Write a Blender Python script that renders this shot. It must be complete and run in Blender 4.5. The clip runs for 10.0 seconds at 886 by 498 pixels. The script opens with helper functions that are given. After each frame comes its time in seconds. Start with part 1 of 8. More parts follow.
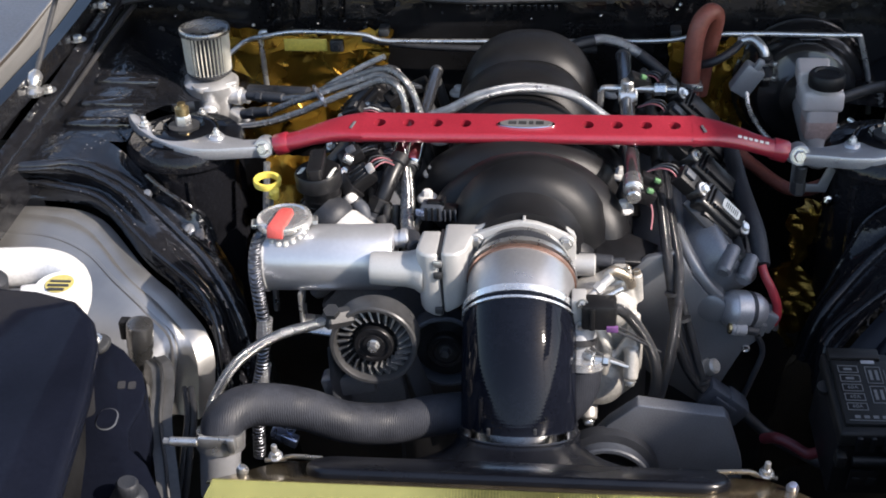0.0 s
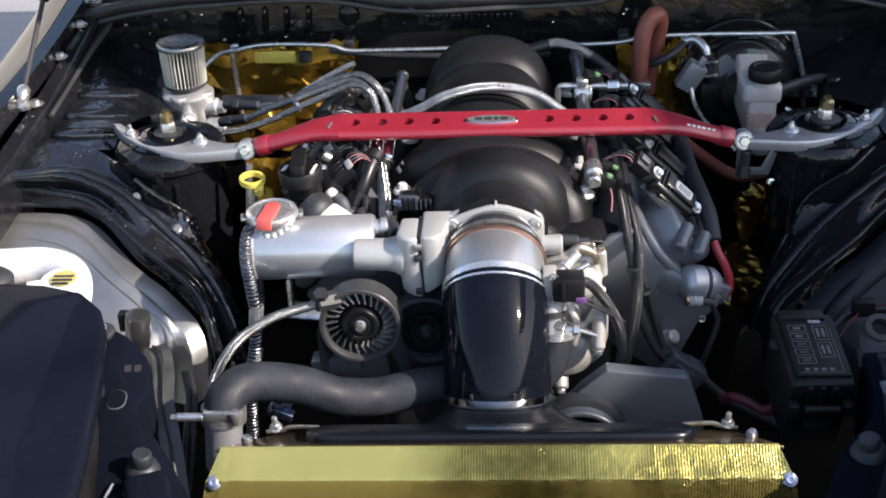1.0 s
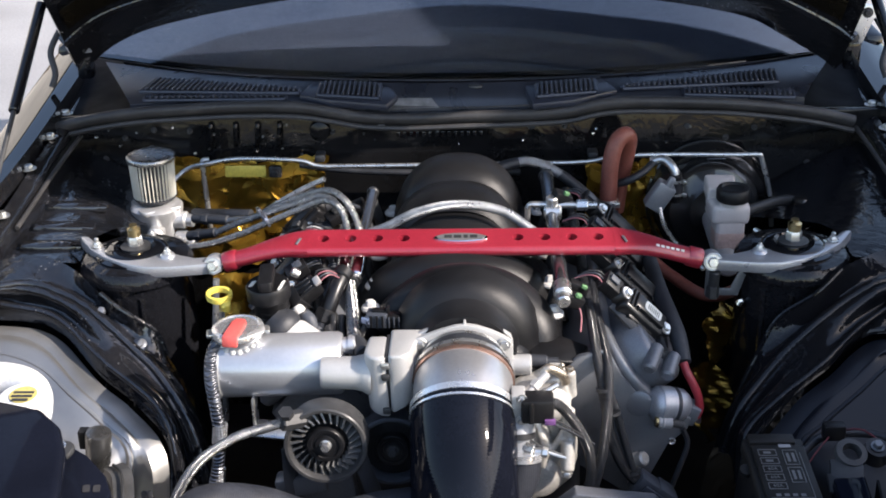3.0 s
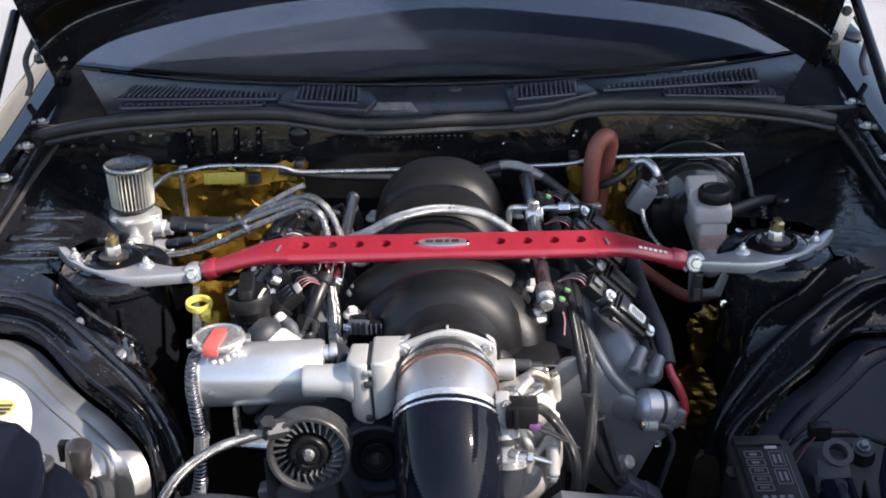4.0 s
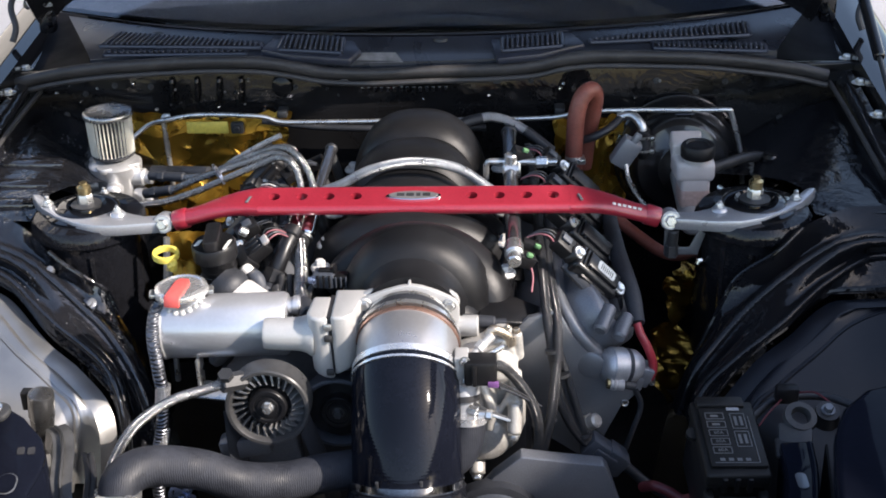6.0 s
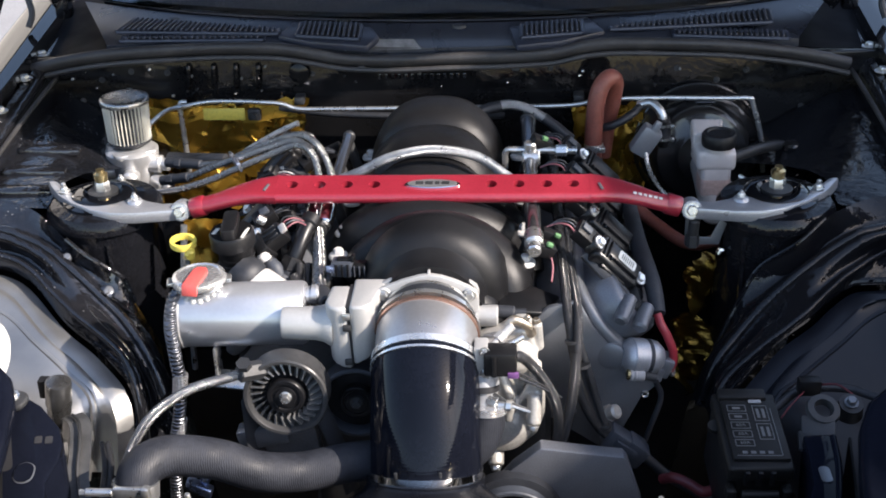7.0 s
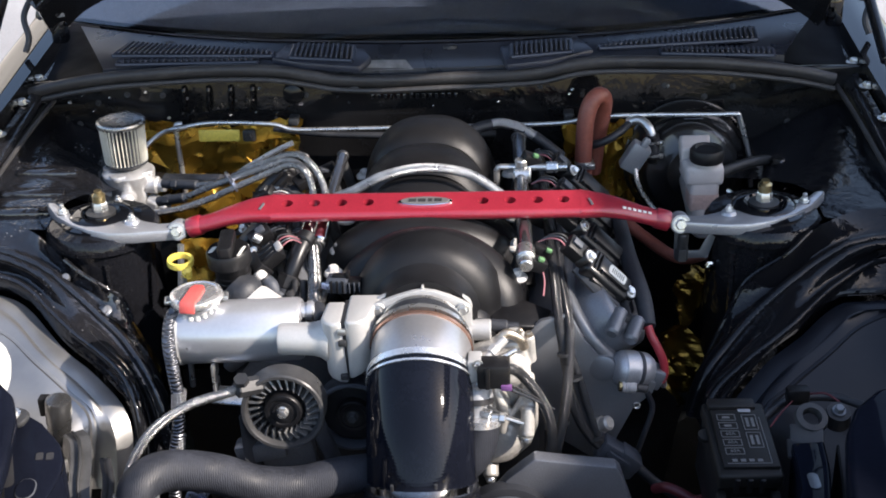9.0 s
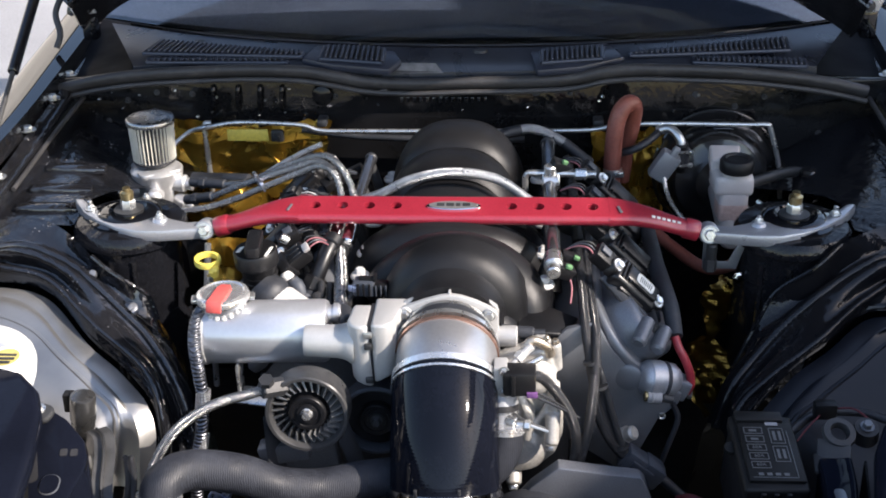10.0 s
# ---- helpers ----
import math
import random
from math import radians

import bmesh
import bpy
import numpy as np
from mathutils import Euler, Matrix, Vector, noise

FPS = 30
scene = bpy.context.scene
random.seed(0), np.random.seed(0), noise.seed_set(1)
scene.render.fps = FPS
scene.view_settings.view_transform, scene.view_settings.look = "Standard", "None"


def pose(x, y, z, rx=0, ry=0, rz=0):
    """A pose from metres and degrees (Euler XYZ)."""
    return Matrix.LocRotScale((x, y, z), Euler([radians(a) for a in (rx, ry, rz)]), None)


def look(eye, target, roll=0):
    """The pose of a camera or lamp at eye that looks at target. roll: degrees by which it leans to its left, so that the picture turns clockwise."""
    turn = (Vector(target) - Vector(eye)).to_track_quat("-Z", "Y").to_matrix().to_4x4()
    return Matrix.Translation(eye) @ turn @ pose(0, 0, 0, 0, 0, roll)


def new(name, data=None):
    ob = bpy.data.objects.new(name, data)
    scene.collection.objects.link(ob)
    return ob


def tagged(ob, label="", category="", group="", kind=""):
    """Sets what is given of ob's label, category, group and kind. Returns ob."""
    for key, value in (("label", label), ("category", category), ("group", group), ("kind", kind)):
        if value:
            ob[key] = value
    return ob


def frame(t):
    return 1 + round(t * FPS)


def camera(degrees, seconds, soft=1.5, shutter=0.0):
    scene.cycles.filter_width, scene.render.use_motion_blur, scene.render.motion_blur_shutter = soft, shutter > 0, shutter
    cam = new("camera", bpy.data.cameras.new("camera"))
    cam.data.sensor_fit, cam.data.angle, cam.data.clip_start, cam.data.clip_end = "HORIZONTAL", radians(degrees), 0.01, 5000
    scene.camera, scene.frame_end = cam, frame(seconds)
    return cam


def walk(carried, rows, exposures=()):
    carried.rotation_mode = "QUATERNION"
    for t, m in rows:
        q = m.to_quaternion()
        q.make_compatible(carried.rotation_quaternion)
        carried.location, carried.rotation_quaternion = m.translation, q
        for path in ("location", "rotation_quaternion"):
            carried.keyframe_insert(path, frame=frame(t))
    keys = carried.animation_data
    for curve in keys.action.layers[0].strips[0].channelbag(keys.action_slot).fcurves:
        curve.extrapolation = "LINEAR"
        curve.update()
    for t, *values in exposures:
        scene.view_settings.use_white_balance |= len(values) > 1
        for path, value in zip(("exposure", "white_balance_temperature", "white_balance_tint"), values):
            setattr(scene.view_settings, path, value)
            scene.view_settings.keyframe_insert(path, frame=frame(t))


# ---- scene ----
cam = camera(36.9, 10.0, 1.8)
PATH = [
    (0, (0.076, -1.684, 1.648), (-0.127, 0.03, 0.638), -2.2),
    (0.3, (0.129, -1.752, 1.641), (-0.097, -0.052, 0.612), -1.3),
    (0.5, (0.108, -1.792, 1.662), (-0.062, -0.058, 0.679), -2.8),
    (1, (0.039, -1.831, 1.663), (-0.076, -0.088, 0.689), -2.7),
    (1.5, (0.017, -1.823, 1.664), (-0.016, -0.065, 0.711), -1.3),
    (2, (0.024, -1.813, 1.667), (-0.012, -0.054, 0.716), -1.1),
    (2.5, (0.032, -1.811, 1.678), (-0.016, -0.023, 0.783), -1.0),
    (2.7, (0.04, -1.816, 1.67), (-0.029, -0.004, 0.825), -1.3),
    (3.8, (0.036, -1.802, 1.667), (-0.009, 0.022, 0.848), -1.7),
    (4, (0.04, -1.8, 1.665), (0.0, 0.021, 0.84), -1.8),
    (4.5, (0.056, -1.787, 1.66), (-0.012, 0.014, 0.793), -2.2),
    (5, (0.109, -1.775, 1.659), (0.002, 0.021, 0.785), -1.8),
    (5.5, (0.139, -1.779, 1.65), (0.021, -0.005, 0.732), -2.3),
    (5.7, (0.141, -1.778, 1.659), (0.046, 0.011, 0.768), -1.8),
    (6.8, (0.124, -1.763, 1.656), (0.008, 0.016, 0.75), -1.7),
    (7, (0.127, -1.76, 1.657), (0.011, 0.016, 0.746), -1.8),
    (7.5, (0.126, -1.756, 1.657), (0.024, 0.017, 0.736), -1.8),
    (8, (0.123, -1.767, 1.663), (0.02, 0.016, 0.763), -1.8),
    (8.5, (0.128, -1.784, 1.661), (0.008, 0.009, 0.784), -2.4),
    (9, (0.131, -1.791, 1.663), (0.023, 0.001, 0.781), -2.3),
    (9.5, (0.122, -1.788, 1.656), (0.018, 0.005, 0.775), -1.5),
    (10, (0.119, -1.785, 1.663), (-0.018, 0.007, 0.786), -1.4),
]
walk(cam, [(t, look(e, g, r)) for t, e, g, r in PATH],
     exposures=((0.0, 1.22, 6950, 13.5), (1.5, 1.29, 6950, 13.5), (3.5, 1.42, 6950, 13.5), (10.0, 1.45, 6950, 13.5)))

# ---- world, sun ----
SUN_DIR = Vector((0.75, -0.27, 0.575)).normalized()
world = bpy.data.worlds.new("world")
scene.world = world
world.use_nodes = True
wn = world.node_tree
sky = wn.nodes.new("ShaderNodeTexSky")
sky.sky_type = 'NISHITA'
sky.sun_disc = False
sky.sun_elevation = math.asin(SUN_DIR.z)
sky.sun_rotation = math.atan2(SUN_DIR.x, SUN_DIR.y)
wn.links.new(sky.outputs[0], wn.nodes["Background"].inputs[0])
wn.nodes["Background"].inputs[1].default_value = 0.15
sun_data = bpy.data.lights.new("sun", 'SUN')
sun_data.energy = 3.7
sun_data.angle = radians(0.55)
sun_data.color = (1.0, 0.95, 0.90)
sun = new("sun", sun_data)
sun.matrix_world = look(SUN_DIR * 20, (0, 0, 0))


# ---- materials ----
def mat(name, base, rough=0.5, metal=0.0, var=0.25, scale=20.0, bump=0.0, bump_scale=200.0, coat=0.0,
        fine=0.12, coat_rough=0.05, dust=0.0, trans=0.0, ior=1.5, spec=0.5, relief=0.001):
    m = bpy.data.materials.new(name)
    m.use_nodes = True
    t = m.node_tree
    p = t.nodes["Principled BSDF"]
    p.inputs["Roughness"].default_value = rough
    p.inputs["Metallic"].default_value = metal
    p.inputs["Coat Weight"].default_value = coat
    p.inputs["Coat Roughness"].default_value = coat_rough
    p.inputs["IOR"].default_value = ior
    p.inputs["Specular IOR Level"].default_value = spec
    p.inputs["Transmission Weight"].default_value = trans
    co = t.nodes.new("ShaderNodeTexCoord")
    n1 = t.nodes.new("ShaderNodeTexNoise")
    n1.inputs["Scale"].default_value = scale
    n1.inputs["Detail"].default_value = 5
    n2 = t.nodes.new("ShaderNodeTexNoise")
    n2.inputs["Scale"].default_value = bump_scale
    n2.inputs["Detail"].default_value = 3
    for n in (n1, n2):
        t.links.new(co.outputs["Object"], n.inputs["Vector"])
    r1 = t.nodes.new("ShaderNodeMapRange")
    r1.inputs[1].default_value, r1.inputs[2].default_value = 0.3, 0.7
    r1.inputs[3].default_value, r1.inputs[4].default_value = 1 - var, 1 + var
    t.links.new(n1.outputs[0], r1.inputs[0])
    r2 = t.nodes.new("ShaderNodeMapRange")
    r2.inputs[1].default_value, r2.inputs[2].default_value = 0.3, 0.7
    r2.inputs[3].default_value, r2.inputs[4].default_value = 1 - fine, 1 + fine
    t.links.new(n2.outputs[0], r2.inputs[0])
    mul = t.nodes.new("ShaderNodeMath")
    mul.operation = 'MULTIPLY'
    t.links.new(r1.outputs[0], mul.inputs[0])
    t.links.new(r2.outputs[0], mul.inputs[1])
    sc = t.nodes.new("ShaderNodeVectorMath")
    sc.operation = 'SCALE'
    sc.inputs[0].default_value = base
    t.links.new(mul.outputs[0], sc.inputs[3])
    colour = sc.outputs[0]
    if dust > 0:
        n3 = t.nodes.new("ShaderNodeTexNoise")
        n3.inputs["Scale"].default_value = 35
        n3.inputs["Detail"].default_value = 8
        n3.inputs["Roughness"].default_value = 0.75
        t.links.new(co.outputs["Object"], n3.inputs["Vector"])
        r3 = t.nodes.new("ShaderNodeMapRange")
        r3.inputs[1].default_value, r3.inputs[2].default_value = 0.52, 0.75
        r3.inputs[3].default_value, r3.inputs[4].default_value = 0.0, dust
        t.links.new(n3.outputs[0], r3.inputs[0])
        mx = t.nodes.new("ShaderNodeMix")
        mx.data_type = 'RGBA'
        t.links.new(r3.outputs[0], mx.inputs["Factor"])
        t.links.new(colour, mx.inputs["A"])
        mx.inputs["B"].default_value = (0.30, 0.28, 0.25, 1)
        colour = mx.outputs["Result"]
    t.links.new(colour, p.inputs["Base Color"])
    rr = t.nodes.new("ShaderNodeMapRange")
    rr.inputs[1].default_value, rr.inputs[2].default_value = 0.3, 0.7
    rr.inputs[3].default_value, rr.inputs[4].default_value = max(0.02, rough * 0.75), min(1, rough * 1.3)
    t.links.new(n1.outputs[0], rr.inputs[0])
    t.links.new(rr.outputs[0], p.inputs["Roughness"])
    if bump > 0:
        b = t.nodes.new("ShaderNodeBump")
        b.inputs["Strength"].default_value = bump
        b.inputs["Distance"].default_value = relief
        t.links.new(n2.outputs[0], b.inputs["Height"])
        t.links.new(b.outputs[0], p.inputs["Normal"])
        if coat > 0:
            t.links.new(b.outputs[0], p.inputs["Coat Normal"])
    return m


def bump_from(m, build, strength, distance):
    """A relief on material m, its height made by build(tree)."""
    t = m.node_tree
    b = t.nodes.new("ShaderNodeBump")
    b.inputs["Strength"].default_value = strength
    b.inputs["Distance"].default_value = distance
    t.links.new(build(t), b.inputs["Height"])
    t.links.new(b.outputs[0], t.nodes["Principled BSDF"].inputs["Normal"])
    return m


def wave_height(scale, direction='Z', coords="Object", dist=0.0):
    def build(t):
        co = t.nodes.new("ShaderNodeTexCoord")
        w = t.nodes.new("ShaderNodeTexWave")
        w.bands_direction = direction
        w.inputs["Scale"].default_value = scale
        w.inputs["Distortion"].default_value = dist
        t.links.new(co.outputs[coords], w.inputs["Vector"])
        return w.outputs["Fac"]
    return build


def wet_paint(m, strength=0.6, depth=0.006, scale=11):
    """Thick glossy paint over uneven metal: long waves with a fine orange peel on top."""
    t = m.node_tree
    p = t.nodes["Principled BSDF"]
    co = t.nodes.new("ShaderNodeTexCoord")
    outs = []
    for k, (sc, det, dist) in enumerate(((scale, 4, 1.6), (scale * 9, 3, 0.4))):
        n = t.nodes.new("ShaderNodeTexNoise")
        n.inputs["Scale"].default_value = sc
        n.inputs["Detail"].default_value = det
        n.inputs["Distortion"].default_value = dist
        t.links.new(co.outputs["Object"], n.inputs["Vector"])
        outs.append(n.outputs[0])
    f = t.nodes.new("ShaderNodeMath")
    f.operation = 'MULTIPLY_ADD'
    t.links.new(outs[1], f.inputs[0])
    f.inputs[1].default_value = 0.10
    t.links.new(outs[0], f.inputs[2])
    b = t.nodes.new("ShaderNodeBump")
    b.inputs["Strength"].default_value = strength
    b.inputs["Distance"].default_value = depth
    t.links.new(f.outputs[0], b.inputs["Height"])
    t.links.new(b.outputs[0], p.inputs["Normal"])
    t.links.new(b.outputs[0], p.inputs["Coat Normal"])
    return m


def braid_height(t, scale=130):
    co = t.nodes.new("ShaderNodeTexCoord")
    outs = []
    for a in (0.9, -0.9):
        mp = t.nodes.new("ShaderNodeMapping")
        mp.inputs["Rotation"].default_value = (0, 0, a)
        w = t.nodes.new("ShaderNodeTexWave")
        w.inputs["Scale"].default_value = scale
        t.links.new(co.outputs["UV"], mp.inputs["Vector"])
        t.links.new(mp.outputs[0], w.inputs["Vector"])
        outs.append(w.outputs["Fac"])
    mx = t.nodes.new("ShaderNodeMath")
    mx.operation = 'MAXIMUM'
    t.links.new(outs[0], mx.inputs[0])
    t.links.new(outs[1], mx.inputs[1])
    return mx.outputs[0]


def braided(name, base, rough, metal, scale, gap=0.10):
    """A woven sleeve: two crossing sets of strands, dark between them."""
    m = mat(name, base, rough, metal, 0.15, 60, fine=0.05)
    t = m.node_tree
    p = t.nodes["Principled BSDF"]
    h = braid_height(t, scale)
    b = t.nodes.new("ShaderNodeBump")
    b.inputs["Strength"].default_value = 0.8
    b.inputs["Distance"].default_value = 0.0012
    t.links.new(h, b.inputs["Height"])
    t.links.new(b.outputs[0], p.inputs["Normal"])
    r = t.nodes.new("ShaderNodeMapRange")
    r.inputs[1].default_value, r.inputs[2].default_value = 0.35, 0.75
    r.inputs[3].default_value, r.inputs[4].default_value = gap, 1.0
    t.links.new(h, r.inputs[0])
    old = p.inputs["Base Color"].links[0].from_socket
    sc = t.nodes.new("ShaderNodeVectorMath")
    sc.operation = 'SCALE'
    t.links.new(old, sc.inputs[0])
    t.links.new(r.outputs[0], sc.inputs[3])
    t.links.new(sc.outputs[0], p.inputs["Base Color"])
    return m


def specks(m, scale, most, colour=(0.42, 0.42, 0.43), tidy=0.55):
    """Small pale spots, gathered in patches: dried drops and grit, and glints put into the colour."""
    t = m.node_tree
    p = t.nodes["Principled BSDF"]
    co = t.nodes.new("ShaderNodeTexCoord")
    v = t.nodes.new("ShaderNodeTexVoronoi")
    v.inputs["Scale"].default_value = scale
    n = t.nodes.new("ShaderNodeTexNoise")
    n.inputs["Scale"].default_value = scale * 0.12
    n.inputs["Detail"].default_value = 3
    for k in (v, n):
        t.links.new(co.outputs["Object"], k.inputs["Vector"])
    r = t.nodes.new("ShaderNodeMapRange")
    r.inputs[1].default_value, r.inputs[2].default_value = 0.10, 0.24
    r.inputs[3].default_value, r.inputs[4].default_value = most, 0.0
    t.links.new(v.outputs["Distance"], r.inputs[0])
    q = t.nodes.new("ShaderNodeMapRange")
    q.inputs[1].default_value, q.inputs[2].default_value = tidy, tidy + 0.08
    t.links.new(n.outputs[0], q.inputs[0])
    f = t.nodes.new("ShaderNodeMath")
    f.operation = 'MULTIPLY'
    t.links.new(r.outputs[0], f.inputs[0])
    t.links.new(q.outputs[0], f.inputs[1])
    mx = t.nodes.new("ShaderNodeMix")
    mx.data_type = 'RGBA'
    old = p.inputs["Base Color"].links[0].from_socket
    t.links.new(f.outputs[0], mx.inputs["Factor"])
    t.links.new(old, mx.inputs["A"])
    mx.inputs["B"].default_value = (*colour, 1)
    t.links.new(mx.outputs["Result"], p.inputs["Base Color"])
    return m


def foil_height(t):
    co = t.nodes.new("ShaderNodeTexCoord")
    v = t.nodes.new("ShaderNodeTexNoise")
    v.inputs["Scale"].default_value = 14
    v.inputs["Detail"].default_value = 6
    v.inputs["Distortion"].default_value = 2.2
    w1 = t.nodes.new("ShaderNodeTexWave")
    w1.bands_direction = 'X'
    w1.inputs["Scale"].default_value = 75
    w2 = t.nodes.new("ShaderNodeTexWave")
    w2.bands_direction = 'Z'
    w2.inputs["Scale"].default_value = 75
    for n in (v, w1, w2):
        t.links.new(co.outputs["Object"], n.inputs["Vector"])
    a = t.nodes.new("ShaderNodeMath")
    a.operation = 'MULTIPLY'
    t.links.new(w1.outputs["Fac"], a.inputs[0])
    t.links.new(w2.outputs["Fac"], a.inputs[1])
    b = t.nodes.new("ShaderNodeMath")
    b.operation = 'MULTIPLY_ADD'
    t.links.new(a.outputs[0], b.inputs[0])
    b.inputs[1].default_value = 0.12
    t.links.new(v.outputs[0], b.inputs[2])
    return b.outputs[0]


def reeded_foil(m):
    """Foil over a reeded backing: woven reeds darker in their grooves and across the middle, crumpled patches, long
    smooth stretches.
    """
    t = m.node_tree
    p = t.nodes["Principled BSDF"]
    co = t.nodes.new("ShaderNodeTexCoord")

    def node(kind, **sets):
        n = t.nodes.new(kind)
        for k, v in sets.items():
            n.inputs[k].default_value = v
        return n

    def math_node(op, a, b):
        n = t.nodes.new("ShaderNodeMath")
        n.operation = op
        n.use_clamp = op == 'ADD'
        for i, v in enumerate((a, b)):
            if isinstance(v, float):
                n.inputs[i].default_value = v
            else:
                t.links.new(v, n.inputs[i])
        return n.outputs[0]

    def ranged(v, a, b, lo, hi):
        n = t.nodes.new("ShaderNodeMapRange")
        for i, k in enumerate((a, b, lo, hi)):
            n.inputs[i + 1].default_value = k
        t.links.new(v, n.inputs[0])
        return n.outputs[0]

    reeds = t.nodes.new("ShaderNodeTexWave")
    reeds.bands_direction = 'X'
    reeds.inputs["Scale"].default_value = 92
    reeds.inputs["Distortion"].default_value = 2.6
    reeds.inputs["Detail Scale"].default_value = 6
    weft = t.nodes.new("ShaderNodeTexNoise")
    weft.inputs["Scale"].default_value = 160
    zone = node("ShaderNodeTexNoise", Scale=4.2, Detail=4.0, Roughness=0.6)
    crumple = node("ShaderNodeTexNoise", Scale=34.0, Detail=6.0, Roughness=0.62, Distortion=2.6)
    folds = t.nodes.new("ShaderNodeTexVoronoi")
    folds.feature = 'DISTANCE_TO_EDGE'
    folds.inputs["Scale"].default_value = 26
    for n in (reeds, weft, zone, crumple, folds):
        t.links.new(co.outputs["Object"], n.inputs["Vector"])
    sep = t.nodes.new("ShaderNodeSeparateXYZ")
    t.links.new(co.outputs["Object"], sep.inputs[0])
    # the reeds press through from the middle to the right-hand end, least at the far left
    side = math_node('MULTIPLY', ranged(sep.outputs[0], -0.14, 0.02, 0.0, 1.0), ranged(zone.outputs[0], 0.40, 0.58, 0.25, 1.0))
    rough_side = ranged(sep.outputs[0], -0.10, 0.20, 0.10, 1.0)
    h = math_node('MULTIPLY', reeds.outputs["Fac"], side)
    h = math_node('MULTIPLY', h, 0.10)
    c = math_node('MULTIPLY', math_node('MULTIPLY', crumple.outputs[0], rough_side), 0.5)
    f = math_node('MULTIPLY', ranged(folds.outputs[0], 0.0, 0.12, 1.0, 0.0), math_node('MULTIPLY', rough_side, 0.10))
    total = math_node('ADD', math_node('MULTIPLY', math_node('ADD', h, c), 0.8), f)
    b = node("ShaderNodeBump", Strength=0.9, Distance=0.0032)
    t.links.new(total, b.inputs["Height"])
    t.links.new(b.outputs[0], p.inputs["Normal"])
    # darker olive tone in the grooves and over the middle stretch
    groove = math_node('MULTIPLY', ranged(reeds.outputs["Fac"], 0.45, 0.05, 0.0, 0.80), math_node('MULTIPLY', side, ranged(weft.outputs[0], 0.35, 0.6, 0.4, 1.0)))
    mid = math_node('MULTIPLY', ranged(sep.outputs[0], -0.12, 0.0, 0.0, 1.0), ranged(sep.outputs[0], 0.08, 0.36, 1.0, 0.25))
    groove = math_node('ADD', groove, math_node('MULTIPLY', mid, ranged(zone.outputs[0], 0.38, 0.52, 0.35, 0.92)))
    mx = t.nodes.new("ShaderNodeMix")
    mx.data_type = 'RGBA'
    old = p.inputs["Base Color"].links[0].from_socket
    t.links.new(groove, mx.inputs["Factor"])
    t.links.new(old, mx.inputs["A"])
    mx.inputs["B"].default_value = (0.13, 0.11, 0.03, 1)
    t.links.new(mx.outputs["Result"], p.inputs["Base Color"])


BLACK = wet_paint(mat("black_gloss_paint", (0.0075, 0.0078, 0.0095), 0.35, 0, 0.4, 8, coat=1.0, coat_rough=0.045, dust=0.03, spec=0.0), 0.50, 0.007, 15)
FWALL = wet_paint(mat("black_firewall_paint", (0.0065, 0.0065, 0.0070), 0.35, 0, 0.4, 8, coat=0.45, coat_rough=0.05, spec=0.0), 0.16, 0.006, 9)
DARKBAY = mat("dark_satin_finish", (0.006, 0.0075, 0.012), 0.38, 0.0, 0.25, 6, bump=0.35, bump_scale=9, relief=0.004, dust=0.010, fine=0.05, spec=0.34)
BLACK.node_tree.nodes["Principled BSDF"].inputs["Coat IOR"].default_value = 1.7
APRON = wet_paint(mat("black_apron_paint", (0.007, 0.0073, 0.009), 0.3, 0, 0.3, 6, coat=0.58, coat_rough=0.04, spec=0.0), 0.42, 0.007, 14)
# pale spots: grit, and small glints painted into the black
specks(BLACK, 130, 0.45, tidy=0.58)
specks(FWALL, 200, 0.16, tidy=0.58)
BODY = mat("black_body_paint", (0.004, 0.0045, 0.006), 0.3, 0, 0.3, 6, coat=1.0, coat_rough=0.02, spec=0.0)
NAVY = mat("blue_black_paint", (0.0055, 0.0068, 0.012), 0.4, 0, 0.25, 6, coat=0.14, coat_rough=0.05, dust=0.003, spec=0.0)
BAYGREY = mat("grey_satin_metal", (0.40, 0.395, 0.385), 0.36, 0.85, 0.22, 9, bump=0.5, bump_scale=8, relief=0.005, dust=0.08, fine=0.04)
CAST = mat("cast_aluminium", (0.43, 0.425, 0.415), 0.46, 0.35, 0.10, 14, bump=0.12, bump_scale=420, fine=0.04)
ALU = mat("brushed_aluminium", (0.52, 0.53, 0.555), 0.33, 0.70, 0.06, 10, bump=0.05, bump_scale=200, fine=0.03)
CHROME = mat("polished_steel", (0.75, 0.75, 0.75), 0.12, 1.0, 0.08, 20, fine=0.02)
STEEL = mat("zinc_steel", (0.62, 0.62, 0.61), 0.30, 0.9, 0.08, 60, fine=0.05)
RAIL = mat("dark_polished_rail", (0.20, 0.205, 0.22), 0.2, 0.9, 0.1, 40, fine=0.03)
RINGALU = mat("turned_alloy", (0.36, 0.355, 0.36), 0.32, 0.75, 0.08, 10, fine=0.04)
CANALU = mat("polished_cast_can", (0.52, 0.52, 0.52), 0.42, 0.7, 0.14, 25, bump=0.25, bump_scale=120, fine=0.05)
GREYCAST = mat("silver_powdercoat", (0.38, 0.39, 0.415), 0.36, 0.6, 0.08, 12, bump=0.15, bump_scale=600)
BAND = mat("clamp_steel", (0.66, 0.66, 0.66), 0.26, 0.8, 0.1, 40)
RED = mat("red_powdercoat", (0.27, 0.018, 0.033), 0.36, 0.1, 0.10, 9, coat=0.8, coat_rough=0.08, bump=0.05, bump_scale=300)
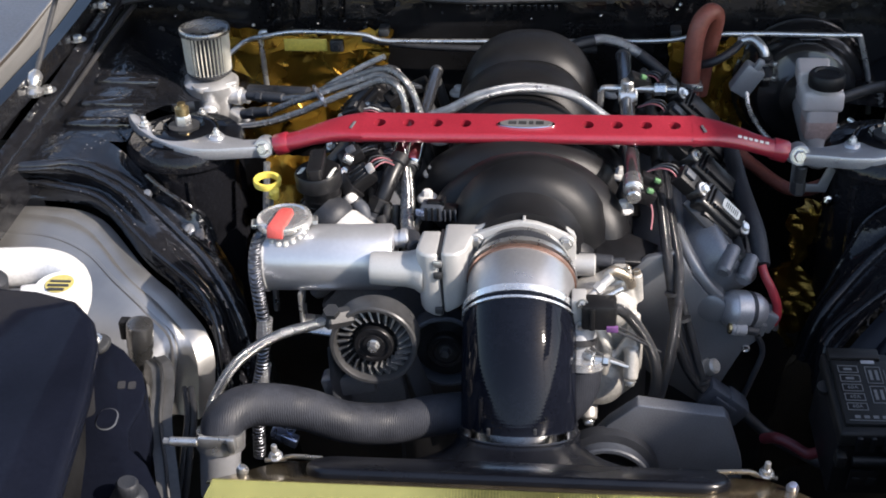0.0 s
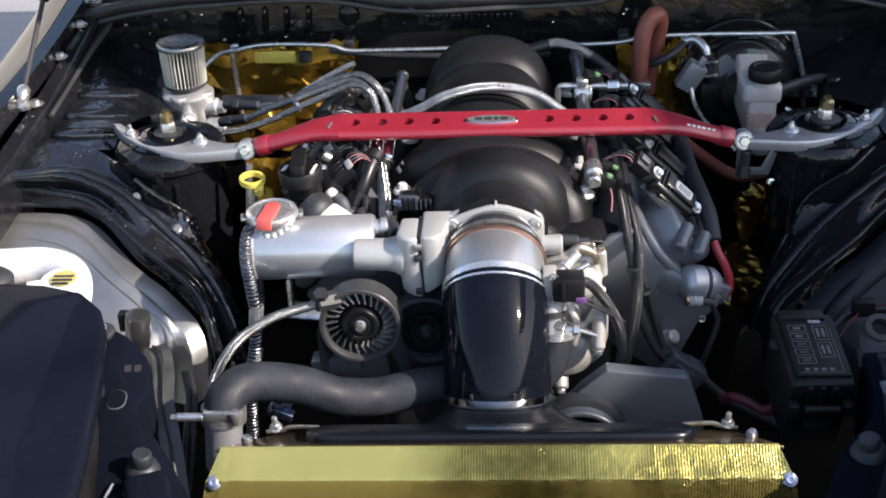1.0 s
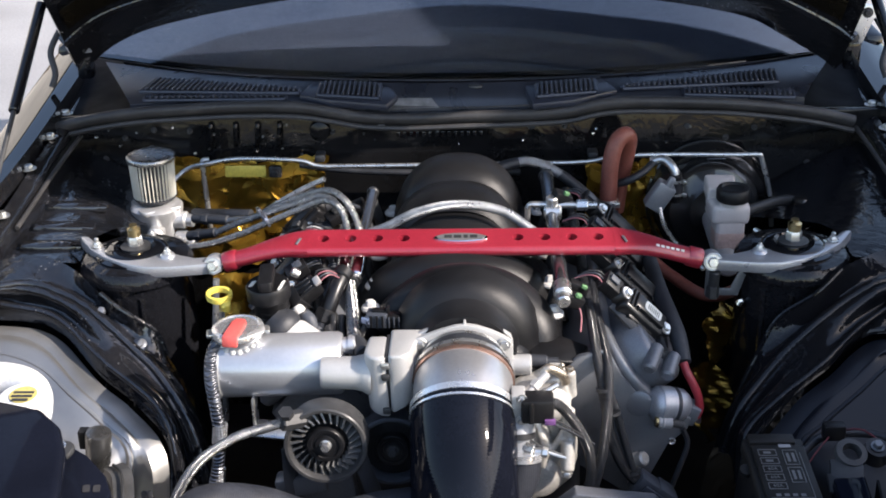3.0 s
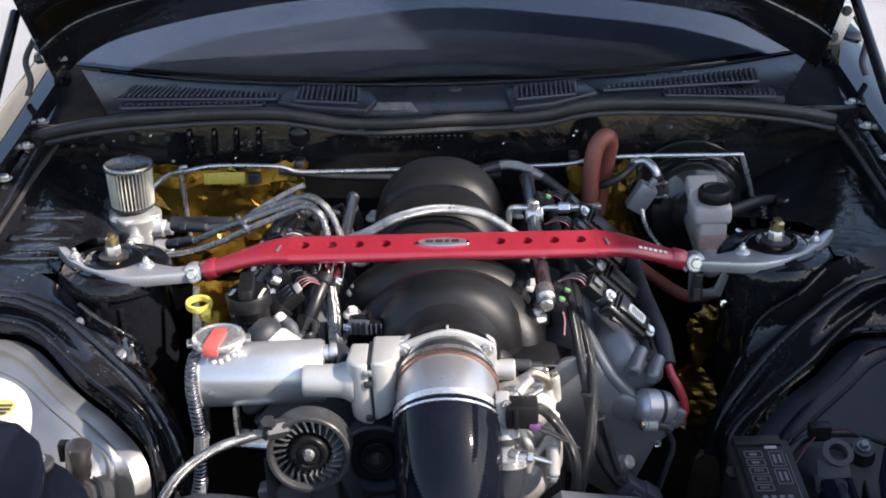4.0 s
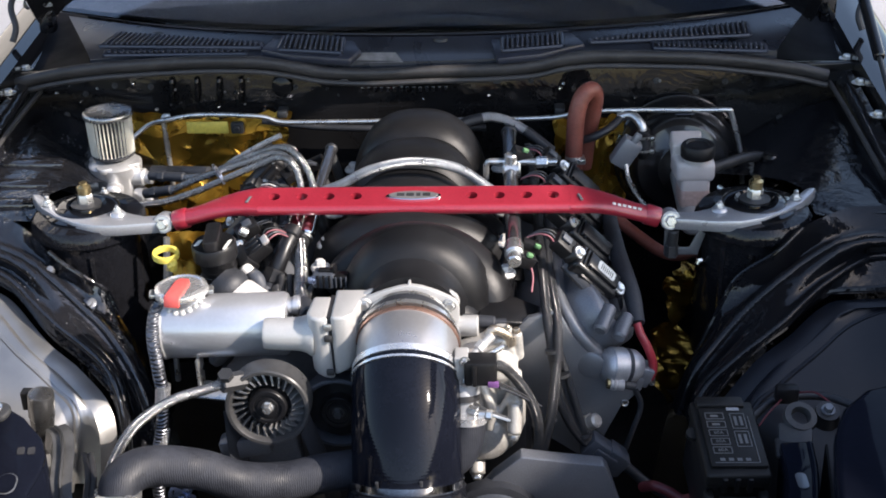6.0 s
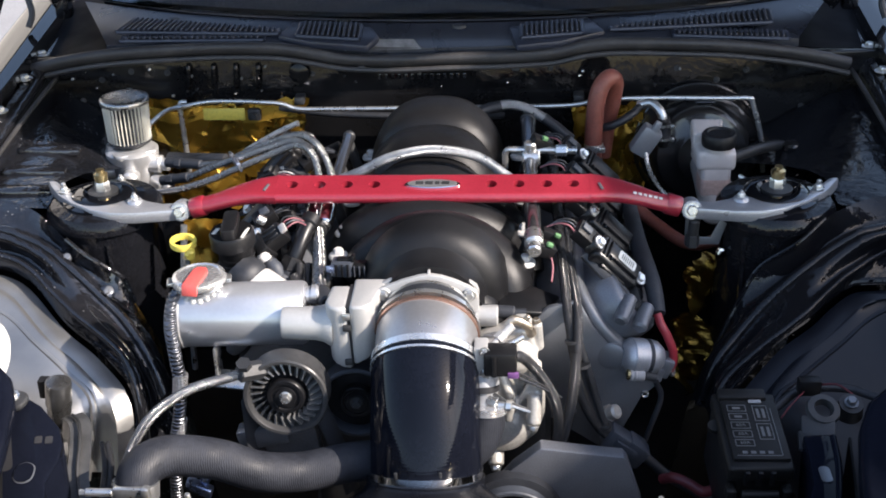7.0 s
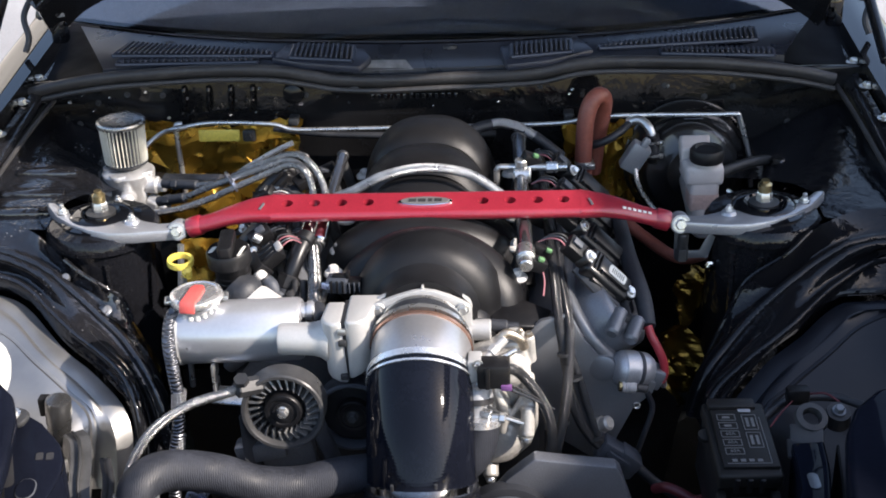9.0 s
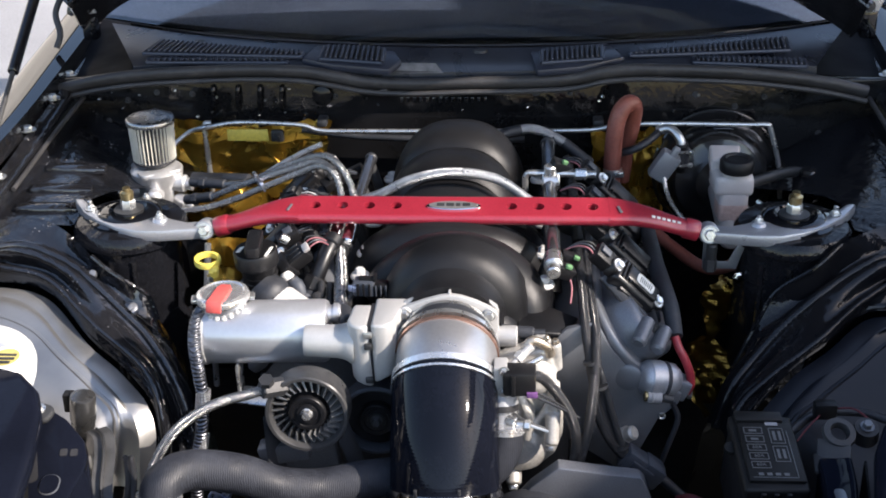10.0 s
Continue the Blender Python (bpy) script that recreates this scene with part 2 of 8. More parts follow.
PLASTIC = mat("black_grained_plastic", (0.0085, 0.0085, 0.0095), 0.40, 0, 0.25, 12, bump=0.3, bump_scale=900, spec=0.25)
RUBBER = mat("black_rubber", (0.017, 0.019, 0.024), 0.55, 0, 0.3, 15, bump=0.3, bump_scale=350, dust=0.05)
GLOSSTUBE = mat("gloss_black_silicone", (0.0045, 0.0054, 0.0090), 0.36, 0, 0.3, 9, coat=0.40, coat_rough=0.06, spec=0.0, dust=0.003)
bump_from(GLOSSTUBE, wave_height(95, 'Z', dist=0.4), 0.02, 0.0008)
TUBE_NODES = GLOSSTUBE.node_tree
TUBE_NODES.links.new(TUBE_NODES.nodes["Principled BSDF"].inputs["Normal"].links[0].from_socket, TUBE_NODES.nodes["Principled BSDF"].inputs["Coat Normal"])
BRAID = braided("braided_steel", (0.31, 0.31, 0.31), 0.24, 0.95, 118, 0.60)
LOOM = braided("braided_black_loom", (0.034, 0.034, 0.036), 0.18, 0.15, 120, 0.25)
GOLD = mat("gold_foil", (0.80, 0.66, 0.19), 0.20, 0.85, 0.05, 10, fine=0.03)
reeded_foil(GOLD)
AMBER = mat("amber_gold_foil", (0.56, 0.33, 0.05), 0.26, 0.75, 0.25, 12, fine=0.03)
bump_from(AMBER, foil_height, 0.2, 0.003)
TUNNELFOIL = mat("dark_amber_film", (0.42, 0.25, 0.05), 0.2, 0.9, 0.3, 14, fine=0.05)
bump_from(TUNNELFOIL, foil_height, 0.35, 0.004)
# gold film, its base colour darkened for the shade under the hood
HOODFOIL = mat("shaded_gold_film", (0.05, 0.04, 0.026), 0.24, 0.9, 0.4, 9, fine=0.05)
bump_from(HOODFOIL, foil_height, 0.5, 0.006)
FOILSILVER = mat("silver_heat_sleeve", (0.55, 0.56, 0.58), 0.3, 0.85, 0.3, 18)
bump_from(FOILSILVER, foil_height, 0.8, 0.006)
ORANGE = mat("orange_silicone_hose", (0.19, 0.056, 0.040), 0.5, 0, 0.15, 30, bump=0.1, dust=0.1)
REDPLASTIC = mat("red_plastic", (0.52, 0.085, 0.075), 0.4, 0, 0.1, 30)
NYLON = mat("nylon_cap", (0.50, 0.49, 0.47), 0.4, 0, 0.05, 30)
WHITE = mat("white_plastic", (0.62, 0.62, 0.61), 0.38, 0, 0.05, 12)
RESERVOIR = mat("milky_reservoir_plastic", (0.48, 0.44, 0.42), 0.32, 0, 0.08, 25, fine=0.02)
MILKY = mat("milky_plastic", (0.30, 0.29, 0.285), 0.35, 0, 0.06, 25, fine=0.02)
BRAKEFLUID = mat("stained_lower_plastic", (0.46, 0.33, 0.29), 0.35, 0, 0.15, 40)
YELLOW = mat("yellow_plastic", (0.66, 0.53, 0.10), 0.4, 0, 0.08, 30)
BRASS = mat("brass_zinc", (0.42, 0.33, 0.17), 0.3, 0.95, 0.2, 60)
COVER = mat("bare_cast_cover", (0.47, 0.45, 0.415), 0.44, 0.45, 0.15, 18, bump=0.25, bump_scale=260, dust=0.12)
PLATE = mat("blue_grey_metal_plate", (0.175, 0.184, 0.2), 0.40, 0.55, 0.14, 10, bump=0.06, bump_scale=300, dust=0.05, fine=0.03)
COILPL = mat("gloss_coil_plastic", (0.007, 0.007, 0.008), 0.34, 0, 0.2, 20, spec=0.4, dust=0.01)
CASTGREY = mat("grey_cast_housing", (0.25, 0.255, 0.265), 0.45, 0.3, 0.12, 12, bump=0.12, bump_scale=350, fine=0.04)
SLEEVE = mat("dark_heat_sleeve", (0.13, 0.135, 0.15), 0.28, 0.85, 0.45, 40)
bump_from(SLEEVE, wave_height(60, 'Z', dist=5.0), 0.9, 0.002)
VALVE = mat("grey_painted_valve_cover", (0.15, 0.158, 0.176), 0.36, 0.5, 0.15, 14, bump=0.2, bump_scale=500)
GREYPLASTIC = mat("grey_connector_plastic", (0.042, 0.048, 0.060), 0.5, 0, 0.1, 40)
SATIN = mat("satin_black_trim", (0.024, 0.025, 0.027), 0.5, 0, 0.25, 15, bump=0.2, bump_scale=600, dust=0.06)
SEAL = mat("weatherstrip_rubber", (0.030, 0.029, 0.030), 0.50, 0, 0.3, 12, bump=0.2, bump_scale=300, dust=0.10, spec=0.45)
COWLBLACK = mat("satin_black_cowl_plastic", (0.016, 0.019, 0.028), 0.30, 0, 0.25, 15, bump=0.12, bump_scale=600, dust=0.02, spec=0.6)
COWLTRIM = mat("grained_grey_trim", (0.022, 0.026, 0.040), 0.36, 0, 0.2, 15, bump=0.2, bump_scale=600, dust=0.03, spec=0.6)
BOOSTER = mat("gloss_black_drum", (0.009, 0.009, 0.010), 0.30, 0, 0.3, 12, coat=1.0, coat_rough=0.08, spec=0.4)
# near-black that stands in for shade in gaps and the cabin
VOID = mat("shade_black_filler", (0.007, 0.007, 0.0075), 0.7, 0, 0.3, 12, spec=0.15)
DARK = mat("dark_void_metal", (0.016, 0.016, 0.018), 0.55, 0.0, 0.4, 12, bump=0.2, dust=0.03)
INK = mat("print_white", (0.11, 0.11, 0.11), 0.5, 0, 0.05)
PAPERDIM = mat("dim_pale_grey", (0.24, 0.24, 0.25), 0.5, 0, 0.3, 60)
PAPER = mat("pale_label", (0.62, 0.62, 0.58), 0.5, 0, 0.1, 60)
BLUEANO = mat("blue_anodised", (0.30, 0.36, 0.52), 0.28, 0.9, 0.1, 40)
PINK = mat("pink_wire", (0.24, 0.085, 0.10), 0.5, 0, 0.1)
# darker copy of the cable red, shade put into the colour
SHADERED = mat("shaded_red_wire", (0.10, 0.012, 0.018), 0.5, 0, 0.3)
REDWIRE = mat("red_cable", (0.30, 0.022, 0.032), 0.4, 0, 0.1)
GREENP = mat("green_clip", (0.10, 0.22, 0.10), 0.5, 0, 0.1)
PURPLE = mat("purple_clip", (0.13, 0.05, 0.16), 0.5, 0, 0.1)
PLEAT = mat("filter_gauze", (0.56, 0.54, 0.47), 0.6, 0.1, 0.12, 60, bump=0.5, bump_scale=900)
STUCCO = mat("cream_render", (0.47, 0.455, 0.43), 0.8, 0, 0.1, 0.8, bump=0.3, bump_scale=60)
DOORPAINT = mat("brown_door_paint", (0.10, 0.075, 0.05), 0.5, 0, 0.2, 1.5)
DASH = mat("dash_cloth", (0.050, 0.057, 0.082), 0.7, 0, 0.1, 8)
GUTTER = mat("dull_black_gutter", (0.003, 0.0033, 0.005), 0.6, 0, 0.3, 12, spec=0.08)
GLASS = mat("tinted_glass", (0.40, 0.46, 0.52), 0.02, 0, 0.02, 3, trans=1.0, ior=1.75)
CANOPY = mat("dark_canopy_cloth", (0.02, 0.025, 0.04), 0.8, 0, 0.15, 4)
ASPHALT = mat("weathered_concrete", (0.24, 0.24, 0.245), 0.85, 0, 0.25, 1.2, bump=0.8, bump_scale=90)


# ---- building helpers ----
def thing(name, loc, label, category, group="", kind=""):
    ob = new(name)
    ob.empty_display_size = 0.02
    ob.location = loc
    return tagged(ob, label, category, group, kind)


def world_loc(ob):
    p = Vector((0, 0, 0))
    while ob:
        p += ob.location
        ob = ob.parent
    return p


def finish(name, bm, material, smooth=True, angle=40):
    me = bpy.data.meshes.new(name)
    bmesh.ops.recalc_face_normals(bm, faces=bm.faces[:])
    lim = radians(angle)
    for e in bm.edges:
        e.smooth = len(e.link_faces) == 2 and e.calc_face_angle(9) < lim
    for f in bm.faces:
        f.smooth = smooth
    bm.to_mesh(me)
    bm.free()
    me.materials.append(material)
    return me


def part(name, bm, material, parent, label="", smooth=True, angle=40):
    """Links a bmesh, given in world coordinates, as one mesh under a thing or part."""
    bmesh.ops.translate(bm, verts=bm.verts[:], vec=-world_loc(parent))
    ob = new(name, finish(name, bm, material, smooth, angle))
    ob.parent = parent
    return tagged(ob, label)


def solo(name, bm, material, label, category, group="", kind="", smooth=True, angle=40):
    """A top-level thing made of one mesh."""
    c = sum((v.co for v in bm.verts), Vector()) / len(bm.verts)
    c.z = min(v.co.z for v in bm.verts)
    bmesh.ops.translate(bm, verts=bm.verts[:], vec=-c)
    ob = new(name, finish(name, bm, material, smooth, angle))
    ob.location = c
    return tagged(ob, label, category, group, kind)


def join(*bms):
    out = bmesh.new()
    for b in bms:
        me = bpy.data.meshes.new("tmp")
        b.to_mesh(me)
        b.free()
        out.from_mesh(me)
        bpy.data.meshes.remove(me)
    return out


def smooth_path(points, n=6):
    """Catmull-Rom through the points."""
    P = [Vector(p) for p in points]
    if len(P) < 3 or n < 2:
        return P
    P = [2 * P[0] - P[1]] + P + [2 * P[-1] - P[-2]]
    out = []
    for i in range(1, len(P) - 2):
        a, b, c, d = P[i - 1:i + 3]
        for k in range(n):
            u = k / n
            out.append(0.5 * (2 * b + (c - a) * u + (2 * a - 5 * b + 4 * c - d) * u * u + (3 * b - a - 3 * c + d) * u ** 3))
    out.append(P[-2])
    return out


def tube(points, r, seg=12, n=6, caps=True, squash=1.0):
    """A round tube along a smooth path; r a number or a function of 0..1 along it."""
    path = smooth_path(points, n)
    bm = bmesh.new()
    uv = bm.loops.layers.uv.new("UVMap")
    rings, dist, length = [], [0.0], 0
    up = None
    for i, p in enumerate(path):
        t = (path[min(i + 1, len(path) - 1)] - path[max(i - 1, 0)]).normalized()
        if up is None:
            up = t.orthogonal().normalized()
        up = (up - t * up.dot(t)).normalized()
        side = t.cross(up)
        rad = r(i / (len(path) - 1)) if callable(r) else r
        rings.append([bm.verts.new(p + rad * (math.cos(a) * up + squash * math.sin(a) * side)) for a in (2 * math.pi * k / seg for k in range(seg))])
        if i:
            dist.append(dist[-1] + (p - path[i - 1]).length)
    rad0 = r(0.5) if callable(r) else r
    for i in range(len(rings) - 1):
        for k in range(seg):
            f = bm.faces.new((rings[i][k], rings[i][(k + 1) % seg], rings[i + 1][(k + 1) % seg], rings[i + 1][k]))
            for lo, (u, v) in zip(f.loops, ((k, i), (k + 1, i), (k + 1, i + 1), (k, i + 1))):
                lo[uv].uv = (u / seg * 2 * math.pi * rad0, dist[v])
    if caps:
        bm.faces.new(rings[0][::-1])
        bm.faces.new(rings[-1])
    return bm


def axis_matrix(origin, axis, up=(0, 0, 1)):
    z = Vector(axis).normalized()
    u = Vector(up)
    if abs(z.dot(u.normalized())) > 0.98:
        u = Vector((0, 1, 0))
    x = u.cross(z).normalized()
    y = z.cross(x)
    m = Matrix((x, y, z)).transposed().to_4x4()
    m.translation = Vector(origin)
    return m


def lathe(profile, origin=(0, 0, 0), axis=(0, 0, 1), seg=24, turn=0.0):
    """Turns (radius, height) pairs about an axis."""
    m = axis_matrix(origin, axis)
    bm = bmesh.new()
    rings = []
    for r, h in profile:
        if r < 1e-5:
            rings.append([bm.verts.new(m @ Vector((0, 0, h)))])
        else:
            rings.append([bm.verts.new(m @ Vector((r * math.cos(a + turn), r * math.sin(a + turn), h))) for a in (2 * math.pi * k / seg for k in range(seg))])
    for a, b in zip(rings, rings[1:]):
        for k in range(seg):
            k2 = (k + 1) % seg
            vs = [a[k % len(a)], a[k2 % len(a)], b[k2 % len(b)], b[k % len(b)]]
            vs = list(dict.fromkeys(vs))
            if len(vs) > 2:
                bm.faces.new(vs)
    for ring, flip in ((rings[0], True), (rings[-1], False)):
        if len(ring) > 2 and profile[0] != profile[-1]:
            bm.faces.new(ring[::-1] if flip else ring)
    return bm


def rod(a, b, r, seg=14, bevel=0.0):
    d = Vector(b) - Vector(a)
    h = d.length
    c = min(bevel, r * 0.6)
    prof = [(r - c, 0), (r, c), (r, h - c), (r - c, h)] if c else [(r, 0), (r, h)]
    return lathe(prof, a, d, seg)


def bolt(origin, axis, r=0.007, h=0.006, washer=1.5, stud=0.0):
    """A hex head on a washer, with a stud end if wanted."""
    a = Vector(axis).normalized()
    o = Vector(origin)
    bms = [lathe([(r * washer, 0), (r * washer, 0.0015)], o, a, 18), lathe([(r, 0.0015), (r, h * 0.8), (r * 0.82, h)], o, a, 6)]
    if stud:
        bms.append(lathe([(r * 0.55, h * 0.5), (r * 0.55, stud * 0.93), (r * 0.4, stud)], o, a, 10))
    return join(*bms)


def box(size, m=None, bevel=0.0, seg=2):
    bm = bmesh.new()
    bmesh.ops.create_cube(bm, size=1)
    bmesh.ops.scale(bm, vec=size, verts=bm.verts[:])
    if bevel:
        bmesh.ops.bevel(bm, geom=bm.edges[:], offset=bevel, segments=seg, affect='EDGES', profile=0.5)
    if m is not None:
        bmesh.ops.transform(bm, matrix=m, verts=bm.verts[:])
    return bm


def boxat(x, y, z, sx, sy, sz, bevel=0.0, rx=0, ry=0, rz=0, seg=2):
    return box((sx, sy, sz), pose(x, y, z, rx, ry, rz), bevel, seg)


def prism(poly, depth, m=None, bevel=0.0, seg=2):
    """A flat polygon in its xy plane, given thickness along z and softened edges."""
    bm = bmesh.new()
    f = bm.faces.new([bm.verts.new((x, y, 0)) for x, y in poly])
    r = bmesh.ops.extrude_face_region(bm, geom=[f])
    bmesh.ops.translate(bm, verts=[v for v in r["geom"] if isinstance(v, bmesh.types.BMVert)], vec=(0, 0, depth))
    if bevel:
        bmesh.ops.recalc_face_normals(bm, faces=bm.faces[:])
        es = [e for e in bm.edges if len(e.link_faces) == 2 and e.calc_face_angle(0) > 0.6]
        bmesh.ops.bevel(bm, geom=es, offset=bevel, segments=seg, affect='EDGES', profile=0.5)
    if m is not None:
        bmesh.ops.transform(bm, matrix=m, verts=bm.verts[:])
    return bm


def loft(curves, n=4, cross=4, thick=0.0, closed=False):
    """A smooth skin through curves of equal length."""
    lines = [smooth_path(c, n) for c in curves]
    cols = list(zip(*lines))
    grid = [smooth_path(c, cross) for c in cols]
    bm = bmesh.new()
    vs = [[bm.verts.new(p) for p in row] for row in grid]
    for i in range(len(vs) - 1):
        for j in range(len(vs[0]) - 1):
            bm.faces.new((vs[i][j], vs[i + 1][j], vs[i + 1][j + 1], vs[i][j + 1]))
    if thick:
        bmesh.ops.recalc_face_normals(bm, faces=bm.faces[:])
        bmesh.ops.solidify(bm, geom=bm.faces[:], thickness=thick)
    return bm


def even(curve, n):
    """The curve, smoothed, as n points evenly spaced along it."""
    p = smooth_path(curve, 8)
    d = [0.0]
    for a, b in zip(p, p[1:]):
        d.append(d[-1] + (b - a).length)
    out, j = [], 0
    for k in range(n):
        s = d[-1] * k / (n - 1)
        while j < len(d) - 2 and d[j + 1] < s:
            j += 1
        out.append(p[j].lerp(p[j + 1], (s - d[j]) / max(d[j + 1] - d[j], 1e-9)))
    return out


def skin(curves, n=40, cross=3):
    return loft([even(c, n) for c in curves], 1, cross)


def rounded(w, h, r, seg=5, cx=0, cy=0):
    pts = []
    for sx, sy, a0 in ((1, 1, 0), (-1, 1, 90), (-1, -1, 180), (1, -1, 270)):
        for k in range(seg + 1):
            a = radians(a0 + 90 * k / seg)
            pts.append((cx + sx * (w / 2 - r) + r * math.cos(a), cy + sy * (h / 2 - r) + r * math.sin(a)))
    return pts


def holed_plate(x0, x1, y0, y1, z0, z1, holes, r, m=None, seg=16):
    """A bar with round holes through it along its length; holes: x of each, in order."""
    bm = bmesh.new()
    edges = [x0] + [(a + b) / 2 for a, b in zip(holes, holes[1:])] + [x1]
    yc = (y0 + y1) / 2
    for i, hx in enumerate(holes):
        a, b = edges[i], edges[i + 1]
        rings = {}
        for z in (z0, z1):
            circ = []
            outer = []
            for k in range(seg):
                t = 2 * math.pi * (k + 0.5) / seg
                c, s = math.cos(t), math.sin(t)
                circ.append(bm.verts.new((hx + r * c, yc + r * s, z)))
                hxw = (b - hx) if c > 0 else (hx - a)
                hyw = (y1 - y0) / 2
                f = min(hxw / max(abs(c), 1e-6), hyw / max(abs(s), 1e-6))
                outer.append([hx + f * c, yc + f * s])
            corner = []
            for k in range(seg):
                corner.append(bm.verts.new((*outer[k], z)))
            rings[z] = (circ, corner)
            for k in range(seg):
                k2 = (k + 1) % seg
                bm.faces.new((circ[k], circ[k2], corner[k2], corner[k]))
                p, q = outer[k], outer[k2]
                if abs(p[0] - q[0]) > 1e-6 and abs(p[1] - q[1]) > 1e-6:
                    cx = b if max(p[0], q[0]) > hx else a
                    cy = y1 if max(p[1], q[1]) > yc + 1e-6 else y0
                    cv = bm.verts.new((cx, cy, z))
                    bm.faces.new((corner[k], corner[k2], cv))
        for k in range(seg):
            k2 = (k + 1) % seg
            bm.faces.new((rings[z0][0][k], rings[z0][0][k2], rings[z1][0][k2], rings[z1][0][k]))
    for y in (y0, y1):
        bm.faces.new([bm.verts.new(p) for p in ((x0, y, z0), (x1, y, z0), (x1, y, z1), (x0, y, z1))])
    if m is not None:
        bmesh.ops.transform(bm, matrix=m, verts=bm.verts[:])
    return bm


def mirror(bm):
    bmesh.ops.scale(bm, vec=(-1, 1, 1), verts=bm.verts[:])
    bmesh.ops.reverse_faces(bm, faces=bm.faces[:])
    return bm


def sided(bm, s):
    return mirror(bm) if s > 0 else bm


def moved(bm, dx):
    bmesh.ops.translate(bm, verts=bm.verts[:], vec=(dx, 0, 0))
    return bm


def clamp_band(origin, axis, r, width=0.012):
    """A steel worm-drive band with its screw housing."""
    a = Vector(axis).normalized()
    o = Vector(origin)
    return lathe([(r, -width / 2), (r + 0.0014, -width / 2), (r + 0.0014, width / 2), (r, width / 2)], o, a, 32)


def clip_on_line(points, r, material, name, label, category, group="", n=6, seg=10, squash=1.0):
    return solo(name, tube(points, r, seg, n, True, squash), material, label, category, group)


# ---- ground and car body ----
def ground():
    bm = bmesh.new()
    bmesh.ops.create_grid(bm, x_segments=40, y_segments=40, size=400)
    ob = solo("ground", bm, ASPHALT, "pale weathered concrete of the parking area", "ground", kind="structure")
    return ob


ground()


def building():
    """Pale building across the yard, seen mirrored in the fender."""
    t = thing("building", (-8.5, 17.5, 0), "cream rendered building with brown doors across the yard", "building")
    part("wall", boxat(-8.5, 17.5, 3.7, 5, 24, 7.4, 0.02), STUCCO, t)
    part("roof", boxat(-8.5, 17.5, 7.5, 5.6, 24.6, 0.22, 0.02), SATIN, t)
    for y in (7.5, 11.0, 14.5, 18.0):
        d = part("door", boxat(-5.98, y, 1.1, 0.06, 1.6, 2.2, 0.01), DOORPAINT, t, "brown door")
        part("frame", boxat(-5.985, y, 2.26, 0.08, 1.76, 0.10, 0.01), STUCCO, d)


building()


def added_shade_canopy():
    """Unseen canopy, added so its edge shades the far side of the bay."""
    m = Matrix.Translation((3.07, -1.03, 0)) @ Matrix.Rotation(math.atan2(0.46, 0.89), 4, 'Z')

    def at(u, v, z):
        return m @ Vector((v, -u, z))

    t = thing("added_shade_canopy", at(0.3, 0.8, 0), "unseen dark canopy on posts, added to shade the far side of the bay", "canopy")
    eaves = [at(-1.3, 0, 3.0), at(1.9, 0, 3.0), at(1.9, 1.6, 3.0), at(-1.3, 1.6, 3.0)]
    bm = bmesh.new()
    vs = [bm.verts.new(p) for p in eaves]
    top = bm.verts.new(at(0.3, 0.8, 3.35))
    for k in range(4):
        bm.faces.new((vs[k], vs[(k + 1) % 4], top))
    bmesh.ops.solidify(bm, geom=bm.faces[:], thickness=0.004)
    part("roof", bm, CANOPY, t, smooth=False)
    for k in range(4):
        a, b = eaves[k], eaves[(k + 1) % 4]
        part("rail", rod(a, b, 0.018, 8), STEEL, t)
        part("post", rod((a.x, a.y, 0), a, 0.02, 10), STEEL, t)
        part("foot", boxat(a.x, a.y, 0.006, 0.12, 0.12, 0.012, 0.003), STEEL, t)


added_shade_canopy()


def firewall():
    t = thing("firewall", (0, 0.46, 0.3), "glossy black painted firewall with pressed ribs", "firewall", kind="structure")
    part("panel", boxat(0, 0.47, 0.59, 1.50, 0.02, 0.62, 0.004), FWALL, t)
    for x in (-0.46, -0.415, -0.375, -0.335):
        part("rib", tube([(x, 0.459, 0.888), (x, 0.454, 0.88), (x - 0.002, 0.454, 0.852), (x - 0.003, 0.459, 0.845)], 0.0045, 8, 3), FWALL, t)
    for x, z in ((-0.62, 0.86), (-0.565, 0.875), (-0.50, 0.872), (-0.24, 0.868), (-0.05, 0.872), (0.18, 0.875), (0.40, 0.872), (0.52, 0.868), (0.47, 0.85), (-0.66, 0.82), (-0.69, 0.77), (0.62, 0.80)):
        part("stud", bolt((x, 0.460, z), (0, -1, 0), 0.0035, 0.004, 1.6), SATIN, t)
    g = part("cable_hole", lathe([(0.020, 0.0), (0.021, 0.003), (0.019, 0.003)], (-0.572, 0.460, 0.824), (0, -1, 0)), PLATE, t, "rimmed cable hole")
    # flat dark disc stands for the shade inside the hole
    part("hole_shade", lathe([(0.019, 0.0015), (0, 0.0015)], (-0.572, 0.460, 0.824), (0, -1, 0)), DARK, g)
    # scattered small studs, many in bright metal to stand for glints
    random.seed(21)
    for k in range(44):
        x = random.uniform(-0.70, -0.28) if k < 30 else random.uniform(-0.2, 0.66)
        z = random.uniform(0.76, 0.885) if k < 30 else random.uniform(0.835, 0.88)
        r = random.uniform(0.0015, 0.0034)
        part("glint_stud", lathe([(r, 0), (r * 0.9, 0.004), (r * 0.4, 0.006), (0, 0.006)], (x, 0.460, z), (random.uniform(-0.5, 0.5), -1, random.uniform(-0.3, 0.6)), 8), (CHROME, STEEL, SATIN)[k % 3], t)
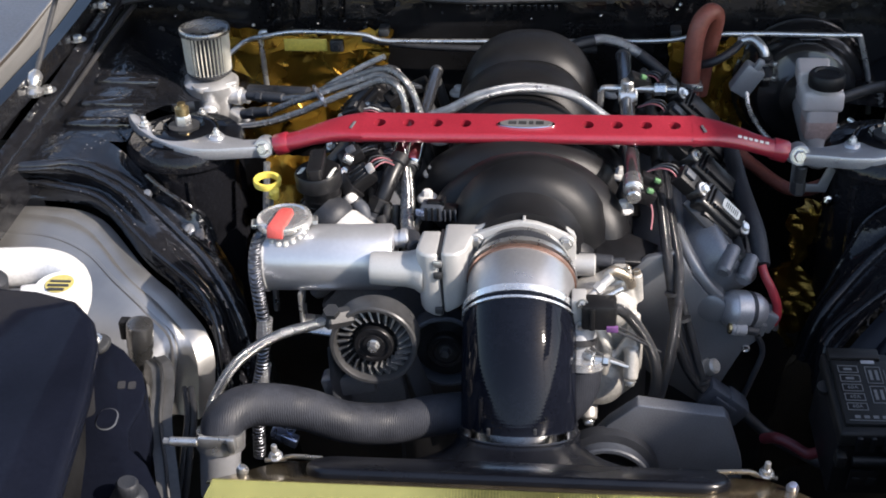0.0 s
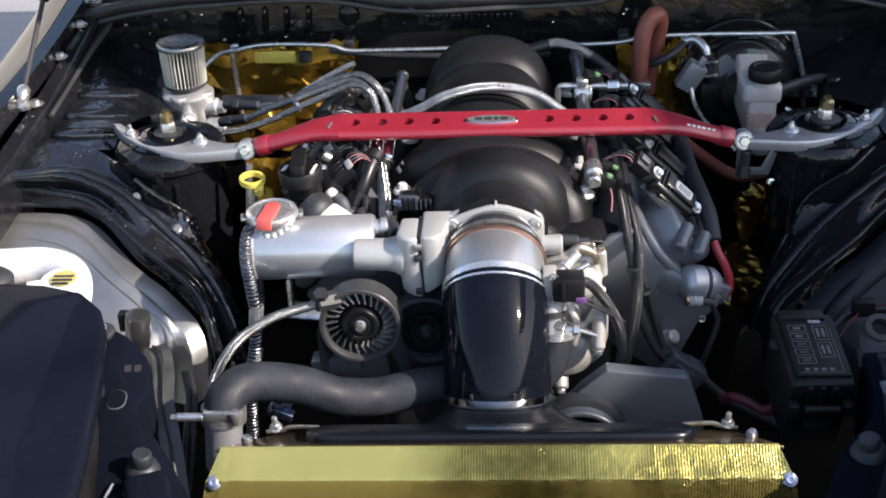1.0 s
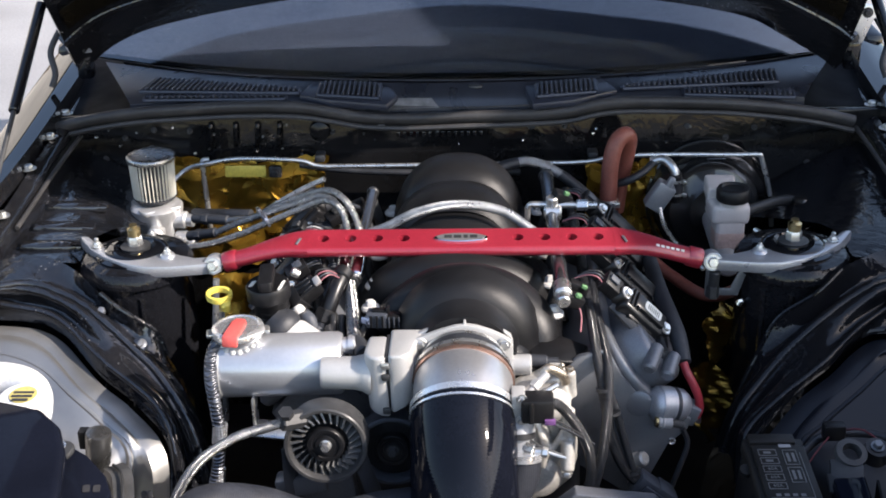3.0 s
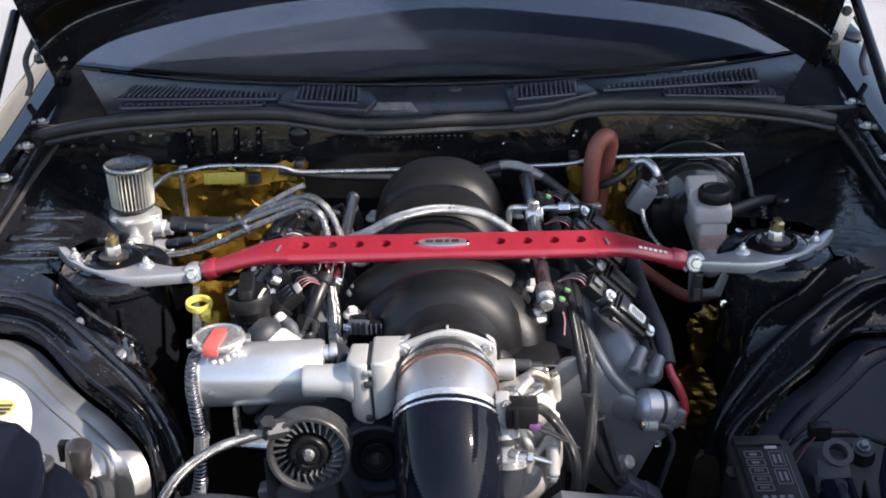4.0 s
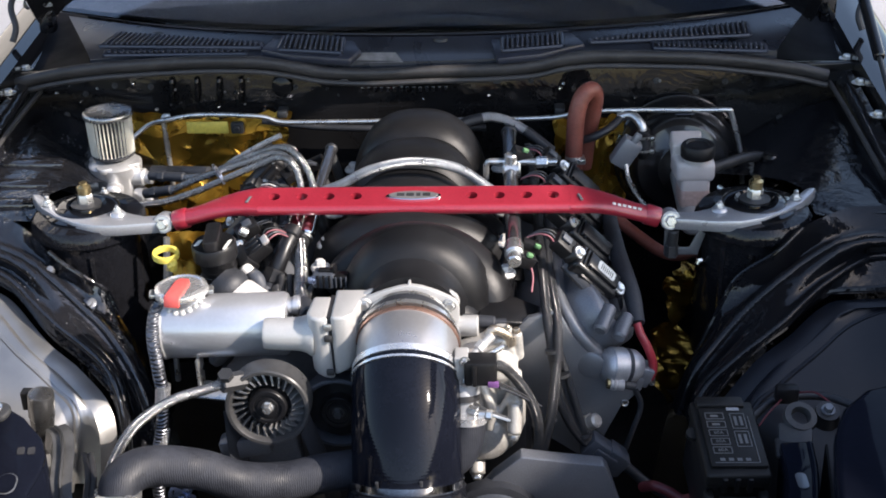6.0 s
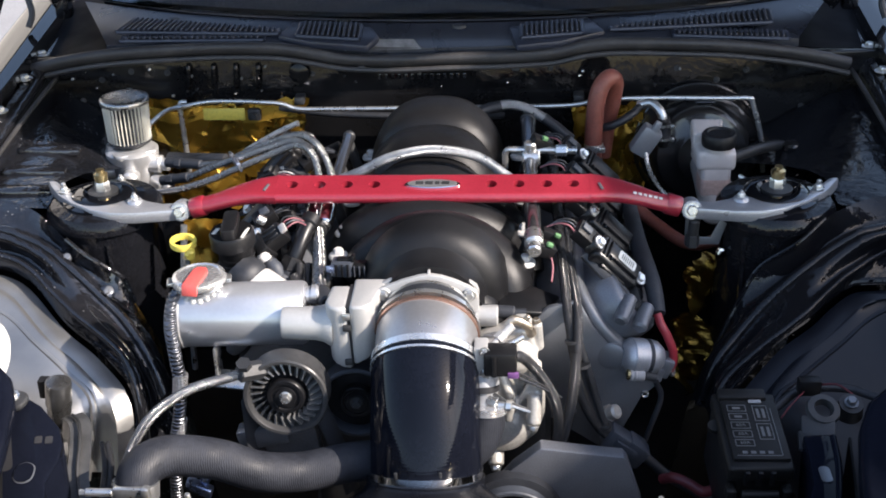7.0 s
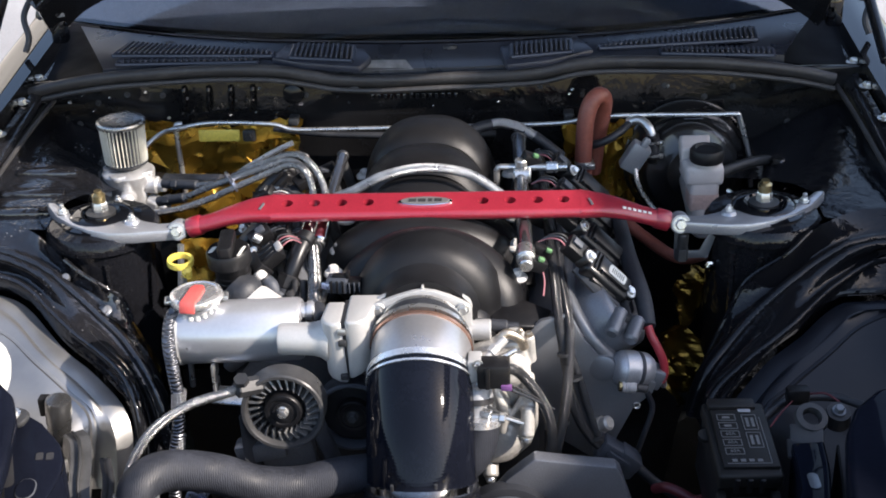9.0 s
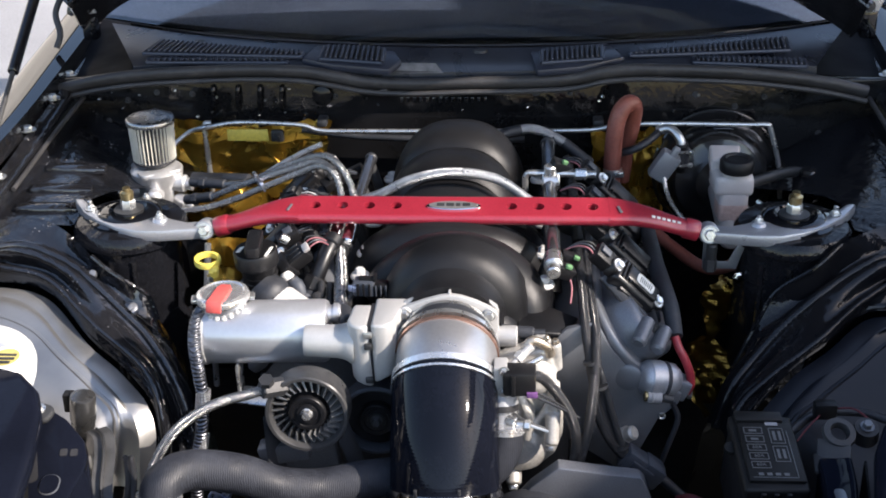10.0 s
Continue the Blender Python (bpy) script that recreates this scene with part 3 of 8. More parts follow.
    # stamped plate, plain bars
    for k in range(14):
        part("stamped_mark", boxat(-0.12 + k * 0.0115, 0.4585, 0.862, 0.006, 0.003, 0.010, 0.001), BLACK, t)
    part("boss", lathe([(0.020, 0), (0.018, 0.012), (0.008, 0.016), (0, 0.016)], (-0.262, 0.46, 0.872), (0, -1, 0)), FWALL, t)
    return t


firewall()


def shift(curve, d):
    return [tuple(Vector(p) + Vector(d)) for p in curve]


def heat_shield(name, cx, cz, w, h, seed, label):
    random.seed(seed)
    bm = bmesh.new()
    nx, nz = 22, 16
    vs = []
    for i in range(nx + 1):
        row = []
        for j in range(nz + 1):
            u, v = i / nx, j / nz
            x = cx + (u - 0.5) * w * (1 + 0.05 * math.sin(7 * v))
            z = cz + (v - 0.5) * h * (1 + 0.10 * math.sin(5 * u + seed))
            y = 0.450 - 0.020 * noise.noise(Vector((x * 16, z * 13, seed))) - 0.014 * abs(noise.noise(Vector((x * 34, z * 26, seed))))
            row.append(bm.verts.new((x + random.uniform(-0.4, 0.4) * w / nx, y, z + random.uniform(-0.4, 0.4) * h / nz)))
        vs.append(row)
    for i in range(nx):
        for j in range(nz):
            a, b, c, d = vs[i][j], vs[i + 1][j], vs[i + 1][j + 1], vs[i][j + 1]
            for tri in (((a, b, c), (a, c, d)) if random.random() < 0.5 else ((a, b, d), (b, c, d))):
                bm.faces.new(tri)
    bmesh.ops.solidify(bm, geom=bm.faces[:], thickness=0.002)
    t = thing(name, (cx, 0.452, cz - h / 2), label, "heat shield", "gold heat shields")
    foil = part("foil", bm, AMBER, t, angle=28)
    tape = bmesh.new()
    top = [(cx + (k / 12 - 0.5) * w * 0.9, 0.440 - 0.005 * noise.noise(Vector((k * 0.7, seed, 0))), cz + h * 0.44 + 0.006 * math.sin(k * 1.1 + seed)) for k in range(13)]
    part("tape_strip", join(tape, loft([top, shift(top, (0, -0.002, -0.022))], 3, 1, 0.0015)), AMBER, foil, "folded foil tape strip")
    return t


heat_shield("heat_shield", -0.405, 0.715, 0.30, 0.22, 2, "crinkled gold foil heat shield stuck on the black firewall")
heat_shield("heat_shield", -0.640, 0.745, 0.085, 0.10, 5, "small crinkled gold foil patch on the firewall")
heat_shield("heat_shield", 0.285, 0.72, 0.13, 0.18, 9, "gold foil patch behind the orange hose")


def tunnel_foil():
    """Loose gold foil hanging beside the right bank of the engine."""
    bm = bmesh.new()
    nx, nz = 16, 40
    vs = []
    for i in range(nx + 1):
        row = []
        for j in range(nz + 1):
            u, v = i / nx, j / nz
            p = Vector((0.364 + (0.055 + 0.02 * math.sin(11 * v)) * u + 0.012 * math.sin(7 * v), 0.04 - 0.10 * v + 0.06 * u, 0.70 - 0.165 * v))
            k = noise.noise(p * 20) * 0.022 + noise.noise(p * 55) * 0.013 + abs(noise.noise(p * 110)) * 0.010
            row.append(bm.verts.new(p + Vector((k, -k, 0))))
        vs.append(row)
    for i in range(nx):
        for j in range(nz):
            bm.faces.new((vs[i][j], vs[i + 1][j], vs[i + 1][j + 1], vs[i][j + 1]))
    bmesh.ops.solidify(bm, geom=bm.faces[:], thickness=0.002)
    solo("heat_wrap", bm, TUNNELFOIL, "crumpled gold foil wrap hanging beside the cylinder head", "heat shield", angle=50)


tunnel_foil()


def side_foil():
    """Gold foil on the body behind the dipstick."""
    random.seed(4)
    bm = bmesh.new()
    nx, nz = 18, 24
    vs = []
    for i in range(nx + 1):
        row = []
        for j in range(nz + 1):
            u, v = i / nx, j / nz
            p = Vector((-0.395 + 0.095 * u, 0.075 + 0.03 * u, 0.765 - 0.20 * v))
            k = noise.noise(p * 15) * 0.020 + noise.noise(p * 40) * 0.010
            row.append(bm.verts.new(p + Vector((0.3 * k + random.uniform(-0.002, 0.002), -k, random.uniform(-0.002, 0.002)))))
        vs.append(row)
    for i in range(nx):
        for j in range(nz):
            a, b, c, d = vs[i][j], vs[i + 1][j], vs[i + 1][j + 1], vs[i][j + 1]
            for tri in (((a, b, c), (a, c, d)) if random.random() < 0.5 else ((a, b, d), (b, c, d))):
                bm.faces.new(tri)
    bmesh.ops.solidify(bm, geom=bm.faces[:], thickness=0.002)
    solo("heat_wrap", bm, AMBER, "gold foil wrap behind the dipstick", "heat shield", angle=30)


side_foil()

# left-side curves, mirrored for the other side; from rear and outside to front and inside
RIDGE = [(-0.79, -0.035, 0.80), (-0.704, -0.028, 0.80), (-0.663, -0.013, 0.797), (-0.624, -0.018, 0.79), (-0.578, -0.033, 0.775), (-0.538, -0.056, 0.755), (-0.494, -0.076, 0.72), (-0.453, -0.096, 0.685), (-0.405, -0.140, 0.630), (-0.375, -0.175, 0.54)]
STEP = [(-0.79, -0.022, 0.77), (-0.725, -0.021, 0.768), (-0.683, -0.028, 0.764), (-0.632, -0.036, 0.757), (-0.595, -0.055, 0.745), (-0.558, -0.089, 0.73), (-0.515, -0.121, 0.71), (-0.445, -0.163, 0.672), (-0.414, -0.205, 0.635), (-0.404, -0.235, 0.55)]
FLANGE = [(-0.79, -0.038, 0.742), (-0.72, -0.026, 0.74), (-0.67, -0.026, 0.737), (-0.639, -0.029, 0.732), (-0.599, -0.053, 0.722), (-0.533, -0.118, 0.692), (-0.477, -0.155, 0.667), (-0.422, -0.205, 0.628), (-0.418, -0.240, 0.54)]
# the other side sits a little further back; given as if mirrored
RIDGE_R = [(-0.80, -0.005, 0.79), (-0.735, -0.003, 0.791), (-0.677, -0.002, 0.792), (-0.635, -0.014, 0.792), (-0.605, -0.024, 0.787), (-0.57, -0.037, 0.77), (-0.531, -0.058, 0.75), (-0.511, -0.068, 0.737), (-0.477, -0.083, 0.71), (-0.44, -0.105, 0.675), (-0.404, -0.135, 0.64), (-0.384, -0.150, 0.58)]
STEP_R = [(-0.80, -0.010, 0.764), (-0.74, -0.010, 0.763), (-0.677, -0.013, 0.762), (-0.647, -0.030, 0.76), (-0.619, -0.050, 0.755), (-0.582, -0.075, 0.742), (-0.532, -0.119, 0.72), (-0.498, -0.138, 0.70), (-0.463, -0.155, 0.68), (-0.415, -0.180, 0.645), (-0.403, -0.195, 0.62), (-0.400, -0.215, 0.56)]
FLANGE_R = [(-0.80, -0.055, 0.732), (-0.72, -0.058, 0.731), (-0.664, -0.064, 0.730), (-0.635, -0.066, 0.730), (-0.602, -0.068, 0.728), (-0.573, -0.080, 0.715), (-0.537, -0.113, 0.70), (-0.504, -0.136, 0.688), (-0.478, -0.150, 0.672), (-0.430, -0.185, 0.63), (-0.419, -0.200, 0.61), (-0.414, -0.220, 0.55)]
INNER = [(-0.76, 0.06, 0.81), (-0.66, 0.055, 0.81), (-0.60, 0.015, 0.808), (-0.543, -0.04, 0.792), (-0.518, -0.048, 0.773), (-0.488, -0.052, 0.753), (-0.463, -0.045, 0.727), (-0.45, -0.05, 0.691), (-0.410, -0.075, 0.63), (-0.37, -0.11, 0.54)]
INNER_R = [(-0.76, 0.06, 0.81), (-0.66, 0.055, 0.812), (-0.61, 0.02, 0.815), (-0.561, -0.03, 0.818), (-0.520, -0.055, 0.790), (-0.470, -0.050, 0.748), (-0.440, -0.060, 0.69), (-0.410, -0.080, 0.63), (-0.37, -0.11, 0.54)]


SIDE = {-1: (RIDGE, STEP, FLANGE, INNER), 1: (RIDGE_R, STEP_R, FLANGE_R, INNER_R)}


def inner_fender(s, side_label):
    RIDGE, STEP, FLANGE, INNER = SIDE[s]
    t = thing("inner_fender", (s * 0.6, 0.05, 0.3), "glossy black inner fender panel with pressed ridges" + side_label, "fender", "inner fenders")
    r_out = shift(RIDGE, (-0.010, -0.014, -0.004))
    r_in = shift(RIDGE, (0.010, 0.016, -0.003))
    low = [(p[0] + 0.03, p[1] + 0.02, 0.30) for p in INNER]
    part("apron", sided(skin([FLANGE, shift(STEP, (0.0, -0.004, -0.004)), STEP, shift(STEP, (0.008, 0.012, 0.003)), r_out, RIDGE, r_in, INNER], 48, 3), s), BLACK if s < 0 else APRON, t, angle=70)
    part("lower_wall", sided(skin([INNER, low], 40, 1), s), BLACK if s < 0 else APRON, t)
    # rolled beads along the pressings
    part("ridge_bead", sided(tube(shift(RIDGE, (0.0, 0.0, -0.001)), 0.008, 10, 6), s), BLACK if s < 0 else APRON, t)
    part("step_bead", sided(tube(STEP, 0.006, 10, 6), s), BLACK if s < 0 else APRON, t)
    part("flange_bead", sided(tube(shift(FLANGE, (0.004, 0.004, 0.004)), 0.005, 8, 6), s), BLACK if s < 0 else APRON, t)
    # shelf behind the ridge, up to the rail
    part("shelf", sided(loft([[(-0.80, 0.04, 0.805), (-0.70, 0.045, 0.806), (-0.60, 0.05, 0.80)],
                              [(-0.80, 0.25, 0.815), (-0.68, 0.25, 0.815), (-0.58, 0.18, 0.80)],
                              [(-0.80, 0.455, 0.83), (-0.67, 0.455, 0.825), (-0.45, 0.455, 0.70)]], 5, 4), s), BLACK if s < 0 else APRON, t)
    for y0, z0 in ((0.10, 0.811), (0.17, 0.814), (0.25, 0.817)) if s < 0 else ():
        part("pressing", sided(boxat(-0.655, y0, z0 - 0.004, 0.10, 0.03, 0.012, 0.005, 0, 4, 8), s), BLACK, t)
    # rail along the fender
    part("rail", sided(loft([[(-0.735, 0.62, 0.90), (-0.735, 0.30, 0.875), (-0.745, 0.10, 0.845), (-0.77, -0.3, 0.80)],
                             [(-0.715, 0.62, 0.885), (-0.715, 0.30, 0.86), (-0.725, 0.10, 0.83), (-0.75, -0.3, 0.785)],
                             [(-0.715, 0.62, 0.80), (-0.71, 0.30, 0.79), (-0.72, 0.10, 0.76), (-0.75, -0.3, 0.71)]], 5, 3), s), BLACK, t, angle=70)
    part("gutter", sided(tube([(-0.70, 0.50, 0.868), (-0.705, 0.30, 0.855), (-0.715, 0.12, 0.83)], 0.004, 8, 4), s), SEAL, t, "rubber gutter strip")
    for y, z in ((0.50, 0.894), (0.27, 0.874), (0.12, 0.851), (0.40, 0.884)):
        part("fender_bolt", sided(bolt((-0.737, y, z), (0, 0, 1), 0.008, 0.008, 1.7), s), STEEL, t)
    part("edge_bead", sided(tube(INNER[3:8], 0.0035, 8, 5), s), BLACK if s < 0 else APRON, t)
    if s < 0:
        part("pressed_plug", lathe([(0.012, -0.004), (0.012, 0.002), (0.010, 0.004), (0.006, 0.0045), (0.005, 0.008), (0, 0.009)], (-0.487, -0.064, 0.715), (0.1, -0.6, 0.8), 18), PLATE, t, "pale grey plug")
        part("sealer_spot", lathe([(0.006, -0.006), (0.006, 0.002), (0.005, 0.004), (0, 0.005)], (-0.543, -0.046, 0.765), (0.1, -0.7, 0.7), 14), PLATE, t)
    return t


inner_fender(-1, "")
inner_fender(1, " beside the fuse box")


def strut_tower(s):
    cx, cy, top = s * 0.505, 0.045, 0.818
    t = thing("strut_tower", (cx, cy, 0.45), "glossy black strut tower with threaded studs and a brass-coloured damper nut", "strut tower", "strut towers")
    prof = [(0.092, -0.36), (0.086, -0.25), (0.082, -0.12), (0.080, -0.040), (0.081, -0.028), (0.087, -0.024), (0.087, -0.012), (0.080, -0.002), (0.052, 0.002), (0.048, -0.003), (0, -0.003)]
    part("tower", lathe(prof, (cx, cy, top), (0, 0, 1), 40), APRON, t)
    part("top_ring", lathe([(0.060, -0.001), (0.061, 0.004), (0.050, 0.006), (0.047, 0.011), (0.040, 0.0135), (0.030, 0.014), (0.024, 0.007), (0.0, 0.007)], (cx, cy, top), (0, 0, 1), 32), BODY, t, "glossy black strut mount")
    part("damper_cup", lathe([(0.022, 0.008), (0.023, 0.014), (0.013, 0.016), (0, 0.016)], (cx, cy, top), (0, 0, 1), 24), SATIN, t)
    nut = part("damper_nut", lathe([(0.012, 0.014), (0.012, 0.028), (0.010, 0.031)], (cx, cy, top), (0, 0, 1), 6), STEEL, t)
    part("adjuster", lathe([(0.010, 0.030), (0.0105, 0.042), (0.006, 0.045), (0.006, 0.049), (0, 0.049)], (cx, cy, top), (0, 0, 1), 16), BRASS, nut, "brass damper adjuster")
    for a in ((330, 80) if s < 0 else (210, 80)):
        x, y = cx + 0.060 * math.cos(radians(a)), cy + 0.060 * math.sin(radians(a))
        part("stud", bolt((x, y, top + 0.004), (0, 0, 1), 0.0055, 0.006, 1.4, 0.010), STEEL, t)
    # vertical folds on the engine side
    for a in (-100, -75, -130):
        ca, sa = math.cos(radians(a)), math.sin(radians(a))
        part("fold", tube([(cx + 0.079 * ca, cy + 0.079 * sa, top - 0.04), (cx + 0.081 * ca, cy + 0.081 * sa, top - 0.13), (cx + 0.085 * ca, cy + 0.085 * sa, top - 0.25)], 0.005, 8, 4), BLACK, t)
    return t


strut_tower(-1)
strut_tower(1)


def headlight_bucket(s, note):
    t = thing("headlight_bucket", (s * 0.6, -0.2, 0.4), note, "headlight bucket", "headlight buckets")
    FLANGE = SIDE[s][2]
    f = shift(FLANGE, (-0.003, -0.004, -0.008))
    c1 = shift(FLANGE, (-0.022, -0.024, -0.010))
    c2 = [(-0.79, -0.085, 0.722), (-0.70, -0.078, 0.718), (-0.63, -0.100, 0.705), (-0.575, -0.145, 0.685), (-0.515, -0.190, 0.660), (-0.474, -0.225, 0.632), (-0.487, -0.262, 0.53)]
    c3 = [(-0.80, -0.20, 0.66), (-0.74, -0.20, 0.655), (-0.68, -0.215, 0.642), (-0.62, -0.245, 0.622), (-0.565, -0.275, 0.60), (-0.525, -0.290, 0.575), (-0.530, -0.310, 0.48)]
    c4 = [(-0.80, -0.38, 0.52), (-0.74, -0.385, 0.515), (-0.68, -0.395, 0.50), (-0.63, -0.405, 0.485), (-0.59, -0.42, 0.47), (-0.575, -0.42, 0.45), (-0.58, -0.43, 0.40)]
    # the bucket beside the fuse box takes a much darker colour
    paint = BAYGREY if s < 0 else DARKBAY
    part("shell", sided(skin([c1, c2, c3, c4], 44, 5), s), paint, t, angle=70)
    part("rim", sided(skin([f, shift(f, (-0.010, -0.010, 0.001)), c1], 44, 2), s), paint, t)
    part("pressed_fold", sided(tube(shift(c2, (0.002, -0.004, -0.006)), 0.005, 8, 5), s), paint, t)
    return t


headlight_bucket(-1, "grey satin metal headlight bucket below the fender panel")
headlight_bucket(1, "dark satin headlight bucket beside the fuse box")


def headlight_lid(s):
    dx = 0.032 if s > 0 else 0.0
    t = thing("popup_headlight", (s * 0.6, -0.6, 0.77), "smooth blue-black painted pop-up headlight lid", "headlight lid", "headlight lids")
    poly = [(-0.86, -0.905), (-0.52, -0.880), (-0.445, -0.850), (-0.418, -0.800), (-0.428, -0.72), (-0.452, -0.56), (-0.470, -0.475), (-0.490, -0.425), (-0.525, -0.385), (-0.58, -0.365), (-0.70, -0.354), (-0.86, -0.350)]
    bm = prism(poly, 0.030, pose(0, -0.045 if s > 0 else 0, 0.772), 0.010, 3)
    part("panel", moved(sided(bm, s), dx), NAVY, t)
    # black frame under the lid, filling the gap with painted shade
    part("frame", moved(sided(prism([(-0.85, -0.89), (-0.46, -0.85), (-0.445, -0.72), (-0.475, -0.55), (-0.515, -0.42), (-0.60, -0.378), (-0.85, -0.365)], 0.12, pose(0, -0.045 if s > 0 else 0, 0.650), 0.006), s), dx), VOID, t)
    return t


headlight_lid(-1)
headlight_lid(1)


def fender(s):
    t = thing("fender", (s * 0.82, 0.0, 0.5), "glossy dark painted front fender with bright sky reflections", "fender", "outer fenders")
    c = [[(-0.745, 0.95, 0.955), (-0.745, 0.62, 0.925), (-0.745, 0.30, 0.897), (-0.755, 0.05, 0.882), (-0.79, -0.35, 0.85), (-0.80, -0.9, 0.78)],
         [(-0.80, 0.95, 0.955), (-0.79, 0.62, 0.925), (-0.785, 0.30, 0.897), (-0.79, 0.05, 0.883), (-0.82, -0.35, 0.85), (-0.83, -0.9, 0.775)],
         [(-0.84, 0.95, 0.93), (-0.84, 0.62, 0.90), (-0.84, 0.30, 0.87), (-0.845, 0.05, 0.855), (-0.86, -0.35, 0.815), (-0.86, -0.9, 0.70)],
         [(-0.865, 0.95, 0.80), (-0.87, 0.62, 0.77), (-0.88, 0.30, 0.74), (-0.88, 0.05, 0.72), (-0.875, -0.35, 0.68), (-0.86, -0.9, 0.60)],
         [(-0.86, 0.95, 0.30), (-0.87, 0.62, 0.30), (-0.87, 0.30, 0.32), (-0.87, 0.05, 0.35), (-0.87, -0.35, 0.34), (-0.85, -0.9, 0.30)]]
    part("panel", sided(loft(c, 5, 4), s), BODY, t, angle=80)
    part("inner_lip", sided(loft([c[0], shift(c[0], (0.004, 0, -0.03))], 5, 1), s), BLACK, t)
    return t


fender(-1)
fender(1)


def cowl():
    t = thing("cowl_panel", (0, 0.55, 0.92), "satin black plastic cowl panel with slotted air grilles", "cowl")
    front = [(-0.61, 0.484, 0.916), (-0.48, 0.478, 0.922), (-0.25, 0.470, 0.918), (0, 0.470, 0.910), (0.25, 0.470, 0.918), (0.48, 0.478, 0.922), (0.61, 0.484, 0.916)]
    mid = [(-0.645, 0.575, 0.929), (-0.50, 0.53, 0.935), (-0.25, 0.505, 0.930), (0, 0.500, 0.926), (0.25, 0.505, 0.930), (0.50, 0.53, 0.935), (0.645, 0.575, 0.929)]
    back = [(-0.70, 0.71, 0.943), (-0.50, 0.62, 0.945), (-0.25, 0.565, 0.944), (0, 0.545, 0.944), (0.25, 0.565, 0.944), (0.50, 0.62, 0.945), (0.70, 0.71, 0.943)]
    mid = [(x, y - 0.02, z) for x, y, z in mid]
    back = [(x, y - 0.042, z) for x, y, z in back]
    part("panel", loft([front, mid, back], 5, 4), COWLBLACK, t, angle=80)
    for s in (-1, 1):
        part("corner_gutter", sided(loft([[(-0.58, 0.490, 0.902), (-0.68, 0.495, 0.892), (-0.765, 0.50, 0.885)], [(-0.63, 0.60, 0.915), (-0.70, 0.62, 0.905), (-0.77, 0.62, 0.900)], [(-0.69, 0.74, 0.935), (-0.73, 0.75, 0.930), (-0.78, 0.76, 0.930)]], 5, 4), s), GUTTER, t, "black gutter corner", angle=70)
    part("front_lip", loft([shift(front, (0, 0.001, 0.0)), shift(front, (0, -0.004, -0.05))], 5, 1, 0.003), COWLBLACK, t)

    def grille(a, b, depth, n, skew, far=0.9):
        """Slotted grille from a to b (outer front corners), slats across it."""
        a, b = Vector(a), Vector(b)
        u = (b - a).normalized()
        v = Vector((0, 0.97, 0.24))
        L = (b - a).length
        g = part("grille_frame", join(
            tube([a, b], 0.004, 8, 1), tube([a + v * depth + u * skew, b + v * depth * far], 0.004, 8, 1),
            tube([a, a + v * depth + u * skew], 0.004, 8, 1), tube([b, b + v * depth * far], 0.004, 8, 1)), COWLTRIM, t)
        # black sheet below the slats, painted in place of shaded openings
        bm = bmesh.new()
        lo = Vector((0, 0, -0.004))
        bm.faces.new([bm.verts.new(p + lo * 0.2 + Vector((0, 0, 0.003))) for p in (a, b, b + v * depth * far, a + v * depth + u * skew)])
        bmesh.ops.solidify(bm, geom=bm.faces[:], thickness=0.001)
        part("grille_shade_sheet", bm, DARK, g, "black sheet for the shade between the slats")
        for k in range(1, n):
            p = a + u * (L * k / n)
            q = p + v * depth * (1 + (far - 1) * k / n) + u * skew * (1 - k / n)
            part("slat", box((0.0045, (q - p).length, 0.004), Matrix.Translation((p + q) / 2 + Vector((0, 0, 0.005))) @ (q - p).to_track_quat('Y', 'Z').to_matrix().to_4x4(), 0.001, 1), COWLTRIM, g)

    tilt = pose(0, 0.45, 0.914, 11)
    for poly in ([(-0.300, 0.028), (-0.279, 0.080), (-0.139, 0.072), (-0.119, 0.024), (-0.137, -0.012), (-0.241, 0.006)],
                 [(0.105, 0.064), (0.248, 0.087), (0.276, 0.033), (0.197, -0.002), (0.121, -0.016)]):
        part("grille_plinth", prism(poly, 0.015, tilt, 0.005), COWLTRIM, t)
    grille((-0.264, 0.464, 0.936), (-0.152, 0.450, 0.933), 0.042, 12, 0.004, 1.1)
    grille((0.130, 0.450, 0.933), (0.235, 0.464, 0.936), 0.041, 12, 0.0, 0.97)
    grille((-0.592, 0.494, 0.937), (-0.299, 0.480, 0.935), 0.043, 30, 0.022, 0.3)
    grille((0.285, 0.483, 0.935), (0.565, 0.502, 0.939), 0.008, 30, 0.0, 5.0)
    grille((-0.581, 0.475, 0.926), (-0.325, 0.474, 0.926), 0.012, 24, 0.0, 1.0)
    grille((0.394, 0.474, 0.926), (0.588, 0.462, 0.922), 0.018, 22, 0.0, 1.1)
    # flat pale grey patch left of the cowl centre
    patch = bmesh.new()
    patch.faces.new([patch.verts.new(p) for p in ((-0.133, 0.476, 0.9250), (-0.059, 0.474, 0.9250), (-0.045, 0.467, 0.9090), (-0.127, 0.467, 0.9090))])
    bmesh.ops.solidify(patch, geom=patch.faces[:], thickness=0.002)
    part("pale_patch", patch, PAPERDIM, t, "pale patch on the cowl front")
    for x, y in ((-0.50, 0.56), (0.02, 0.50), (-0.19, 0.548)):
        part("clip", lathe([(0.014, 0), (0.012, 0.004), (0, 0.005)], (x, y, 0.938), (0, 0, 1), 16), SATIN, t)
    return t


cowl()


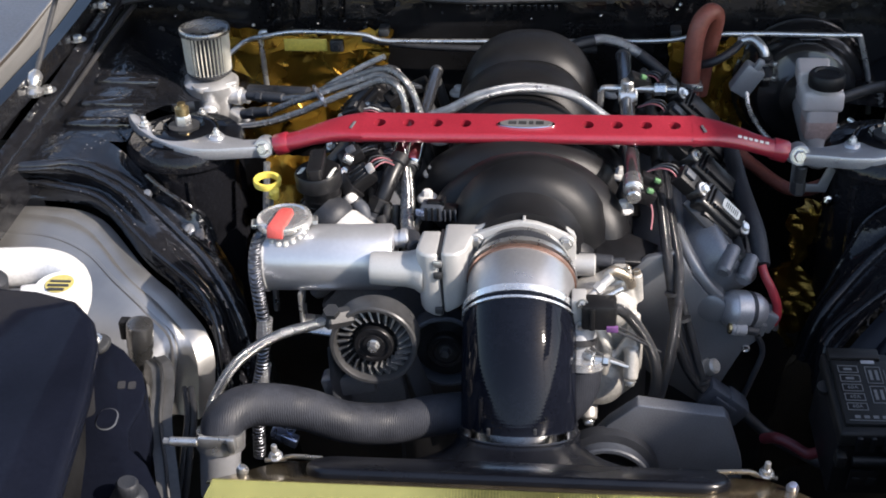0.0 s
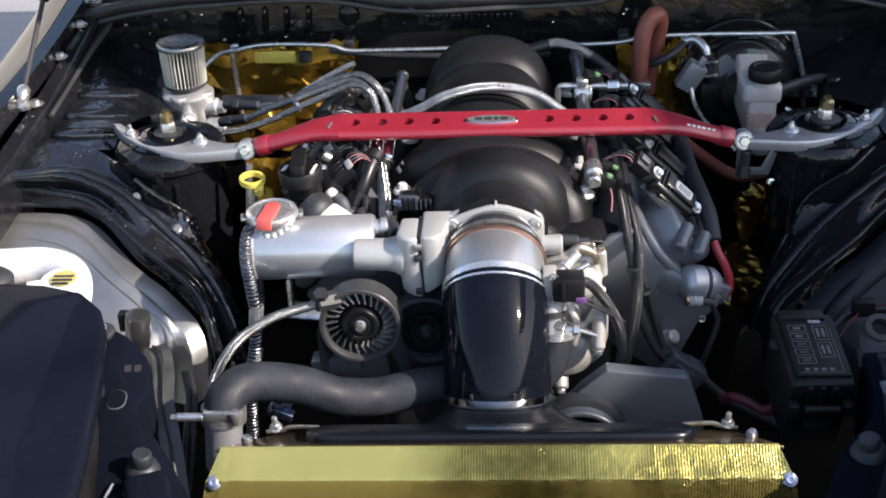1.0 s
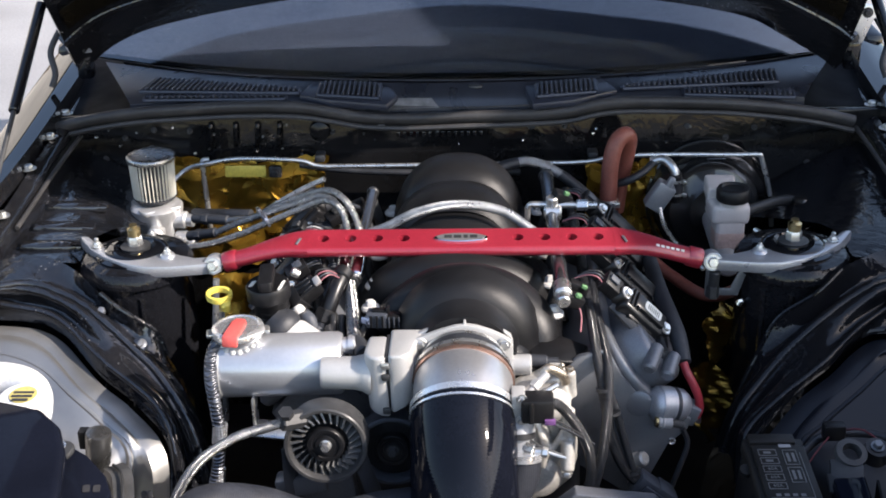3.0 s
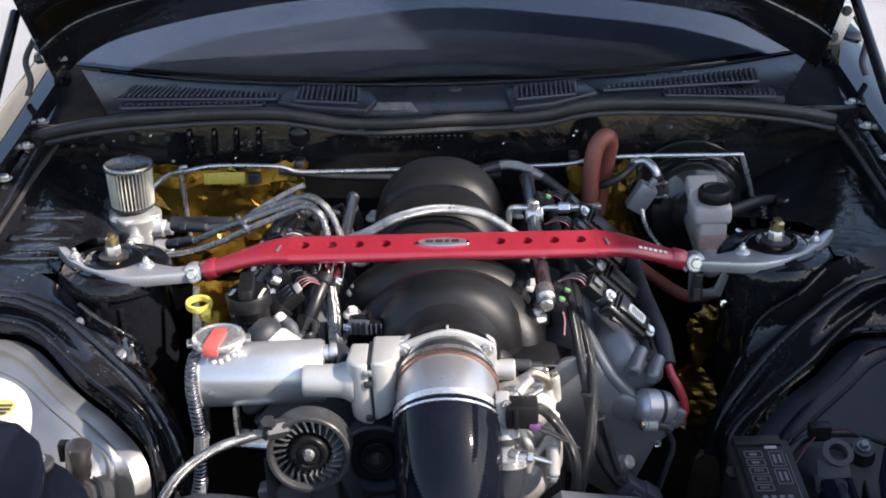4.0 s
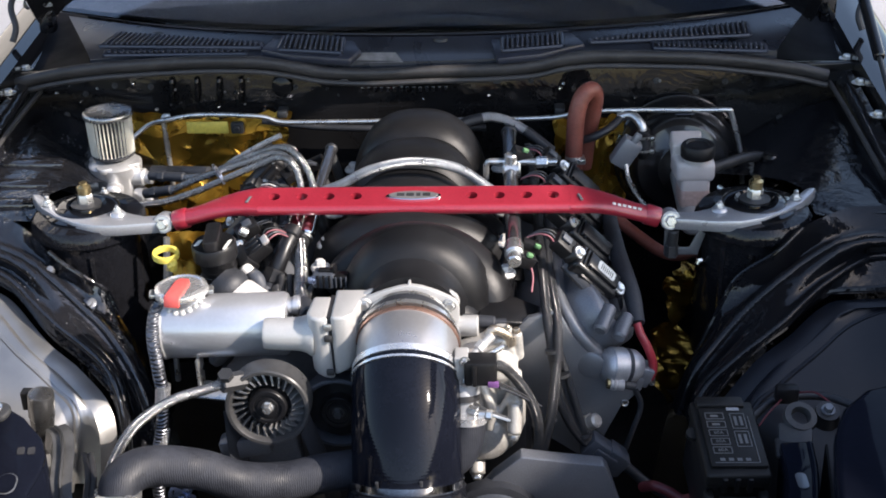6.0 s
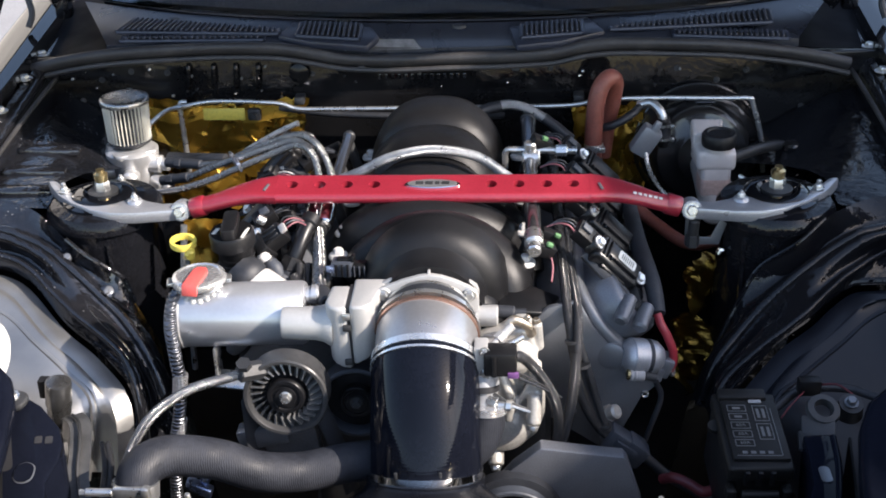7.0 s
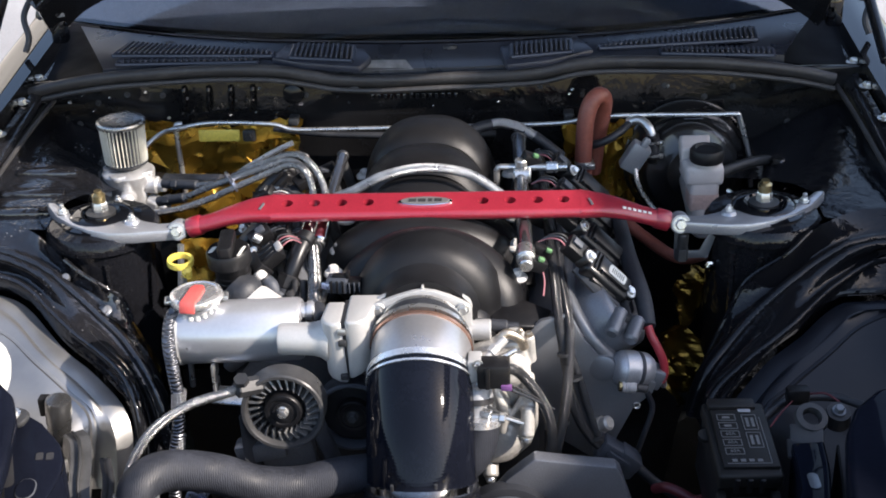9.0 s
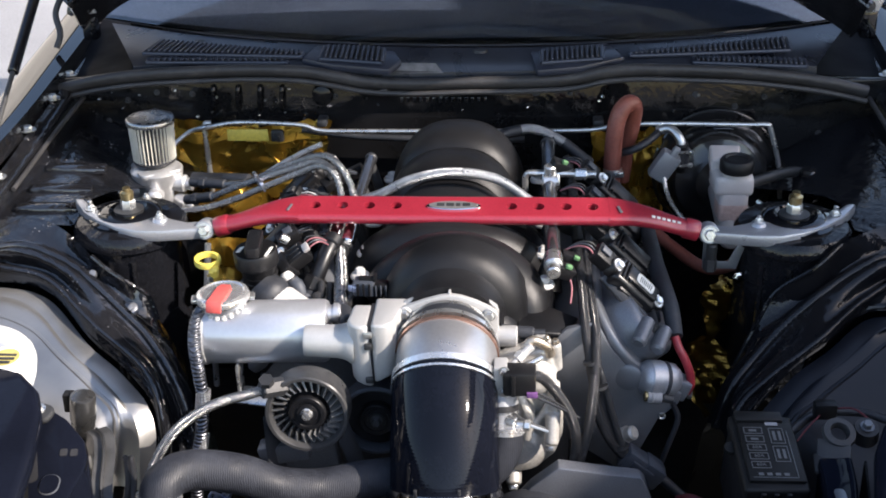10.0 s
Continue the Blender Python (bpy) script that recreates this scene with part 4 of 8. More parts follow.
def weatherstrip():
    path = [(-0.755, 0.46, 0.876), (-0.717, 0.455, 0.888), (-0.658, 0.455, 0.900), (-0.586, 0.455, 0.909), (-0.504, 0.455, 0.914), (-0.402, 0.455, 0.918), (-0.302, 0.455, 0.916), (-0.242, 0.455, 0.907), (-0.183, 0.455, 0.896), (-0.102, 0.455, 0.892), (0.0, 0.455, 0.895), (0.098, 0.455, 0.897), (0.183, 0.455, 0.902), (0.238, 0.455, 0.914), (0.297, 0.455, 0.919), (0.396, 0.455, 0.917), (0.494, 0.455, 0.912), (0.614, 0.455, 0.897), (0.694, 0.458, 0.878)]
    bm = tube(path, 0.0105, 14, 7, True, 1.3)
    lip = tube(shift(path, (0, -0.010, -0.014)), 0.005, 8, 7)
    t = thing("weatherstrip", (0, 0.455, 0.88), "dusty black rubber weatherstrip along the cowl edge", "seal")
    part("bulb", bm, SEAL, t)
    part("lip", lip, SEAL, t)
    for x in (-0.15, 0.12):
        part("clip", boxat(x, 0.447, 0.880, 0.014, 0.006, 0.012, 0.002), SATIN, t)


weatherstrip()


def windshield():
    t = thing("windshield", (0, 0.8, 0.95), "dark tinted windshield reflecting blue sky", "windshield")
    e = [(-0.75, 0.745, 0.948), (-0.50, 0.625, 0.953), (-0.25, 0.57, 0.953), (0, 0.55, 0.953), (0.25, 0.57, 0.953), (0.50, 0.625, 0.953), (0.75, 0.745, 0.948)]
    e = [(x, y - 0.042, z) for x, y, z in e]
    top = [(x * 0.86, 1.12 + 0.10 * abs(x), 1.37 - 0.02 * abs(x)) for x, y, z in e]
    mid = [((a[0] + b[0]) / 2, (a[1] + b[1]) / 2 - 0.006, (a[2] + b[2]) / 2 + 0.012) for a, b in zip(e, top)]
    glass = part("pane", loft([e, mid, top], 6, 6, 0.005), GLASS, t, angle=80)
    glass.visible_shadow = False
    part("lower_band", loft([shift(e, (0, 0.004, -0.006)), [tuple(Vector(p).lerp(Vector(q), 0.035) + Vector((0, 0.004, -0.006))) for p, q in zip(e, mid)]], 6, 2), DARK, t, "black ceramic band")
    part("dashboard", loft([[(p[0], p[1] + 0.05, 0.93) for p in e], [(p[0], 1.15, 0.97) for p in e], [(p[0], 1.25, 0.60) for p in e]], 3, 3), DASH, t, "dark dashboard top behind the glass")
    wheel = part("steering_wheel", tube([(0.36 + 0.18 * math.cos(a), 1.16 + 0.05 * math.sin(a), 1.03 + 0.17 * math.sin(a)) for a in (2 * math.pi * k / 24 for k in range(25))], 0.013, 10, 2), SATIN, t, "dark steering wheel behind the glass")
    part("hub", lathe([(0.06, 0), (0.05, 0.02), (0, 0.02)], (0.36, 1.17, 1.03), (0, -1, 0.3), 20), SATIN, wheel)
    for a in (0, 150, 270):
        part("spoke", rod((0.36, 1.165, 1.03), (0.36 + 0.17 * math.cos(radians(a)), 1.16, 1.03 + 0.16 * math.sin(radians(a))), 0.012, 8), SATIN, wheel)
    # solid black box in place of a shaded interior
    part("cabin", boxat(0, 1.9, 0.80, 1.56, 1.2, 1.06, 0.02), VOID, t, "black box for the unlit cabin interior")
    for s in (-1, 1):
        part("side_wall", boxat(s * 0.805, 1.22, 0.62, 0.05, 0.90, 0.66, 0.015), BODY, t, "dark painted body side")
    return t


windshield()


def hood():
    t = thing("hood", (0, 0.75, 0.95), "raised dark hood with a black underside and gold foil lining", "hood")
    rear = [(-0.735, 0.60, 0.955), (-0.714, 0.607, 0.972), (-0.657, 0.607, 1.009), (-0.559, 0.607, 1.041), (-0.404, 0.607, 1.072), (-0.232, 0.607, 1.092), (0.03, 0.610, 1.099), (0.273, 0.607, 1.082), (0.412, 0.607, 1.064), (0.521, 0.607, 1.04), (0.595, 0.607, 1.007), (0.668, 0.607, 0.968), (0.70, 0.60, 0.945)]
    d = Vector((0, -0.719, 0.695))
    lip = [tuple(Vector(p) + d * 0.06 + Vector((0, -0.01, 0.012))) for p in rear]
    up = [tuple(Vector((p[0], 0.61, 1.08)) + d * 0.6 + Vector((0, 0, 0.02 - 0.05 * abs(p[0])))) for p in rear]
    tip = [tuple(Vector((p[0] * 0.92, 0.61, 1.08)) + d * 1.08 + Vector((0, 0.0, -0.06 * abs(p[0])))) for p in rear]
    part("inner_panel", loft([rear, lip, up, tip], 4, 4, 0.01), BLACK, t, angle=80)
    part("outer_skin", loft([shift(rear, (0, 0.035, 0.015)), shift(lip, (0, 0.04, 0.01)), shift(up, (0, 0.04, 0.02)), shift(tip, (0, 0.02, 0.02))], 4, 4), BODY, t, angle=80)
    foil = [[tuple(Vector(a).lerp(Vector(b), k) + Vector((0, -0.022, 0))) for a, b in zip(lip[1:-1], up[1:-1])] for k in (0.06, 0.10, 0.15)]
    part("foil_lining", loft(foil, 4, 4, 0.003), HOODFOIL, t, "gold foil lining with shade in its colour")
    part("edge_rib", tube(shift(lip, (0, -0.012, 0.01)), 0.012, 8, 5), BLACK, t)
    return t


HOOD = hood()


def hood_hinge(s, parent):
    t = part("hinge", sided(prism([(-0.005, 0), (0.026, 0.004), (0.004, 0.078), (-0.032, 0.070)], 0.006, pose(-0.722, 0.580, 0.985, 90, 0, 0), 0.002), s), STEEL, parent, "grey steel hinge arm")
    part("hinge_base", sided(boxat(-0.718, 0.600, 0.962, 0.03, 0.03, 0.06, 0.008), s), BODY, t)
    for z, x in ((0.998, -0.712), (1.045, -0.732)):
        part("bolt", sided(bolt((x, 0.574, z), (0, -1, 0), 0.0065, 0.006), s), SATIN, t)
    part("washer_hose", sided(tube([(-0.755, 0.595, 1.03), (-0.775, 0.58, 0.99), (-0.765, 0.56, 0.955), (-0.772, 0.55, 0.93)], 0.006, 8, 5), s), RUBBER, t)


hood_hinge(-1, HOOD)
hood_hinge(1, HOOD)


def hood_prop(a, b, label):
    a, b = Vector(a), Vector(b)
    t = thing("hood_prop", a, label, "gas strut", "hood props")
    d = (b - a).normalized()
    part("cylinder", rod(a.lerp(b, 0.45), b, 0.0095, 16, 0.002), BODY, t)
    part("piston", rod(a, a.lerp(b, 0.45), 0.0042, 12), SATIN, t)
    part("ball_end", lathe([(0.006, -0.012), (0.011, -0.004), (0.011, 0.010), (0.007, 0.016)], a + d * 0.01, d, 14), STEEL, t)
    part("socket", lathe([(0.014, -0.014), (0.016, -0.008), (0.009, -0.002)], a, (0, 0, 1), 14), STEEL, t)


def plain_box_floor():
    solo("undertray", boxat(0, -0.25, 0.28, 1.6, 1.5, 0.03, 0.01), DARK, "dark undertray below the engine", "undertray", kind="structure")
    back = [(-0.86, -0.93), (-0.52, -0.905), (-0.445, -0.875), (-0.405, -0.805), (-0.385, -0.784), (-0.33, -0.795), (-0.26, -0.81), (-0.15, -0.825), (0, -0.83), (0.15, -0.825), (0.26, -0.81), (0.33, -0.80), (0.385, -0.80), (0.425, -0.84), (0.465, -0.885), (0.54, -0.905), (0.86, -0.93)]
    edge = [(x, y, 0.778) for x, y in back]
    t = thing("nose_panel", (0, -0.95, 0.3), "blue-black painted nose panel in front of the radiator", "body panel")
    part("skin", loft([[(x, y + 0.004, 0.66) for x, y in back], [(x, y, 0.770) for x, y in back], shift(edge, (0, -0.006, 0.002)), [(x, -0.97, 0.765) for x, y in back], [(x, -1.04, 0.70) for x, y in back], [(x, -1.06, 0.30) for x, y in back]], 5, 4), NAVY, t, angle=60)
    part("latch_pad", lathe([(0.030, -0.02), (0.032, 0.0), (0.026, 0.012), (0, 0.014)], (0.0, -0.775, 0.690), (0, 0.2, 1), 24), RUBBER, t, "black rubber latch pad")


plain_box_floor()

hood_prop((-0.745, 0.09, 0.872), (-0.752, 0.50, 1.10), "black gas hood prop beside the sunlit fender")
hood_prop((0.735, 0.09, 0.872), (0.722, 0.50, 1.09), "black gas hood prop beside the shaded fender")


# ---- strut brace ----
def strut_brace():
    t = thing("strut_brace", (0, 0, 0.80), "red powder-coated strut brace with drilled holes and silver end brackets", "strut brace")
    tilt = pose(0, 0, 0.853, 12, 0, 0)
    holes = [-0.206, -0.165, -0.125, -0.085, 0.085, 0.125, 0.165, 0.204]
    x0, x1, hd, hh = -0.232, 0.232, 0.0205, 0.0085
    part("bar", join(
        holed_plate(x0, -0.065, -hd, hd, -hh, hh, holes[:4], 0.0085, tilt),
        holed_plate(0.065, x1, -hd, hd, -hh, hh, holes[4:], 0.0085, tilt),
        box((0.13, 2 * hd, 2 * hh), tilt),
        lathe([(hh, x0), (hh, x1)], tilt @ Vector((0, -hd, 0)), (1, 0, 0), 20),
        lathe([(hh, x0), (hh, x1)], tilt @ Vector((0, hd, 0)), (1, 0, 0), 20),
    ), RED, t, angle=30)
    for s in (-1, 1):
        # flattened arm that turns into a round sleeve
        pts = [(0.228, 0.853), (0.262, 0.850), (0.295, 0.842), (0.325, 0.832), (0.352, 0.8245)]
        bm = bmesh.new()
        rings = []
        path = smooth_path([(s * x, 0, z) for x, z in pts], 5)
        for i, p in enumerate(path):
            u = i / (len(path) - 1)
            a = (hd + hh) * (1 - u) + 0.0135 * u
            b = (hh + 0.0004) * (1 - u) + 0.0135 * u
            e = 0.40 + 0.6 * min(1.0, u * 1.4)
            ring = []
            for k in range(20):
                q = 2 * math.pi * k / 20
                c, d = math.cos(q), math.sin(q)
                yy = a * math.copysign(abs(c) ** e, c)
                zz = b * math.copysign(abs(d) ** e, d)
                rr = radians(12) * (1 - u)
                ring.append(bm.verts.new(p + Vector((0, yy * math.cos(rr) - zz * math.sin(rr), yy * math.sin(rr) + zz * math.cos(rr)))))
            rings.append(ring)
        for r0, r1 in zip(rings, rings[1:]):
            for k in range(20):
                bm.faces.new((r0[k], r0[(k + 1) % 20], r1[(k + 1) % 20], r1[k]))
        bm.faces.new(rings[0])
        bm.faces.new(rings[-1])
        part("arm", bm, RED, t)
        part("sleeve", lathe([(0.0145, 0), (0.0155, 0.002), (0.0155, 0.020), (0.0145, 0.022)], (s * 0.338, 0, 0.8285), (s * 0.94, 0, -0.28), 20), RED, t)
        part("scuff", boxat(s * 0.243, -0.010, 0.8612, 0.004, 0.016, 0.0012, 0.0004, 12, 0, s * 18), PLATE, t, "worn bare spot")
        # horseshoe bracket
        z = 0.822
        front = [(0.362, -0.010), (0.378, -0.016), (0.405, -0.020), (0.440, -0.026), (0.475, -0.026), (0.510, -0.014), (0.545, 0.010), (0.575, 0.040), (0.597, 0.075), (0.606, 0.092)]
        back = [(0.592, 0.092), (0.572, 0.066), (0.545, 0.040), (0.515, 0.018), (0.482, 0.008), (0.468, 0.024), (0.448, 0.030), (0.430, 0.018), (0.405, 0.008), (0.380, 0.012), (0.364, 0.010)]
        poly = [(s * x, y) for x, y in front + back]
        bracket = part("bracket", prism(poly, 0.019, pose(0, 0, z - 0.013), 0.004, 2), GREYCAST, t, "silver-grey cast end bracket")
        part("clevis", lathe([(0.0135, -0.013), (0.0150, -0.011), (0.0150, 0.013), (0.0135, 0.015)], (s * 0.375, 0.0, 0.820), (0, 1, -0.25), 22), GREYCAST, bracket)
        part("pivot_bolt", bolt((s * 0.375, -0.0128, 0.8232), (0, -1, 0.25), 0.0085, 0.008, 1.3), STEEL, bracket, "zinc pivot bolt")
        part("boss", lathe([(0.012, 0), (0.010, 0.004), (0.008, 0.005)], (s * 0.448, 0.012, z + 0.006), (0, 0, 1), 18), GREYCAST, bracket)
        part("stud_nut", bolt((s * 0.448, 0.012, z + 0.011), (0, 0, 1), 0.0055, 0.006, 1.3, 0.010), STEEL, bracket)
        part("stud_nut", bolt((s * 0.566, 0.048, z + 0.007), (0, 0, 1), 0.0065, 0.007, 1.4, 0.014), STEEL, bracket)
    for k in range(6):
        part("printed_mark", boxat(0.292 + 0.0075 * k, -0.0135 + 0.0006 * k, 0.8515 - 0.0021 * k, 0.0052, 0.0042, 0.0010, 0.0003, 30, 16, 0), PAPER, t, "white printed mark")
    badge = part("badge", lathe([(0.040, 0), (0.040, 0.002), (0.037, 0.003)], (0, 0, 0), (0, 0, 1), 40), CHROME, t, "oval chrome-rimmed badge")
    badge.matrix_local = Matrix.Translation(Vector((0.0, 0, 0.053))) @ pose(0, 0, 0, 12) @ Matrix.Translation((0, -0.002, 0.0085)) @ Matrix.Diagonal((1, 0.26, 1, 1)) @ Matrix.Translation((0, 0, 0.80))
    face = lathe([(0.036, 0.003), (0.036, 0.0036)], (0, 0, 0), (0, 0, 1), 40)
    bmesh.ops.translate(face, verts=face.verts[:], vec=(0, 0, -0.80))
    fo = new("badge_field", finish("badge_field", face, RINGALU))
    fo.parent = badge
    for x, w in ((-0.019, 0.011), (-0.005, 0.011), (0.007, 0.006), (0.019, 0.011)):
        b = box((w, 0.026, 0.0008), pose(x, 0, 0.0040 - 0.80), 0.0)
        o = new("badge_mark", finish("badge_mark", b, SATIN))
        o.parent = badge
    return t


strut_brace()


# ---- engine block, heads and covers ----
def engine():
    t = thing("engine_block", (0, 0.0, 0.35), "dark V-eight engine block below the intake", "engine")
    part("block", boxat(0, 0.03, 0.50, 0.34, 0.52, 0.26, 0.03), DARK, t)
    part("valley", boxat(0, 0.05, 0.66, 0.26, 0.50, 0.10, 0.02), DARK, t)
    return t


engine()


def cylinder_head(s):
    """One bank: head, front end face and the valve cover with its raised rim."""
    ax = Vector((s * 0.70, 0, 0.71))
    label = "cylinder head with a grey valve cover and round front boss" if s > 0 else "cylinder head and dark valve cover under the coil packs"
    t = thing("cylinder_head", (s * 0.24, 0.05, 0.6), label, "cylinder head", "cylinder heads")
    rot = Matrix.Translation((s * 0.2455, 0.0, 0.717)) @ Matrix.Rotation(s * radians(51), 4, 'Y')

    def stadium(half, y0, y1, n=14):
        pts = [(half * math.cos(a), y1 - half + half * math.sin(a)) for a in (math.pi * k / n for k in range(n + 1))]
        return pts + [(half * math.cos(a), y0 + half + half * math.sin(a)) for a in (math.pi + math.pi * k / n for k in range(n + 1))]

    part("head", box((0.135, 0.46, 0.13), rot @ pose(0, 0.055, -0.075), 0.012), VALVE, t)
    cov = part("valve_cover", prism(stadium(0.058, -0.178, 0.285), 0.050, rot, 0.012, 3), VALVE, t)
    part("cover_rim", prism(stadium(0.0745, -0.196, 0.30), 0.016, rot @ pose(0, 0, -0.006), 0.006, 3), PLATE if s > 0 else VALVE, cov, "rounded rim")
    if s > 0:
        for a, b in (((0.278, -0.160, 0.762), (0.262, -0.197, 0.744)), ((0.302, -0.160, 0.748), (0.288, -0.196, 0.732))):
            part("spout", rod(a, b, 0.0105, 18, 0.003), VALVE, cov)
    return t


cylinder_head(-1)
cylinder_head(1)


def end_plate():
    """Flat alloy plate over the front of the right bank."""
    poly = [(0.135, 0.735), (0.165, 0.765), (0.205, 0.775), (0.225, 0.735), (0.262, 0.690), (0.300, 0.672), (0.326, 0.664), (0.322, 0.648), (0.295, 0.622), (0.272, 0.570), (0.252, 0.528), (0.215, 0.555), (0.165, 0.590), (0.140, 0.600)]
    t = thing("end_plate", (0.23, -0.20, 0.52), "flat blue-grey alloy plate on the front of the cylinder head", "plate")
    m = Matrix(((1, 0, 0, 0), (0, 0, -1, -0.186), (0, 1, 0, 0), (0, 0, 0, 1)))
    part("plate", prism(poly, 0.010, m, 0.002), PLATE, t)
    for x, z in ((0.300, 0.628), (0.245, 0.560), (0.295, 0.670), (0.200, 0.600)):
        part("hole_plug", lathe([(0.0055, 0), (0.0055, 0.0015), (0.004, 0.002), (0.003, 0.001), (0, 0.001)], (x, -0.196, z), (0, -1, 0), 18), STEEL, t)
    return t


end_plate()


def temperature_sender():
    t = thing("coolant_outlet", (0.29, -0.12, 0.63), "grey cast end cap with a white plug on the head", "outlet")
    o, d = Vector((0.270, -0.196, 0.690)), Vector((1, 0.30, -0.24)).normalized()
    part("can", lathe([(0.0, -0.006), (0.014, -0.004), (0.0225, 0.002), (0.0245, 0.008), (0.0245, 0.036), (0.0225, 0.046), (0.016, 0.054), (0.0, 0.056)], o, d, 32), GREYCAST, t)
    part("polished_band", lathe([(0.0240, 0.006), (0.0258, 0.008), (0.0258, 0.026), (0.0240, 0.028)], o, d, 32), GREYCAST, t)
    part("rubber_ring", lathe([(0.0245, 0.029), (0.0252, 0.030), (0.0252, 0.034), (0.0245, 0.035)], o, d, 32), RUBBER, t)
    part("boss", lathe([(0.020, 0), (0.019, 0.005), (0.014, 0.007), (0, 0.007)], (0.252, -0.194, 0.690), (-0.2, -1, 0.1), 26), PLATE, t)
    part("white_plug", join(rod((0.276, -0.214, 0.671), (0.296, -0.212, 0.668), 0.0085, 14, 0.001), rod((0.281, -0.2135, 0.6705), (0.285, -0.2132, 0.6697), 0.0095, 14, 0.001)), MILKY, t)
    part("brass_ring", rod((0.272, -0.2145, 0.6715), (0.277, -0.214, 0.671), 0.0078, 14, 0.001), BRASS, t)
    part("tip", rod((0.296, -0.212, 0.668), (0.312, -0.208, 0.662), 0.006, 10, 0.001), SATIN, t)
    part("foot", boxat(0.326, -0.176, 0.664, 0.022, 0.030, 0.030, 0.004, 0, 25, 0), PLATE, t)
    part("cable_eye", lathe([(0.004, -0.002), (0.010, -0.002), (0.010, 0.002), (0.004, 0.002), (0.004, -0.002)], (0.338, -0.176, 0.655), (0.9, -0.3, 0.3), 18), STEEL, t)


temperature_sender()
solo("drain_plug", join(rod((0.240, -0.196, 0.590), (0.262, -0.212, 0.610), 0.0105, 14, 0.003), rod((0.246, -0.200, 0.596), (0.253, -0.205, 0.602), 0.013, 6)), COVER, "bare alloy hex plug on the end plate", "plug")


# ---- intake manifold ----
def intake_manifold():
    t = thing("intake_manifold", (0, 0.08, 0.66), "grained black plastic intake manifold with arched runners", "intake manifold")

    def runner(y, ztop, half, ry, zb, cx):
        bm = bmesh.new()
        rows = []
        n, k2 = 26, 12
        for i in range(n + 1):
            a = math.pi * i / n
            ca, sa = math.cos(a), max(math.sin(a), 0.0)
            x = -half * math.copysign(abs(ca) ** 0.85, ca)
            zc = zb + (ztop - zb) * (sa ** 0.72)
            row = []
            for k in range(k2):
                q = 2 * math.pi * k / k2
                nx, nz = -ca * 0.9, sa
                rr = 0.020
                row.append(bm.verts.new((cx + x + nx * rr * math.sin(q) * 0.8 - nx * 0.02, y + ry * math.cos(q), zc - 0.020 + nz * rr * math.sin(q))))
            rows.append(row)
        for r0, r1 in zip(rows, rows[1:]):
            for k in range(k2):
                bm.faces.new((r0[k], r0[(k + 1) % k2], r1[(k + 1) % k2], r1[k]))
        bm.faces.new(rows[0])
        bm.faces.new(rows[-1])
        return bm

    for y, zt, half, cx in ((-0.155, 0.806, 0.100, 0.016), (0.075, 0.860, 0.112, -0.012), (0.160, 0.880, 0.118, -0.012), (0.265, 0.890, 0.120, -0.008)):
        part("runner", runner(y, zt, half, 0.056, 0.735, cx), PLASTIC, t)
    # the two front arches: a round one that sweeps forward, a flatter one behind it, a stub beside them
    part("front_arch", tube([(-0.112, -0.100, 0.758), (-0.088, -0.097, 0.784), (-0.045, -0.091, 0.806), (0.012, -0.088, 0.814), (0.062, -0.098, 0.803), (0.098, -0.120, 0.772), (0.108, -0.138, 0.725)], lambda u: 0.022 + 0.020 * min(1.0, u * 2.6), 28, 8), PLASTIC, t, angle=80)
    part("rear_arch", tube([(-0.122, -0.005, 0.740), (-0.104, -0.012, 0.778), (-0.060, -0.020, 0.803), (0.0, -0.024, 0.808), (0.050, -0.020, 0.800), (0.090, -0.012, 0.775), (0.108, 0.0, 0.735)], 0.040, 28, 8), PLASTIC, t, angle=80)
    part("side_stub", tube([(0.055, 0.050, 0.790), (0.098, 0.030, 0.785), (0.122, 0.0, 0.760), (0.132, -0.03, 0.725)], 0.032, 22, 6), PLASTIC, t, angle=80)
    part("saddle", boxat(-0.005, -0.055, 0.775, 0.19, 0.10, 0.06, 0.028, seg=3), PLASTIC, t)
    # plenum beneath the runners, rounded nose toward the throttle
    part("plenum", join(
        boxat(0, 0.07, 0.765, 0.180, 0.46, 0.110, 0.035, seg=3),
        lathe([(0.105, -0.03), (0.100, 0.0), (0.088, 0.016), (0.068, 0.024)], (0.010, -0.170, 0.772), (0, -1, 0.05), 32)), PLASTIC, t)
    part("throat", lathe([(0.080, 0), (0.072, 0.012), (0.070, 0.05)], (0.008, -0.185, 0.775), (0, -1, 0.05), 32), PLASTIC, t)
    part("base_flange", join(boxat(-0.125, 0.06, 0.738, 0.05, 0.46, 0.016, 0.004, 0, -14, 0), boxat(0.125, 0.06, 0.738, 0.05, 0.46, 0.016, 0.004, 0, 14, 0)), PLASTIC, t)
    part("side_wing", prism([(0, 0), (0.065, 0.012), (0.085, 0.055), (0.02, 0.075), (0, 0.06)], 0.010, pose(0.095, -0.205, 0.758, 10, 12, 0), 0.003), PLASTIC, t)
